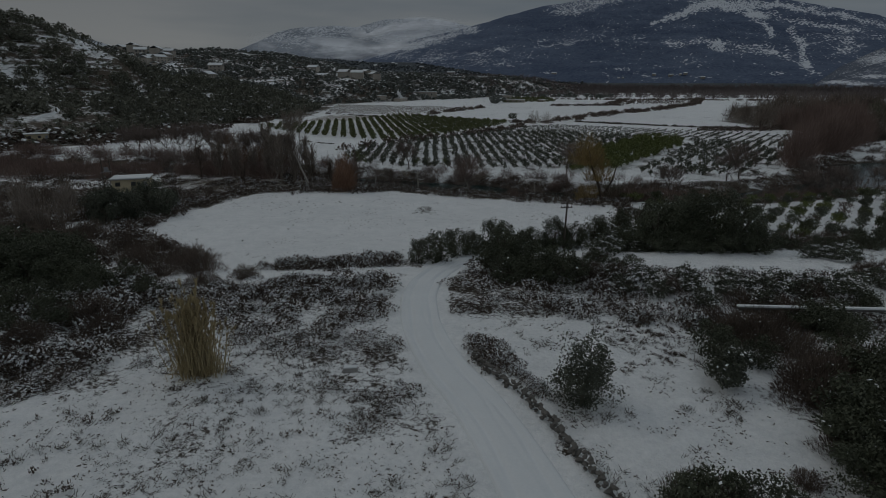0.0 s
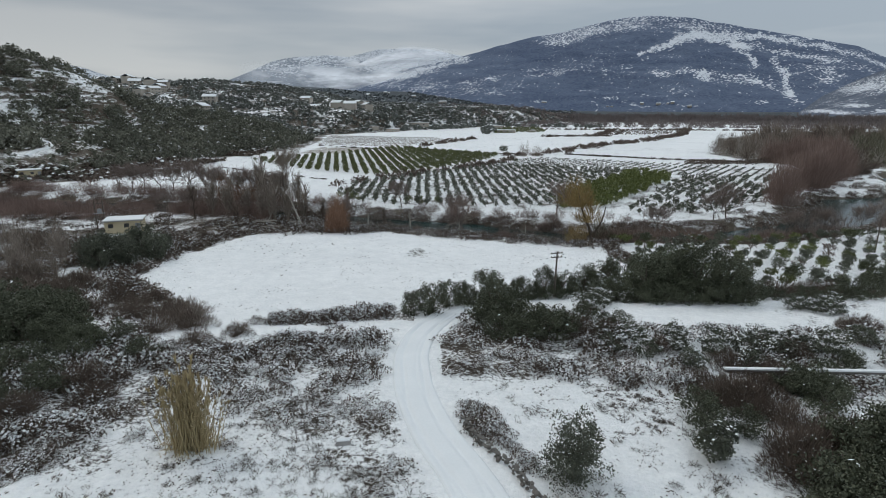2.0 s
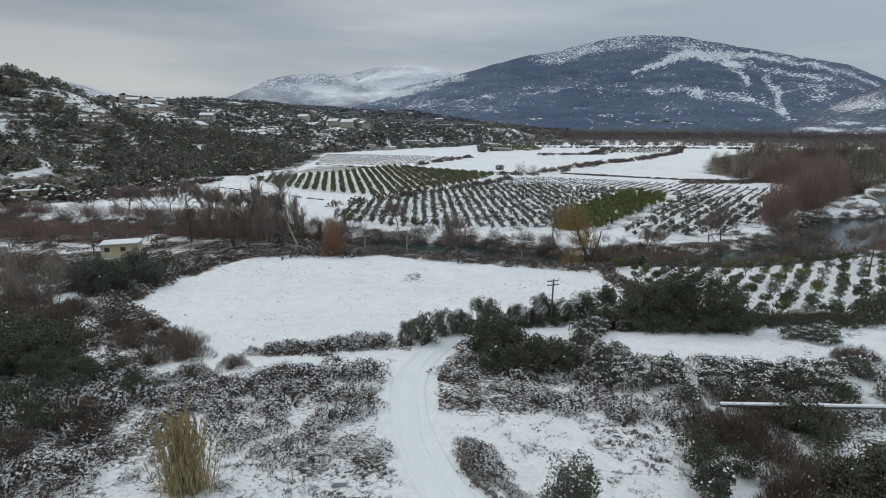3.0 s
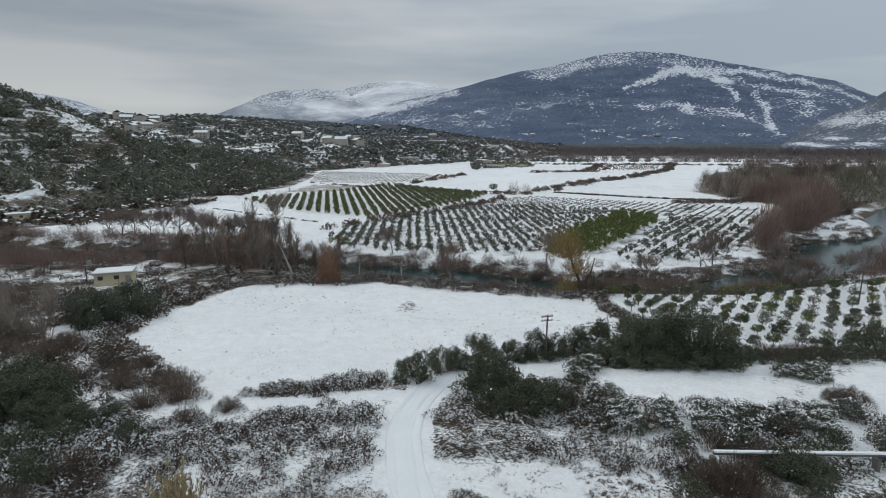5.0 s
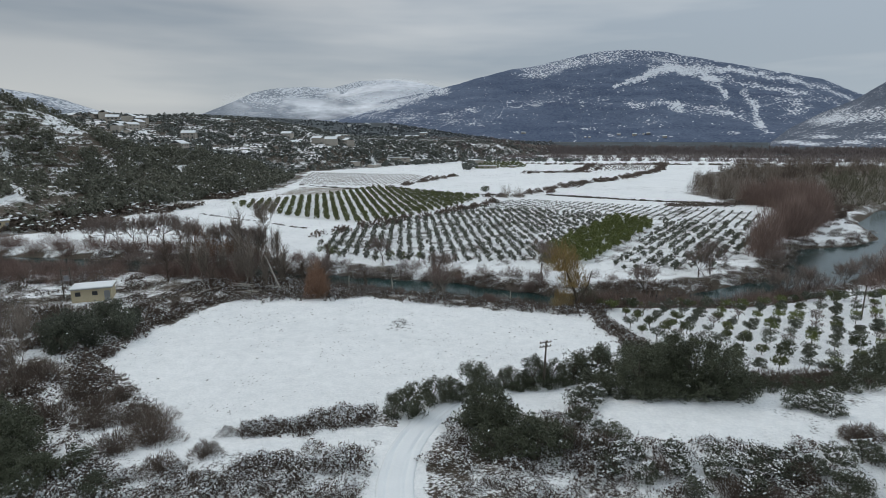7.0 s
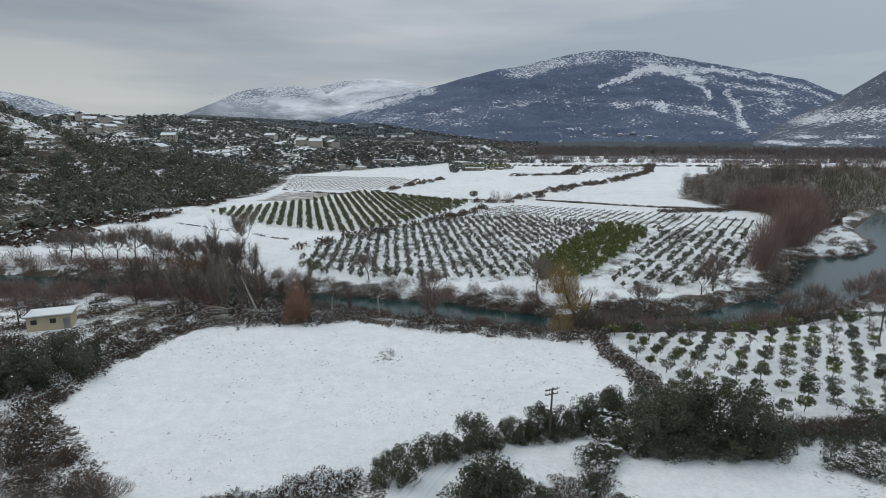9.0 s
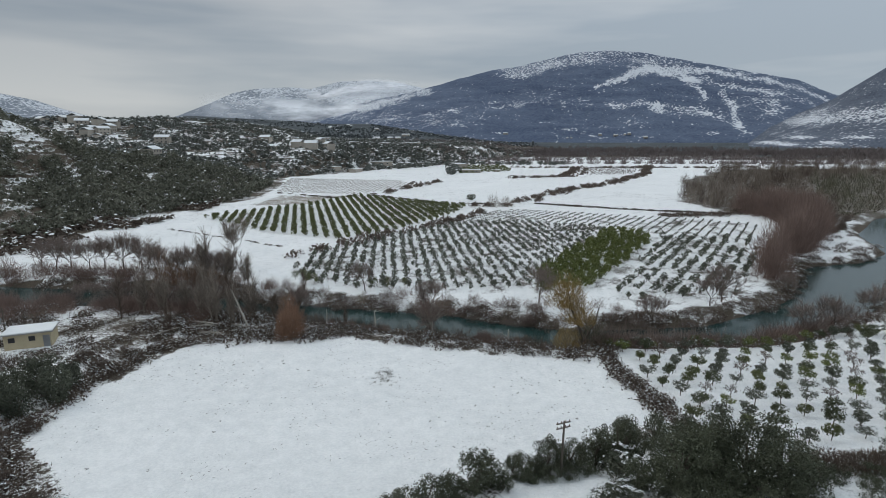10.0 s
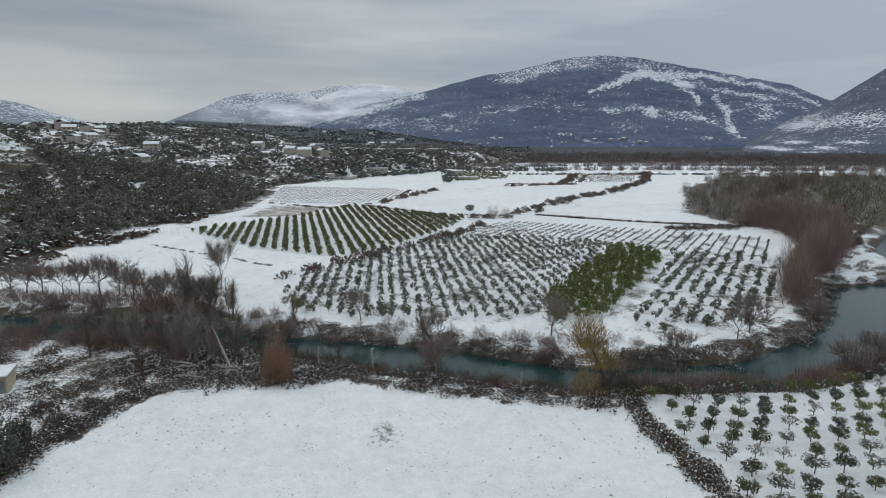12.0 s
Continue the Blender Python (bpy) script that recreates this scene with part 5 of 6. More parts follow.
# evergreen row behind the track
row_trees = [tree("evergreen_tree", stem(rng, 2.6, 0.14), crown(rng, 1.9, 4.7, -0.8, 30, 4000, 0.085, 0.010, 0.33), "dark grey-green evergreen tree flecked with snow at the meadow edge", "tree",
                  [M_EVERGREEN, M_SNOW], "evergreens along the meadow") for _ in range(4)]
stand(row_trees, [(6.0, 53.6, 1.15), (7.6, 51.8, 0.85), (-2.6, 56.8, 1.0), (-0.2, 57.4, 1.3), (1.4, 60.0, 1.05), (4.0, 61.2, 0.8), (6.2, 62.4, 1.15), (8.6, 62.6, 0.75), (10.8, 64.4, 0.85), (13.4, 65.0, 0.9), (15.8, 65.6, 0.9), (18.6, 66.0, 0.95), (21.0, 66.2, 1.15),
                  (20.4, 60.2, 0.7), (22.0, 59.4, 0.6), (23.4, 71.5, 0.9), (26, 69, 1.0), (29.5, 69.3, 0.9), (33, 68, 0.9), (36, 65, 0.8), (-1.8, 58.8, 0.7), (2.8, 60.8, 0.75), (5.2, 62.6, 0.8), (7.4, 63.2, 0.85), (9.8, 64.4, 0.75), (12.2, 65.2, 0.8), (14.6, 65.8, 0.75), (17.2, 66.4, 0.8), (19.8, 67.0, 0.95), (22.4, 67.4, 0.9)], 50, (0.7, 1.25), (0.85, 1.2))
big_trees = [tree("evergreen_oak", stem(rng, 4.0, 0.26, 5, 1.6), crown(rng, 3.1, 7.6, -1.4, 46, 9000, 0.098, 0.001, 0.32), "large dark evergreen tree with a broad dense crown", "tree",
                  [M_EVERGREEN, M_SNOW], "evergreens along the meadow") for _ in range(3)]
stand(big_trees, [(23.8, 59.4, 0.98), (26.6, 59.8, 1.06), (29.6, 59.2, 1.06), (32.2, 58.4, 0.95), (28.2, 61.6, 1.0), (25.2, 61.2, 0.9)], 51)
olive_trees = [tree("olive_tree", stem(rng, 2.6, 0.2, 5, 1.3), crown(rng, 2.6, 5.6, -0.7, 26, 3600, 0.155, 0.001, 0.38), "rounded grey-green olive tree beside the meadow", "tree", [M_OLIVE, M_SNOW], "olive trees by the shed") for _ in range(3)]
stand(olive_trees, [(-45.2, 88.5, 0.9), (-49, 91, 1.05), (-52, 86.5, 1.1), (-47.5, 84, 0.95), (-46.5, 93, 0.7), (-51, 82, 0.9), (-52.5, 90, 0.85), (-55, 86, 0.9)], 151, (0.9, 1.15), (1.05, 1.2))
shrubs = [tree("evergreen_shrub", stem(rng, 1.2, 0.07, 5, 0.8), crown(rng, 1.7, 2.4, -0.2, 26, 2700, 0.068, 0.002, 0.34, 0.2), "dense evergreen shrub with snow on its leaves", "shrub",
               [M_EVERGREEN, M_SNOW], "evergreen shrubs") for _ in range(4)]
stand(shrubs, [(13.4, 63.9, 0.75), (15.3, 63.8, 0.8), (17.0, 64.2, 0.8), (11.4, 64.0, 0.7), (38.6, 59.4, 0.95), (41.8, 58.8, 0.95), (45.2, 58.6, 0.95), (49.2, 58.8, 0.95), (53.5, 59.2, 0.95), (58.0, 60.0, 0.9), (6.2, 48.0, 1.4), (8.2, 47.2, 1.5), (10.4, 47.4, 1.5), (12.2, 48.4, 1.1), (5.6, 52.6, 1.6), (7.6, 50.6, 1.6), (9.6, 50.2, 1.4), (15.4, 52.6, 0.8), (18.2, 58.6, 0.8), (35.4, 58.4, 1.15), (39.6, 56.8, 0.85), (42.8, 57.2, 0.8), (46, 57.4, 0.8), (37.2, 60.4, 1.0), (-28.5, 46.5, 1.3), (-45, 53, 2.0), (-48, 48, 2.1), (-24.2, 42.5, 1.15), (-30, 43, 1.1), (24.2, 22, 1.7), (22.8, 20.2, 1.5), (26, 25.5, 1.8), (27.5, 20.5, 1.9), (21.6, 17.6, 1.4), (16.8, 30.6, 1.05), (17.4, 33.0, 1.0), (16.0, 28.2, 0.8), (-31, 40, 1.5), (-33, 37.5, 1.5), (-28, 37, 1.2), (-35.5, 41, 1.7), (-30, 34.6, 1.1), (-40, 54, 2.2), (-45, 58, 2.0), (-50, 55, 2.2), (-52, 62, 2.0), (24.5, 28, 1.4), (26, 33, 1.1), (28, 29, 1.5), (25, 24, 1.4),
               (27, 23.5, 1.5), (19.0, 30.0, 0.9), (17, 47.5, 1.0), (31, 39, 1.2), (35, 37, 1.3), (27.4, 35.4, 0.9), (22.6, 24.0, 1.2), (23.6, 22.4, 1.3), (24, 26.2, 1.2), (21.4, 21.2, 1.1), (25.8, 36.0, 1.1), (26.6, 35.4, 1.0), (19.7, 20.8, 1.1), (20.8, 19.6, 1.3), (20.2, 22.6, 1.0), (21.8, 19.0, 1.4), (19.4, 18.6, 1.0), (18.4, 20.2, 0.8), (18.0, 18.2, 0.9), (17.2, 16.6, 0.9), (27.9, 35.0, 0.9), (26.0, 36.4, 1.0), (27.2, 36.2, 1.05),
               (23.4, 57.6, 1.2), (25.4, 57.6, 1.3), (27.4, 57.6, 1.3), (29.4, 57.2, 1.3), (31.4, 56.8, 1.3), (33.6, 57.0, 1.2), (18.7, 21.5, 1.1), (20.5, 24.0, 1.3), (23.4, 27.0, 1.3), (17.0, 18.4, 1.0), (18.2, 19.8, 1.2), (19.4, 21.8, 1.3), (18.9, 17.8, 1.4), (20.7, 22.8, 1.4), (17.8, 16.8, 1.2), (10.6, 17.4, 1.2), (11.7, 17.0, 1.0), (9.6, 17.2, 0.9), (47.5, 62.4, 1.3), (50.5, 63.2, 1.5), (53.6, 64.2, 1.6), (56.8, 65.2, 1.7), (60.2, 66.0, 1.8), (63.5, 66.6, 1.8), (67, 66.8, 1.7), (55, 62.6, 1.3), (61.6, 63.8, 1.4)], 52)
large_bushes = [tree("evergreen_bush", stem(rng, 2.4, 0.16, 5, 1.3), crown(rng, 2.9, 4.6, -0.8, 46, 9500, 0.095, 0.0, 0.31, 0.2), "large dense dark olive-green evergreen bush", "shrub", [M_EVERGREEN, M_SNOW], "large evergreen bushes") for _ in range(3)]
stand(large_bushes, [(-33.6, 46.2, 0.95), (-37.6, 47.6, 1.1), (-41.8, 49.6, 1.1), (-30.8, 45.4, 0.62), (-36.0, 51.0, 1.0), (-40.5, 45.2, 1.0), (-46, 50.5, 1.1)], 152)
snowy = [tree("snowy_shrub", stem(rng, 1.2, 0.07, 5, 0.8), crown(rng, 1.7, 2.3, -0.2, 26, 1500, 0.10, 0.17, 0.33, 0.2), "green shrub with clumps of snow on its leaves", "shrub", [M_OLIVE, M_SNOW], "snowy shrubs") for _ in range(3)]
stand(snowy, [(15.3, 43.8, 0.8), (17.5, 42.2, 0.8), (20.3, 42.6, 0.85), (22.9, 42.1, 0.9), (25.6, 42.1, 0.9), (28.0, 41.6, 0.95), (31.0, 42.4, 0.9), (15.3, 46.6, 0.8), (17.3, 45.2, 0.8), (27.5, 43.4, 0.8), (20.6, 44.4, 0.75), (24.2, 44.0, 0.75), (30.4, 43.8, 0.75), (33.6, 43.2, 0.9), (36.4, 43.6, 0.9), (16.2, 50.4, 0.7), (37.4, 54.0, 0.8), (38.6, 52.6, 0.8), (40.2, 54.4, 0.8), (42.2, 55.4, 0.8), (39.8, 51.4, 0.7), (16.2, 57.6, 0.85), (17.4, 58.8, 0.85), (17.0, 55.6, 0.75), (18.6, 59.6, 0.85), (18.0, 57.2, 0.8), (20.4, 40.2, 0.8), (24.6, 40.0, 0.8), (33, 40.6, 0.9), (19.0, 58.4, 0.6), (21.4, 58.4, 0.6), (20.0, 63.6, 1.3), (21.2, 61.4, 1.2), (20.6, 65.2, 1.3)], 59)
lone = tree("young_olive_tree", stem(rng, 2.0, 0.09, 5, 0.9), merge(crown(rng, 1.95, 3.2, -0.5, 34, 5200, 0.062, 0.003, 0.33), crown(rng, 1.3, 4.0, 0.3, 26, 3400, 0.06, 0.004, 0.33)), "young olive tree standing alone in the snow", "tree", [M_OLIVE, M_SNOW])
lone.matrix_basis = pose(7.4, 26.0, z_at(7.4, 26.0)) @ Matrix.Diagonal((1.1, 1.1, 1.12, 1))
near_bush = tree("evergreen_bush", stem(rng, 1.4, 0.06, 5, 0.7), crown(rng, 1.5, 2.4, 0.1, 18, 1700, 0.10, 0.05, 0.36, 0.2), "dark leafy bush at the edge of the snowy plot", "shrub", [M_OLIVE, M_SNOW])
near_bush.matrix_basis = pose(15.9, 27.6, z_at(15.9, 27.6))

# leafless shrubs
brown = [tagged(new("bare_shrub", mesh_of("bare_shrub", *a[:2], [M_TWIG, M_SNOW], a[2])), "leafless brown shrub of thin upright stems", "shrub", "leafless shrubs") for a in [brush(rng, 1.55, 1.7, 3400, 0.22, 0.013, 0.03) for _ in range(4)]]
stand(brown, [(-21.5, 46.5, 1.2), (-24.5, 52.5, 1.3), (-26.5, 56, 1.3), (-29, 57.5, 1.2), (-32, 56.0, 1.2), (-27, 50, 1.2), (-18.5, 49.0, 0.9), (-34.5, 60.5, 1.2), (-38, 64, 1.2), (20.5, 27.5, 1.1), (21.5, 35, 1.1), (25.2, 37.5, 1.2), (23.2, 40.0, 1.1),
              (18.8, 43.0, 1.0), (15.6, 46.5, 1.1), (13.2, 48.5, 1.1), (11.0, 50.5, 1.0), (21.5, 24.2, 1.3), (20.6, 22.6, 1.1), (22.4, 28.5, 1.2), (24, 28.4, 1.3), (22.4, 31.2, 1.2), (19.9, 37.4, 1.0), (20.8, 36.6, 0.9), (10.6, 18.4, 0.9), (11.6, 18.2, 0.75), (9.6, 18.0, 0.7), (14.9, 19.0, 0.6), (18.2, 21.4, 0.8), (-10, 55.0, 0.7), (-6, 56, 0.7), (29, 41.5, 1.1), (38.8, 46.5, 1.0), (19.5, 25.5, 1.3), (20.6, 27, 1.4), (-26, 38, 1.2), (-24, 36, 1.1), (-27.5, 33.5, 1.1), (-32, 32.5, 1.2), (-36, 35, 1.3), (-38, 58, 1.3), (-33.5, 63.5, 1.2), (-40, 68, 1.3), (-46, 66, 1.3), (-48, 72, 1.3), (-54, 70, 1.4), (-57, 76, 1.4), (-44, 80, 1.0), (-46, 99, 1.1), (-44, 104, 1.2), (-50, 103, 1.2), (20.2, 35.4, 1.2), (21.4, 34.2, 1.3), (19.4, 34.6, 1.1), (22.8, 35.2, 1.2), (21.0, 32.6, 1.2), (37.6, 62.2, 1.3), (40.4, 61.6, 1.3), (43.4, 61.2, 1.35), (46.2, 61.4, 1.3), (37.4, 46.4, 0.8)], 53)
saplings = [tagged(new("bare_sapling", mesh_of("bare_sapling", *a[:2], [M_GREY, M_SNOW], a[2])), "tall leafless sapling with pale slender stems", "tree", "pale saplings") for a in [twiggy(rng, 1.6, 6.4, 13, 300, 0.034, 0.5) for _ in range(3)]]
stand(saplings, [(-63, 82, 1.0), (-67, 86, 1.1), (-60, 78, 0.9), (-70, 92, 1.1), (-74, 88, 1.0), (-58, 84, 0.9), (-66, 78, 1.0), (-62, 90, 1.0), (-70, 82, 1.0), (-56, 76, 0.9), (-64, 94, 1.0), (-72, 76, 1.1), (-52, 74, 0.8)], 54)
russet = [tagged(new("russet_shrub", mesh_of("russet_shrub", *a[:2], [M_RED, M_SNOW], a[2])), "russet leafless willow shrub on the river bank", "shrub", "russet shrubs") for a in [brush(rng, 1.9, 4.0, 560, 0.95, 0.020) for _ in range(4)]]
stand(russet, [(x, y, 0.9) for x, y in beside([(-100, 160), (-70, 153.5), (-45, 146), (-40, 142)], 14, 1.2, 60)] +
      [(x, y, 0.95) for x, y in beside([(-95, 132), (-70, 134), (-46, 128), (-38, 124)], 18, 2.0, 61)] + [(x, y, 0.62) for x, y in beside([(-62, 134), (-30, 125.5), (-8, 115), (8, 109.5), (22, 103.8), (30, 101.5)], 34, 0.9, 62)] + [(x, y, 0.7) for x, y in beside([(-88, 157), (-40, 146), (-18, 136), (9, 127), (27, 117)], 22, 1.2, 63)] + [(94, 112, 0.8), (100, 116.5, 1.0), (106, 122, 1.1), (98, 112, 1.0), (112, 124, 1.1)], 55)


def golden_willow(x, y, k, label):
    """Two leaning stems: a thin golden head on one, an ivy-hung skirt at the foot of the other."""
    top = tagged(new("golden_willow"), label, "willow", "golden willows")
    P = [(0.6, 0, -0.3), (0.2, 0, 2.6), (-0.9, 0.2, 5.2), (-1.6, 0.3, 8.0), (0.6, 0, 1.2), (1.8, -0.2, 3.6), (2.2, -0.3, 5.6), (-0.9, 0.2, 5.2), (0.2, -0.2, 7.0)]
    V, F = tubes([P[0], P[1], P[2], P[4], P[5], P[7]], [P[1], P[2], P[3], P[5], P[6], P[8]], [0.24, 0.19, 0.13, 0.16, 0.11, 0.09], [0.19, 0.13, 0.05, 0.11, 0.05, 0.04], 7)
    limb("trunk", mesh_of("trunk", V, F, [M_BARK]), top)
    for name, at, R, H, n, mt in (("crown", (-1.6, 0.3, 5.6), 2.3, 4.6, 1700, M_TAN), ("crown", (-0.2, -0.3, 3.6), 1.9, 3.6, 900, M_TAN), ("skirt", (-1.3, 0, 0.0), 2.2, 3.6, 1200, M_TAN), ("skirt", (1.9, -0.2, -0.6), 2.3, 5.2, 1500, M_IVY)):
        a = brush(rng, R, H, n, 0.62, 0.024)
        limb(name, mesh_of(name, a[0] + np.array(at), a[1], [mt]), top)
    top.matrix_basis = pose(x, y, z_at(x, y)) @ Matrix.Diagonal((k, k, k, 1))


golden_willow(29.2, 103.8, 1.4, "tall golden-brown willow leaning over the river")
a = brush(rng, 2.8, 8.6, 4600, 0.66, 0.028)
russet_willow = tagged(new("russet_willow", mesh_of("russet_willow", *a[:2], [M_RUSSET])), "tall rounded russet willow bush at the meadow edge", "shrub")
russet_willow.matrix_basis = pose(-19.7, 110.6, z_at(-19.7, 110.6))
tall_stems = [tagged(new("sapling_clump", mesh_of("sapling_clump", *a[:2], [M_GREY, M_SNOW], a[2])), "clump of tall thin leafless saplings on the river bank", "tree", "tall saplings") for a in [twiggy(rng, 1.5, 10.5, 9, 420, 0.055, 0.5) for _ in range(3)]]
stand(tall_stems, [(-34.7, 118.6), (-31.6, 118.4, 0.9), (-38, 120.6, 0.9), (-50.7, 125.6, 0.9), (-43, 126, 0.8), (-37.5, 123.5, 1.0), (-46.5, 124.5, 0.9), (-29, 121, 0.9), (-40.5, 147, 1.0), (-36, 145, 0.95), (-47, 150.5, 1.0)], 58)
thin_trees = [tagged(new("bare_sapling", mesh_of("bare_sapling", *a[:2], [M_TWIG, M_SNOW], a[2])), "single thin leafless sapling on the river bank", "tree", "thin saplings") for a in [twiggy(rng, 0.7, 7.0, 3, 160, 0.05, 0.4) for _ in range(3)]]
stand(thin_trees, [(-40.3, 111.8, 0.9), (-29.4, 126.2, 1.1), (-21.8, 137.2, 1.0), (-53.5, 123, 1.1), (-25, 122, 0.8), (-11, 117.5, 0.8)], 66)


def winter_tree(H, spread, label, group, twig_mat, bark=None, **kw):
    limbs, twigs = bare_tree(rng, H, spread, **kw)
    top = tagged(new("bare_tree"), label, "tree", group)
    limb("trunk", mesh_of("trunk", *limbs[:2], [bark or M_BARK]), top)
    limb("twig_spray", mesh_of("twig_spray", *twigs[:2], [twig_mat]), top)["kind"] = "stuff"
    return top


bare = [winter_tree(11.5, 0.62, "leafless grey tree on the river bank", "leafless trees", M_ASH, depth=3, r0=0.2, twigs=1900, width=0.026, reach=1.2, bole=0.24, ratio=(0.72, 0.98)) for _ in range(4)]
stand(bare, [(-91, 168, 0.9), (-87, 167.5, 1.0), (-82, 167, 0.95), (-78, 166.5, 1.05), (-73, 166, 1.0), (-68, 165, 1.1), (-64, 163.5, 0.8), (-96, 170, 0.9), (-52, 152, 0.9), (-48, 150, 1.1), (-45, 149, 1.0), (-41, 147, 1.05), (5.2, 126.8, 0.9), (-8.5, 139, 0.75),
              (-22, 131, 0.9), (28, 126, 0.8), (47, 114.5, 0.75), (62, 121, 0.8), (66, 123.5, 0.9), (71, 106, 0.7), (78, 107.5, 0.75), (90, 114, 0.8), (97, 117.5, 0.8), (86, 131, 0.6), (4.9, 112.8, 0.8), (-60, 155, 0.9), (-56, 154, 0.8), (-59, 134, 0.7), (-66, 135, 0.7)], 57)
poplar = winter_tree(15.0, 0.36, "tall bare poplar at the edge of a snowy field", "", M_GREY, depth=4, twigs=2200, width=0.026, reach=0.9, bole=0.30, ratio=(0.55, 0.85))
poplar.matrix_basis = pose(-44.6, 167.5, z_at(-44.6, 167.5))


# ---- orchards ----
def lattice_spots(poly, origin, u, v, n=70, jitter=0.25, seed=0, keep=0.97):
    r = np.random.default_rng(seed)
    i, j = np.meshgrid(np.arange(-n, n + 1), np.arange(-n, n + 1))
    P = np.array(origin) + i.ravel()[:, None] * np.array(u) + j.ravel()[:, None] * np.array(v)
    P = P + r.normal(size=P.shape) * jitter
    return P[(inside(P[:, 0], P[:, 1], poly) > 0.8) & (r.random(len(P)) < keep)]


citrus = [tree("orange_tree", stem(rng, 1.6, 0.06, 5, 0.7), crown(rng, 1.12, 1.5, 0.5, 14, int(n * 2.4), 0.105, 0.010, 0.44), label, "tree", [mt, M_SNOW], "citrus orchard trees")
          for mt, n, label in ((M_CITRUS, 400, "small leafy citrus tree in a snowy orchard row"), (M_OLIVE, 380, "small leafy citrus tree in a snowy orchard row"), (M_HEDGE, 330, "small leafy citrus tree in a snowy orchard row"),
                               (M_OLIVE, 190, "small citrus tree that has lost most of its leaves"), (M_YOUNG, 260, "small yellow-green citrus tree in a snowy orchard row"), (M_OLIVE, 420, "small leafy citrus tree in a snowy orchard row"), (M_TWIG, 70, "small leafless citrus tree in a snowy orchard row"))]
spots = lattice_spots(GROVE, (48.0, 75.5), (3.48, 0.0), (2.62, 3.33), 40, 0.14, 61, 0.96)
spots = spots[spots[:, 1] > 67.0]
spots = np.concatenate([spots, np.stack([np.arange(33.5, 92, 2.5), 100.9 + 0.02 * np.arange(33.5, 92, 2.5)], 1)])
stand(citrus, spots, 62, (0.86, 1.22), (0.85, 1.1))

LEFT_ROWS = [(-29, 160), (-22, 146), (-13, 139.5), (14, 136), (28, 133), (34, 150), (60, 185), (74, 209), (80, 215), (51, 235), (20, 235), (1, 215), (-17, 194), (-27, 184)]
BLOCK = [(28.6, 133), (41.9, 134), (82.0, 189.9), (84, 203), (72.3, 209.0), (33.0, 150.9)]
RIGHT_ROWS = [(42, 126), (52, 123.5), (62, 123), (74, 129), (92, 152), (112, 180), (118, 190), (88, 200), (83, 190)]
SAPLINGS = [(118, 190), (140, 217), (128, 231), (51, 274), (36, 264), (22, 238), (52, 237), (80, 217), (88, 201)]
ROWS_GREEN = [(-86, 262), (-52, 223), (-20, 202), (-3, 217), (22, 257), (34, 290), (-25, 345), (-50, 302)]
young = [crown(rng, 0.92, 1.7, 0.1, 9, 76, 0.24, 0.05, 0.42) for _ in range(6)]
tiny = [crown(rng, 0.4, 0.9, 0.15, 5, 24, 0.2, 0.0, 0.5) for _ in range(4)]
row_bush = [crown(rng, 1.22, 2.0, 0.0, 9, 50, 0.34, 0.015, 0.42) for _ in range(5)]
lush = [crown(rng, 1.5, 2.5, 0.1, 12, 150, 0.28, 0.0, 0.42) for _ in range(5)]
P_left = lattice_spots(LEFT_ROWS, (-2.2, 165), (2.85, 0.1), (-0.04, 2.7), 90, 0.25, 63, 0.95)
P_left = P_left[inside(P_left[:, 0], P_left[:, 1], BLOCK) < -0.5]
near_left = P_left[P_left[:, 1] < 157]
olives = [tree("young_olive", stem(rng, 1.2, 0.05, 4, 0.5), a, "small grey-green orchard tree planted in a row", "tree", [M_OLIVE, M_SNOW], "orchard trees across the river") for a in young[:4]]
stand(olives, near_left, 64, (0.72, 1.12))
stuff("orchard_rows", strew(young, P_left[P_left[:, 1] >= 157], 65, (0.72, 1.12)), [M_OLIVE, M_SNOW], "rows of small grey-green orchard trees in snow", "orchard")
P_right = lattice_spots(RIGHT_ROWS, (81.2, 139.9), (1.62, 2.14), (3.95, -0.1), 80, 0.2, 66, 0.9)
P_right = P_right[rough(P_right[:, 0] / 4, P_right[:, 1] / 4, 68) + 0.0016 * (P_right[:, 1] - 150) > 0.35]
stand(olives, P_right[P_right[:, 1] < 160], 67, (0.7, 1.35))
stuff("right_orchard_rows", strew(young, P_right[P_right[:, 1] >= 160], 167, (0.7, 1.3)), [M_OLIVE, M_SNOW], "rows of small dark orchard trees in snow", "orchard")
stuff("sapling_rows", strew(tiny, lattice_spots(SAPLINGS, (81.2, 139.9), (1.08, 1.43), (3.95, -0.1), 150, 0.1, 68, 0.96), 69, (0.8, 1.2)), [M_OLIVE, M_SNOW], "rows of newly planted saplings in snow", "orchard")
stuff("young_citrus_block", strew(lush, lattice_spots(BLOCK, (55, 165), (2.6, 0), (1.2, 2.6), 70, 0.3, 70, 0.97), 71, (0.8, 1.25)), [M_YOUNG, M_SNOW], "dense block of bright green young citrus trees", "orchard")
stuff("citrus_rows", strew(row_bush, lattice_spots(ROWS_GREEN, (-29.6, 210.2), (3.55, 0.9), (-0.30, 1.75), 130, 0.14, 72, 0.98), 73, (0.8, 1.15)), [M_HEDGE, M_SNOW], "close rows of dark green citrus trees", "orchard")
VINES = [(-77, 368), (-91, 490), (0, 456), (15, 410), (-25, 349)]
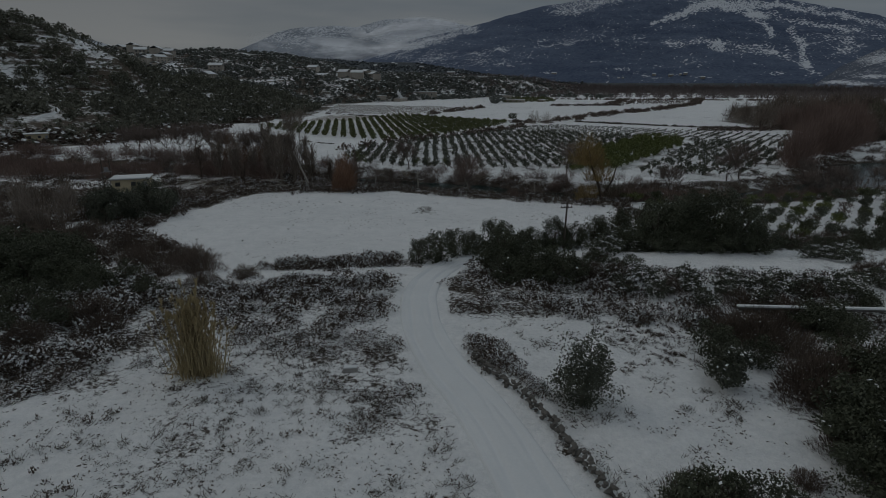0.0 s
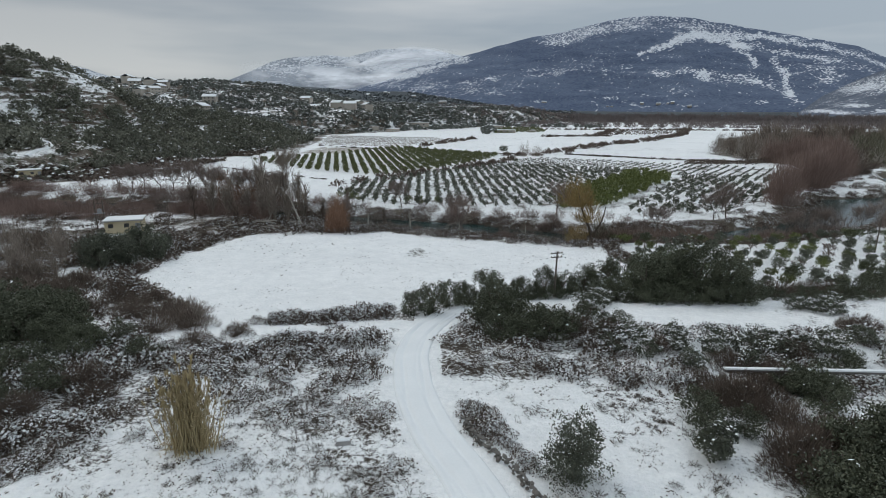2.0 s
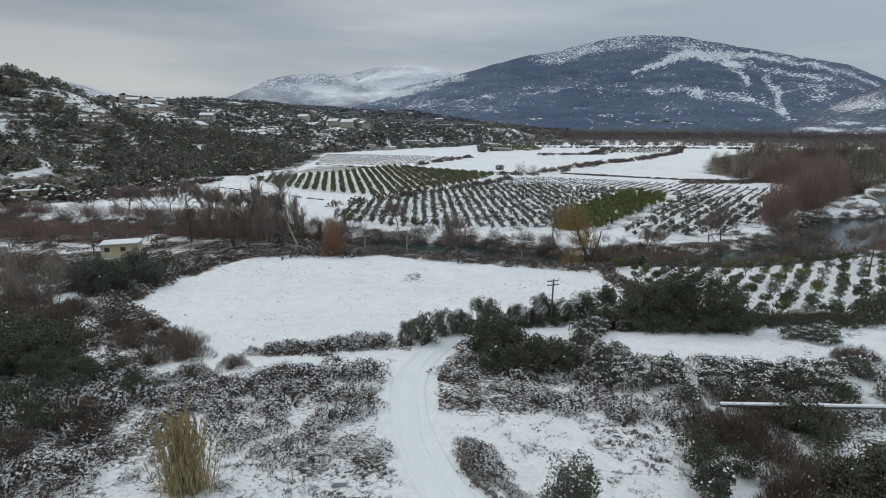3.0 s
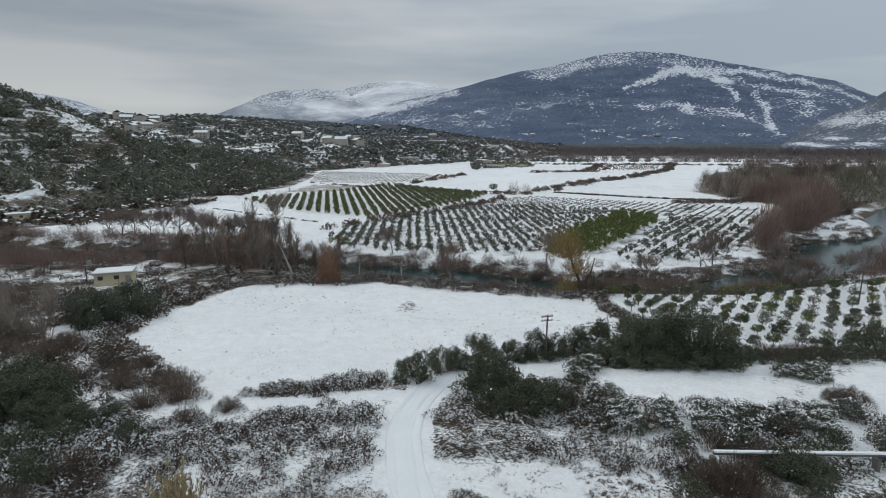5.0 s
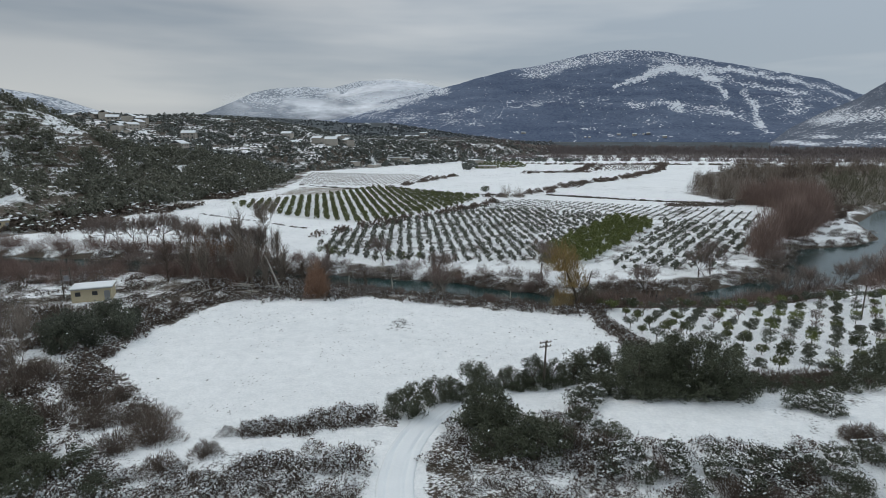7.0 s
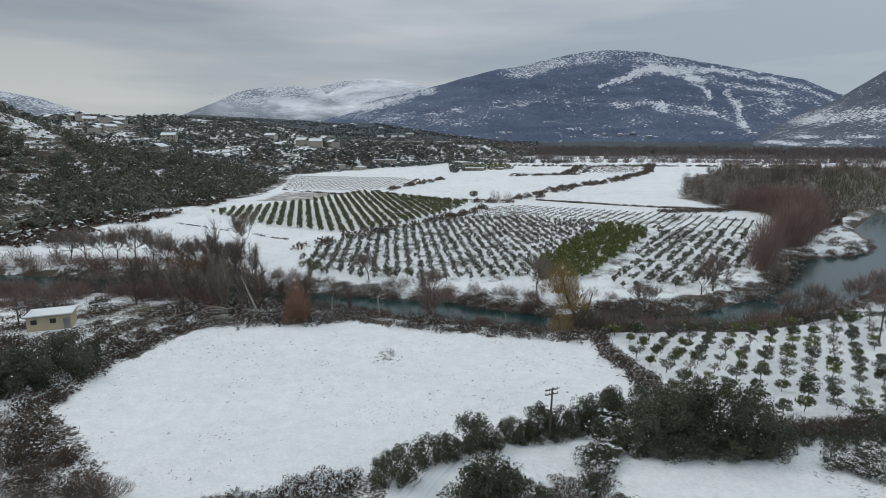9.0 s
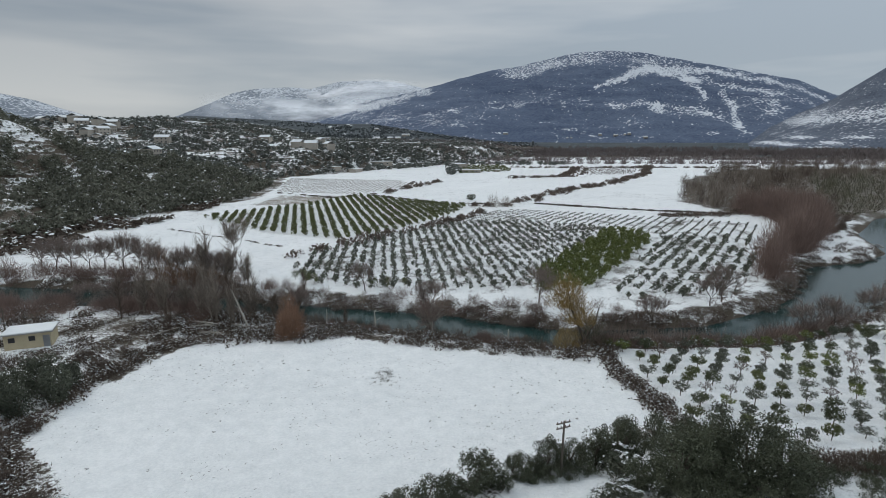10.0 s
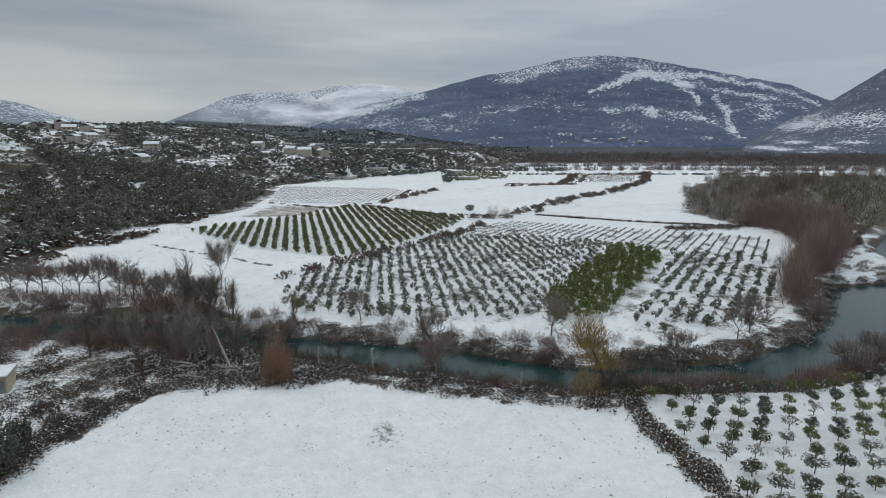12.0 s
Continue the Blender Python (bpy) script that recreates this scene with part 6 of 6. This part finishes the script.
stuff("vine_rows", strew(tiny, lattice_spots(VINES, (-40, 400), (3.4, 0.6), (0.35, 2.0), 120, 0.1, 74, 0.95), 75, (0.7, 1.1)), [M_GREY, M_SNOW], "thin rows of leafless vines in snow", "vineyard")
FAR_GREEN = [(54, 530), (75, 670), (122, 660), (112, 560)]
stuff("far_citrus_rows", strew(row_bush, lattice_spots(FAR_GREEN, (80, 600), (5.5, 0), (0, 3.5), 60, 0.3, 76, 0.95), 77, (0.9, 1.3)), [M_HEDGE, M_SNOW], "far orchard rows of green trees", "orchard")


# ---- weeds, fallen wood, far trees ----
weeds = [tagged(new("weed_clump", mesh_of("weed_clump", *a[:2], [M_GRASS, M_SNOW], a[2])), "round clump of dead weeds in the snow", "weeds", "dead weed clumps") for a in [brush(rng, 0.42, 0.42, 320, 0.16, 0.006, 0.04) for _ in range(3)]]
stand(weeds, [(-10.7, 27.6), (-7.0, 28.9), (-3.2, 25.9, 1.2), (-4.4, 26.2, 1.3), (-4.4, 24.7, 0.9), (-6.5, 25.6, 0.8), (-2.5, 28.0, 0.8), (-12.9, 25.8, 0.9), (-14.8, 27.0, 0.8), (-9.4, 24.9, 0.9), (-7.8, 32.2), (-9.6, 34.4, 1.2), (11.5, 30.5, 0.6), (13.2, 33.5, 0.6), (12.6, 25.0, 0.7), (14.4, 35.4, 0.7)], 120)


def slab(x, y, size, rz, label):
    top = tagged(new("stone_slab"), label, "stone")
    bm = bmesh.new()
    box(bm, size, (0, 0, size[2] / 2), 0, 0.03)
    part("block", bm, M_CONCRETE, top)
    bm = bmesh.new()
    box(bm, (size[0] * 0.95, size[1] * 0.95, 0.08), (0, 0, size[2] + 0.03), 0, 0.03)
    part("snow_cap", bm, M_SNOW, top)
    top.matrix_basis = pose(x, y, z_at(x, y) - 0.05, 0, 0, rz)


slab(-5.5, 29.6, (0.85, 0.4, 0.3), 5, "flat concrete slab capped with snow")
slab(-9.3, 46.9, (0.5, 0.45, 0.55), 15, "small concrete block standing in the scrub")


def fallen(a, b, r0, label, forks=3, seed=0):
    """A dead trunk that leans or lies, with a few broken branches."""
    g = random.Random(seed)
    top = tagged(new("dead_trunk"), label, "dead tree")
    za = z_at(*a[:2]) + a[2]
    A, B = Vector((a[0], a[1], za)), Vector((b[0], b[1], z_at(*b[:2]) + b[2]))
    bm = bmesh.new()
    mid = (A + B) / 2 + Vector((g.uniform(-0.2, 0.2), g.uniform(-0.2, 0.2), g.uniform(0, 0.3)))
    rod(bm, A, mid, r0, r0 * 0.8, 8)
    rod(bm, mid, B, r0 * 0.8, r0 * 0.45, 8)
    part("trunk", bm, M_PALE, top)
    for k in range(forks):
        p = A.lerp(B, g.uniform(0.4, 0.95))
        q = p + Vector((g.uniform(-1, 1), g.uniform(-1, 1), g.uniform(0.2, 1.2))) * g.uniform(0.6, 1.4)
        part("branch", rod(bmesh.new(), p, q, r0 * 0.4, r0 * 0.15, 6), M_PALE, top)


fallen((-28.0, 115.4, 0), (-31.5, 118.5, 6.5), 0.2, "pale dead trunk leaning over the river bank", 2, 1)
fallen((-39, 119, 0.5), (-33, 114.5, 1.3), 0.18, "pale fallen trunk lying in the scrub", 4, 2)
fallen((-36, 113.5, 0.4), (-31.0, 110.6, 1.1), 0.16, "pale fallen branch at the meadow edge", 4, 3)
fallen((-44, 112, 0.4), (-39.5, 114, 1.1), 0.15, "pale fallen branch lying in the scrub", 3, 4)
fallen((-5.2, 114.6, 0), (-5.4, 115.0, 4.6), 0.2, "pale broken tree standing on the river bank", 5, 5)
fallen((17.4, 105.6, 0), (17.6, 105.9, 3.3), 0.2, "pale dead stump standing on the river bank", 1, 6)
fallen((16.2, 106.0, 0), (16.1, 106.2, 1.5), 0.2, "pale dead stump standing on the river bank", 0, 7)
fallen((-14.6, 119.0, 0), (-14.5, 119.3, 3.6), 0.16, "pale dead trunk standing on the river bank", 2, 11)
fallen((8.0, 110.0, 0), (8.6, 110.3, 1.5), 0.15, "pale dead stump standing on the river bank", 1, 8)
fallen((-31.5, 117, 0.4), (-27.6, 112.6, 1.2), 0.15, "pale fallen branch lying in the scrub", 5, 12)
fallen((-33.5, 116.5, 0.3), (-37.5, 113.2, 1.6), 0.13, "pale fallen branch lying in the scrub", 5, 13)
fallen((-8, 128.5, 0.3), (-1, 130, 0.4), 0.14, "pale driftwood lying on the far bank", 5, 9)
fallen((-38, 141.5, 0.2), (-29, 137.0, 0.9), 0.12, "fallen trunk reaching out over the river", 5, 10)
pale_tree = winter_tree(9.0, 0.62, "pale leafless tree leaning over the river", "", M_RED, depth=3, r0=0.22, twigs=700, width=0.024, reach=1.4, bark=M_PALE)
pale_tree.matrix_basis = pose(5.0, 112.2, z_at(5.0, 112.2))
round_trees = [tagged(new("round_bare_tree", mesh_of("round_bare_tree", *a[:2], [M_GREY, M_SNOW], a[2])), "round leafless tree at a field edge", "tree", "round bare trees") for a in [brush(rng, 3.6, 7.0, 420, 1.5, 0.045) for _ in range(2)]]
stand(round_trees, [(45.7, 286, 0.95), (52.0, 286.5, 0.85)], 121)
far_bush = tree("round_evergreen", stem(rng, 1.5, 0.15, 4, 1.0), crown(rng, 3.6, 3.6, 0.0, 14, 300, 0.4, 0.03, 0.4), "dark round evergreen bush in a snowy field", "shrub", [M_EVERGREEN, M_SNOW])
far_bush.matrix_basis = pose(38.7, 316, z_at(38.7, 316))
green_bush = [tree("orchard_edge_tree", stem(rng, 2.0, 0.08, 4, 0.8), crown(rng, 1.5, 3.0, 0.5, 14, 420, 0.16, 0.0, 0.38), "slender green tree at the orchard edge", "tree", [M_HEDGE, M_SNOW], "orchard edge trees") for _ in range(2)]
stand(green_bush, [(-22.6, 145.6, 1.1), (-20.5, 147, 0.8), (-26, 151, 0.8), (-3.5, 141.5, 0.8), (-6.5, 142.0, 0.7), (0.5, 141.0, 0.7)], 122)


# ---- houses on the hills and far farm buildings ----
def house(L, W, H, label, group, roof_flat=False):
    top = tagged(new("house"), label, "house", group)
    bm = box(bmesh.new(), (L, W, H + 1), (0, 0, H / 2 - 0.5))
    part("wall", bm, M_WALL, top)
    bm = bmesh.new()
    rise = 0.3 if roof_flat else W * 0.26
    e, w = L / 2 + 0.4, W / 2 + 0.45
    vs = [bm.verts.new(p) for p in ((-e, -w, H), (e, -w, H), (e, 0, H + rise), (-e, 0, H + rise), (-e, w, H), (e, w, H))]
    lo = [bm.verts.new((v.co.x, v.co.y, v.co.z - 0.22)) for v in vs]
    for q in ((0, 1, 2, 3), (3, 2, 5, 4)):
        bm.faces.new([vs[i] for i in q])
        bm.faces.new([lo[i] for i in reversed(q)])
    for i, j in ((0, 1), (1, 2), (2, 5), (5, 4), (4, 3), (3, 0)):
        bm.faces.new((vs[i], lo[i], lo[j], vs[j]))
    part("roof", bm, M_SNOW, top, "snow-covered roof")
    for f in range(int(H // 2.8)):
        for x in (-L * 0.3, 0.0, L * 0.3):
            part("window", box(bmesh.new(), (1.2, 0.12, 1.3), (x, -W / 2, 1.6 + 2.9 * f)), M_DARK, top)
    return top


homes = [house(11, 9, 6, "pale two-storey house with a snowy roof on the hillside", "hillside houses"), house(9, 8, 3.2, "pale single-storey house with a snowy roof", "hillside houses"), house(13, 9, 6, "long pale house with a snowy roof among trees", "hillside houses")]
stand(homes, [(-320, 625), (-307, 615), (-305, 629), (-290, 614), (-299, 592), (-289, 588), (-290, 601), (-294, 634), (-370, 644), (-356, 655), (-340, 650), (-199, 475), (-192, 474), (-225, 581), (-148, 668), (-98, 742), (-75, 640), (-91, 621), (-108, 640), (-126, 600)], 123, (0.9, 1.2))
for az, el in ((-6.6, 0.72), (-4.9, 0.92), (-2.6, -0.5), (-0.5, -0.55), (0.8, -0.2), (-5.6, -0.75), (-6.9, -0.9), (-1.8, 0.5), (1.1, 0.45), (19.9, -0.1), (21.4, -0.2), (22.6, -0.1), (10.8, 0.1), (24.3, -0.3), (17.2, -0.3)):
    x, y, z = on_slope("backdrop_foothills" if az < 5 else "backdrop_mountain_main", az, el)
    r = random.Random(int(az * 10))
    for k in range(2):
        copy_thing(homes[r.randrange(3)], pose(x + r.uniform(-16, 16), y - 6 * k, z - 0.8, 0, 0, r.uniform(-25, 25)))
barns = [house(26, 11, 4, "long low farm building with a snow-covered roof", "far farm buildings", True), house(16, 9, 4, "low farm building with a snow-covered roof", "far farm buildings", True)]
stand(barns, [(-60, 800), (-20, 840), (20, 870), (-110, 850), (110, 760, 0.8), (60, 860, 0.8), (5, 660), (32, 684), (-20, 634), (66, 640), (68, 548, 0.7), (-62, 572, 0.8), (-42, 570, 0.8), (96, 560, 0.6)], 124, (0.9, 1.1))
ditch = [mound(rng, 1.2, 0.5, 26, 0.3, 0.2) for _ in range(4)]
stuff("ditch_growth", strew(ditch, np.concatenate([beside([(70, 296), (104, 270), (141, 251)], 90, 0.4, 125), beside([(160, 500), (200, 600)], 60, 1, 127), beside([(95, 497), (134, 482), (147, 494)], 40, 1, 128),
      beside([(-80, 372), (-37, 336), (-5, 365), (12, 444)], 60, 0.6, 129), beside([(-16, 346), (20, 305), (60, 292)], 50, 0.6, 130)]), 131, (0.8, 1.6)), [M_BRAMBLE, M_SNOW, M_TWIG], "dead growth along field ditches", "scrub")
stuff("field_line", strew(ditch, beside([(-87, 232), (-66, 216), (-38, 193)], 46, 0.3, 126), 134, (0.3, 0.7)), [M_BRAMBLE, M_SNOW, M_TWIG], "thin line of dead stems across a snowy field", "scrub")
stuff("far_orchard_rows", strew(tiny, np.concatenate([lattice_spots([(147, 494), (182, 600), (257, 601), (203, 489)], (170, 540), (4, 0), (2, 9), 40, 0.3, 132, 0.95)]), 133, (1.6, 2.4)), [M_TWIG, M_SNOW], "rows of small bare trees in a far snowy field", "orchard")


# ---- reeds, wall, channel, shed, poles ----
def reed_clump():
    """Tall canes with a few dry blades each, and loose dead leaves round their feet."""
    r = np.random.default_rng(80)
    top = tagged(new("reed_clump"), "tall clump of dry golden reed canes", "reeds")
    kinds = []
    for k in range(9):
        h = r.uniform(4.0, 5.6)
        bend = r.normal(size=2) * 0.3
        P = np.array([(0, 0, -0.1), (bend[0] * 0.2, bend[1] * 0.2, h * 0.5), (bend[0], bend[1], h)])
        V, F = tubes(P[:-1], P[1:], [0.022, 0.018], [0.018, 0.010], 4)
        s = r.uniform(0.3, 0.98, 5)
        A = np.stack([np.interp(s, [0, 0.5, 1], P[:, i]) for i in range(3)], 1)
        V2, F2 = slivers(r, A, A + turned(r, 5) * 0.2 + np.array([0, 0, 0.2]), 0.03)
        V3, F3 = slivers(r, np.repeat(P[2:], 10, 0) - np.array([0, 0, 0.25]), P[2] + r.normal(size=(10, 3)) * 0.09 + np.array([0, 0, 0.2]), 0.03)
        kinds.append(mesh_of("cane", *merge((V, F, 0), (V2, F2, 0), (V3, F3, 0))[:2], [M_REED]))
    for k in range(280):
        x, y = r.normal(size=2) * np.array([0.60, 0.42])
        ob = limb("cane", kinds[k % 9], top)
        s = r.uniform(0.5, 1.08) * (1 - 0.2 * min(1.5, math.hypot(x, y)))
        ob.matrix_basis = pose(x, y, 0, -y * 10 + r.normal() * 4, x * 10 + r.normal() * 4, r.uniform(0, 360)) @ Matrix.Diagonal((1, 1, s, 1))
    m = 700
    A = np.concatenate([r.normal(size=(m, 2)) * np.array([0.7, 0.5]), r.uniform(0, 0.9, (m, 1)) ** 2], 1)
    V, F = slivers(r, A, A + turned(r, m) * 0.3 + np.array([0, 0, 0.15]), 0.022)
    limb("dead_foliage", mesh_of("dead_foliage", V, F, [M_REED]), top)["kind"] = "stuff"
    top.matrix_basis = pose(-14.4, 29.2, z_at(-14.4, 29.2))


reed_clump()


def stone_mesh(seed):
    r = random.Random(seed)
    bm = bmesh.new()
    bmesh.ops.create_icosphere(bm, subdivisions=1, radius=0.5)
    for v in bm.verts:
        v.co = Vector((v.co.x * 1.15, v.co.y * 0.85, v.co.z * 0.55)) * r.uniform(0.65, 1.25)
    me = bpy.data.meshes.new("stone")
    bm.to_mesh(me)
    bm.free()
    me.materials.append(M_STONE)
    return me


def field_wall():
    top = tagged(new("field_wall"), "low dry-stone wall beside the track, capped with snow", "wall")
    kinds = [stone_mesh(k) for k in range(5)]
    r = random.Random(81)
    line = [(1.9, 32.0), (2.3, 30.4), (3.2, 28.5), (4.0, 27.1), (4.7, 25.5), (5.3, 23.8), (5.9, 21.5), (7.3, 16.0), (9.0, 5.0)]
    for (ax, ay), (bx, by) in zip(line, line[1:]):
        n = int(math.hypot(bx - ax, by - ay) / 0.3)
        for k in range(n):
            for layer in range(3):
                t = (k + r.random() * 0.6) / n
                x, y = ax + (bx - ax) * t + r.uniform(-0.16, 0.16), ay + (by - ay) * t
                ob = limb("stone", r.choice(kinds), top)
                s = r.uniform(0.2, 0.42)
                ob.matrix_basis = pose(x, y, z_at(x, y) + 0.08 + layer * 0.2, r.uniform(-20, 20), r.uniform(-20, 20), r.uniform(0, 360)) @ Matrix.Diagonal((s, s, s, 1))


field_wall()
stuff("slope_brambles", strew(bramble_fine, [(-11.4, 33.6), (-10.4, 34.4), (-9.6, 35.0), (-8.4, 34.8), (-7.4, 34.2), (-9.0, 33.2), (-7.8, 32.6), (-8.4, 31.6), (-6.8, 31.6), (-10.2, 32.4), (-6.2, 33.4), (-4.2, 26.6), (-2.9, 25.0), (-3.8, 23.8), (-2.4, 26.9), (-3.4, 33.4), (-12.4, 29.6), (-6.4, 27.4), (-16.6, 31.4), (-17.8, 32.6), (-18.4, 30.6), (-15.8, 33.0), (-13.6, 34.2), (-5.2, 34.6), (-4.4, 32.0)], 83, (0.45, 0.95), (0.5, 0.8)), [M_BRAMBLE, M_SNOW, M_TWIG], "patches of snowy brambles on the near slope", "brambles")
stuff("track_side_brambles", strew(bramble_fine, beside([(-19.5, 52.8), (-12, 54.4), (-5, 56.6)], 30, 0.45, 84), 85, (0.7, 1.15), (0.8, 1.3)), [M_BRAMBLE, M_SNOW, M_TWIG], "hedge of snowy brambles between the meadow and the side track", "brambles")
stuff("wall_brambles", strew(bramble_fine, [(2.2, 34.2), (2.9, 34.2), (2.6, 33.6), (3.3, 33.8), (2.0, 33.2), (2.9, 32.8), (2.2, 32.2), (3.0, 31.8), (3.7, 32.6), (3.5, 31.2), (2.6, 30.9), (3.3, 30.2), (4.2, 30.6), (4.0, 29.4), (4.6, 29.0), (4.9, 28.0), (5.2, 27.0)], 82, (0.35, 0.9)), [M_BRAMBLE, M_SNOW, M_TWIG], "snowy brambles growing over the wall", "brambles")


def flume():
    """A raised half-round irrigation flume on pedestals, with snow in it."""
    top = tagged(new("irrigation_flume"), "raised concrete irrigation flume on pedestals, filled with snow", "flume")
    n, seg, rad = 7, 4.0, 0.19
    for k in range(n):
        bm = bmesh.new()
        rows = []
        for x in (k * seg + 0.02, (k + 1) * seg - 0.02):
            ring = [bm.verts.new((x, -rad * math.cos(t), -rad * math.sin(t) * 1.1)) for t in [math.pi * i / 10 for i in range(11)]]
            ring += [bm.verts.new((x, (rad - 0.06) * math.cos(t), -(rad - 0.06) * math.sin(t) * 1.1)) for t in [math.pi * i / 10 for i in range(11)]]
            rows.append(ring)
        m = len(rows[0])
        for i in range(m):
            bm.faces.new((rows[0][i], rows[0][(i + 1) % m], rows[1][(i + 1) % m], rows[1][i]))
        bm.faces.new(rows[0])
        bm.faces.new(rows[1][::-1])
        part("trough", bm, M_FLUME_SHADE, top)
        bm = bmesh.new()
        box(bm, (seg - 0.02, 0.38, 0.14), (k * seg + seg / 2, 0, 0.05), 0, 0.05)
        part("snow", bm, M_SNOW, top, "snow lying in the trough")
        bm = bmesh.new()
        box(bm, (0.34, 0.5, 1.7), (k * seg, 0, -1.2), 0, 0.03)
        part("pedestal", bm, M_FLUME_SHADE, top)
    top.matrix_basis = pose(21.2, 37.18, 5.0, 0, 0, -3.2)


flume()


def shed():
    top = tagged(new("shed"), "small cream-plastered shed with a snow-covered flat roof", "shed")
    L, W, H = 6.6, 4.4, 2.5
    bm = bmesh.new()
    box(bm, (L, W, H), (0, 0, H / 2), 0, 0.02)
    part("wall", bm, M_PLASTER, top)
    bm = bmesh.new()
    box(bm, (L + 0.7, W + 0.7, 0.16), (0, 0, H + 0.08), 0, 0.02)
    roof = part("roof", bm, M_CONCRETE, top)
    bm = bmesh.new()
    box(bm, (L + 0.6, W + 0.6, 0.18), (0, 0, H + 0.25), 0, 0.07)
    part("snow", bm, M_SNOW, roof, "snow on the roof")
    for x in (-2.2, 0.6):
        bm = bmesh.new()
        box(bm, (0.9, 0.1, 0.8), (x, -W / 2, 1.65))
        part("window", bm, M_DARK, top)
    bm = bmesh.new()
    box(bm, (0.95, 0.1, 2.0), (2.6, -W / 2, 1.0))
    part("door", bm, M_STEEL, top)
    top.matrix_basis = pose(-62.6, 111.3, z_at(-62.6, 111.3) - 0.1, 0, 0, 18)
    other = copy_thing(top, pose(-138, 192, z_at(-138, 192) - 0.2, 0, 0, 40))
    tagged(other, "small shed with a snow-covered roof at the foot of the hill")


shed()


def pole(x, y, h, rz, label, arms=True):
    top = tagged(new("utility_pole"), label, "utility pole", "utility poles")
    bm = rod(bmesh.new(), (0, 0, -0.5), (0, 0, h), 0.13, 0.09, 12)
    part("pole", bm, M_POLE, top)
    if arms:
        for z in (h - 0.25, h - 0.75):
            bm = box(bmesh.new(), (1.6, 0.1, 0.1), (0, 0.1, z), 0, 0.01)
            arm = part("crossarm", bm, M_POLE, top)
            for k in (-0.7, -0.25, 0.25, 0.7):
                bm = rod(bmesh.new(), (k, 0.1, z + 0.05), (k, 0.1, z + 0.22), 0.045, 0.03, 8)
                part("insulator", bm, M_CERAMIC, arm)
    top.matrix_basis = pose(x, y, z_at(x, y), 0, 1.5, rz)


pole(14.5, 64.2, 5.7, 20, "weathered timber utility pole with crossarms")
pole(75.9, 92.0, 6.0, 20, "weathered timber pole standing among citrus trees", False)
def transformer():
    top = tagged(new("transformer_post"), "twin timber posts carrying a small transformer beside the shed", "transformer")
    for x in (-0.7, 0.7):
        part("post", rod(bmesh.new(), (x, 0, -0.4), (x, 0, 6.2), 0.13, 0.1, 10), M_POLE, top)
    part("beam", box(bmesh.new(), (2.0, 0.14, 0.14), (0, 0, 5.6), 0, 0.01), M_POLE, top)
    part("platform", box(bmesh.new(), (1.9, 0.7, 0.1), (0, 0, 3.6), 0, 0.01), M_STEEL, top)
    tank = part("tank", box(bmesh.new(), (0.8, 0.55, 0.9), (0, 0, 4.1), 0, 0.06), M_STEEL, top)
    for x in (-0.25, 0.0, 0.25):
        part("insulator", rod(bmesh.new(), (x, 0, 4.55), (x, 0, 4.85), 0.05, 0.03, 8), M_CERAMIC, tank)
    top.matrix_basis = pose(-67.4, 111.2, z_at(-67.4, 111.2), 0, 0, 35)


transformer()
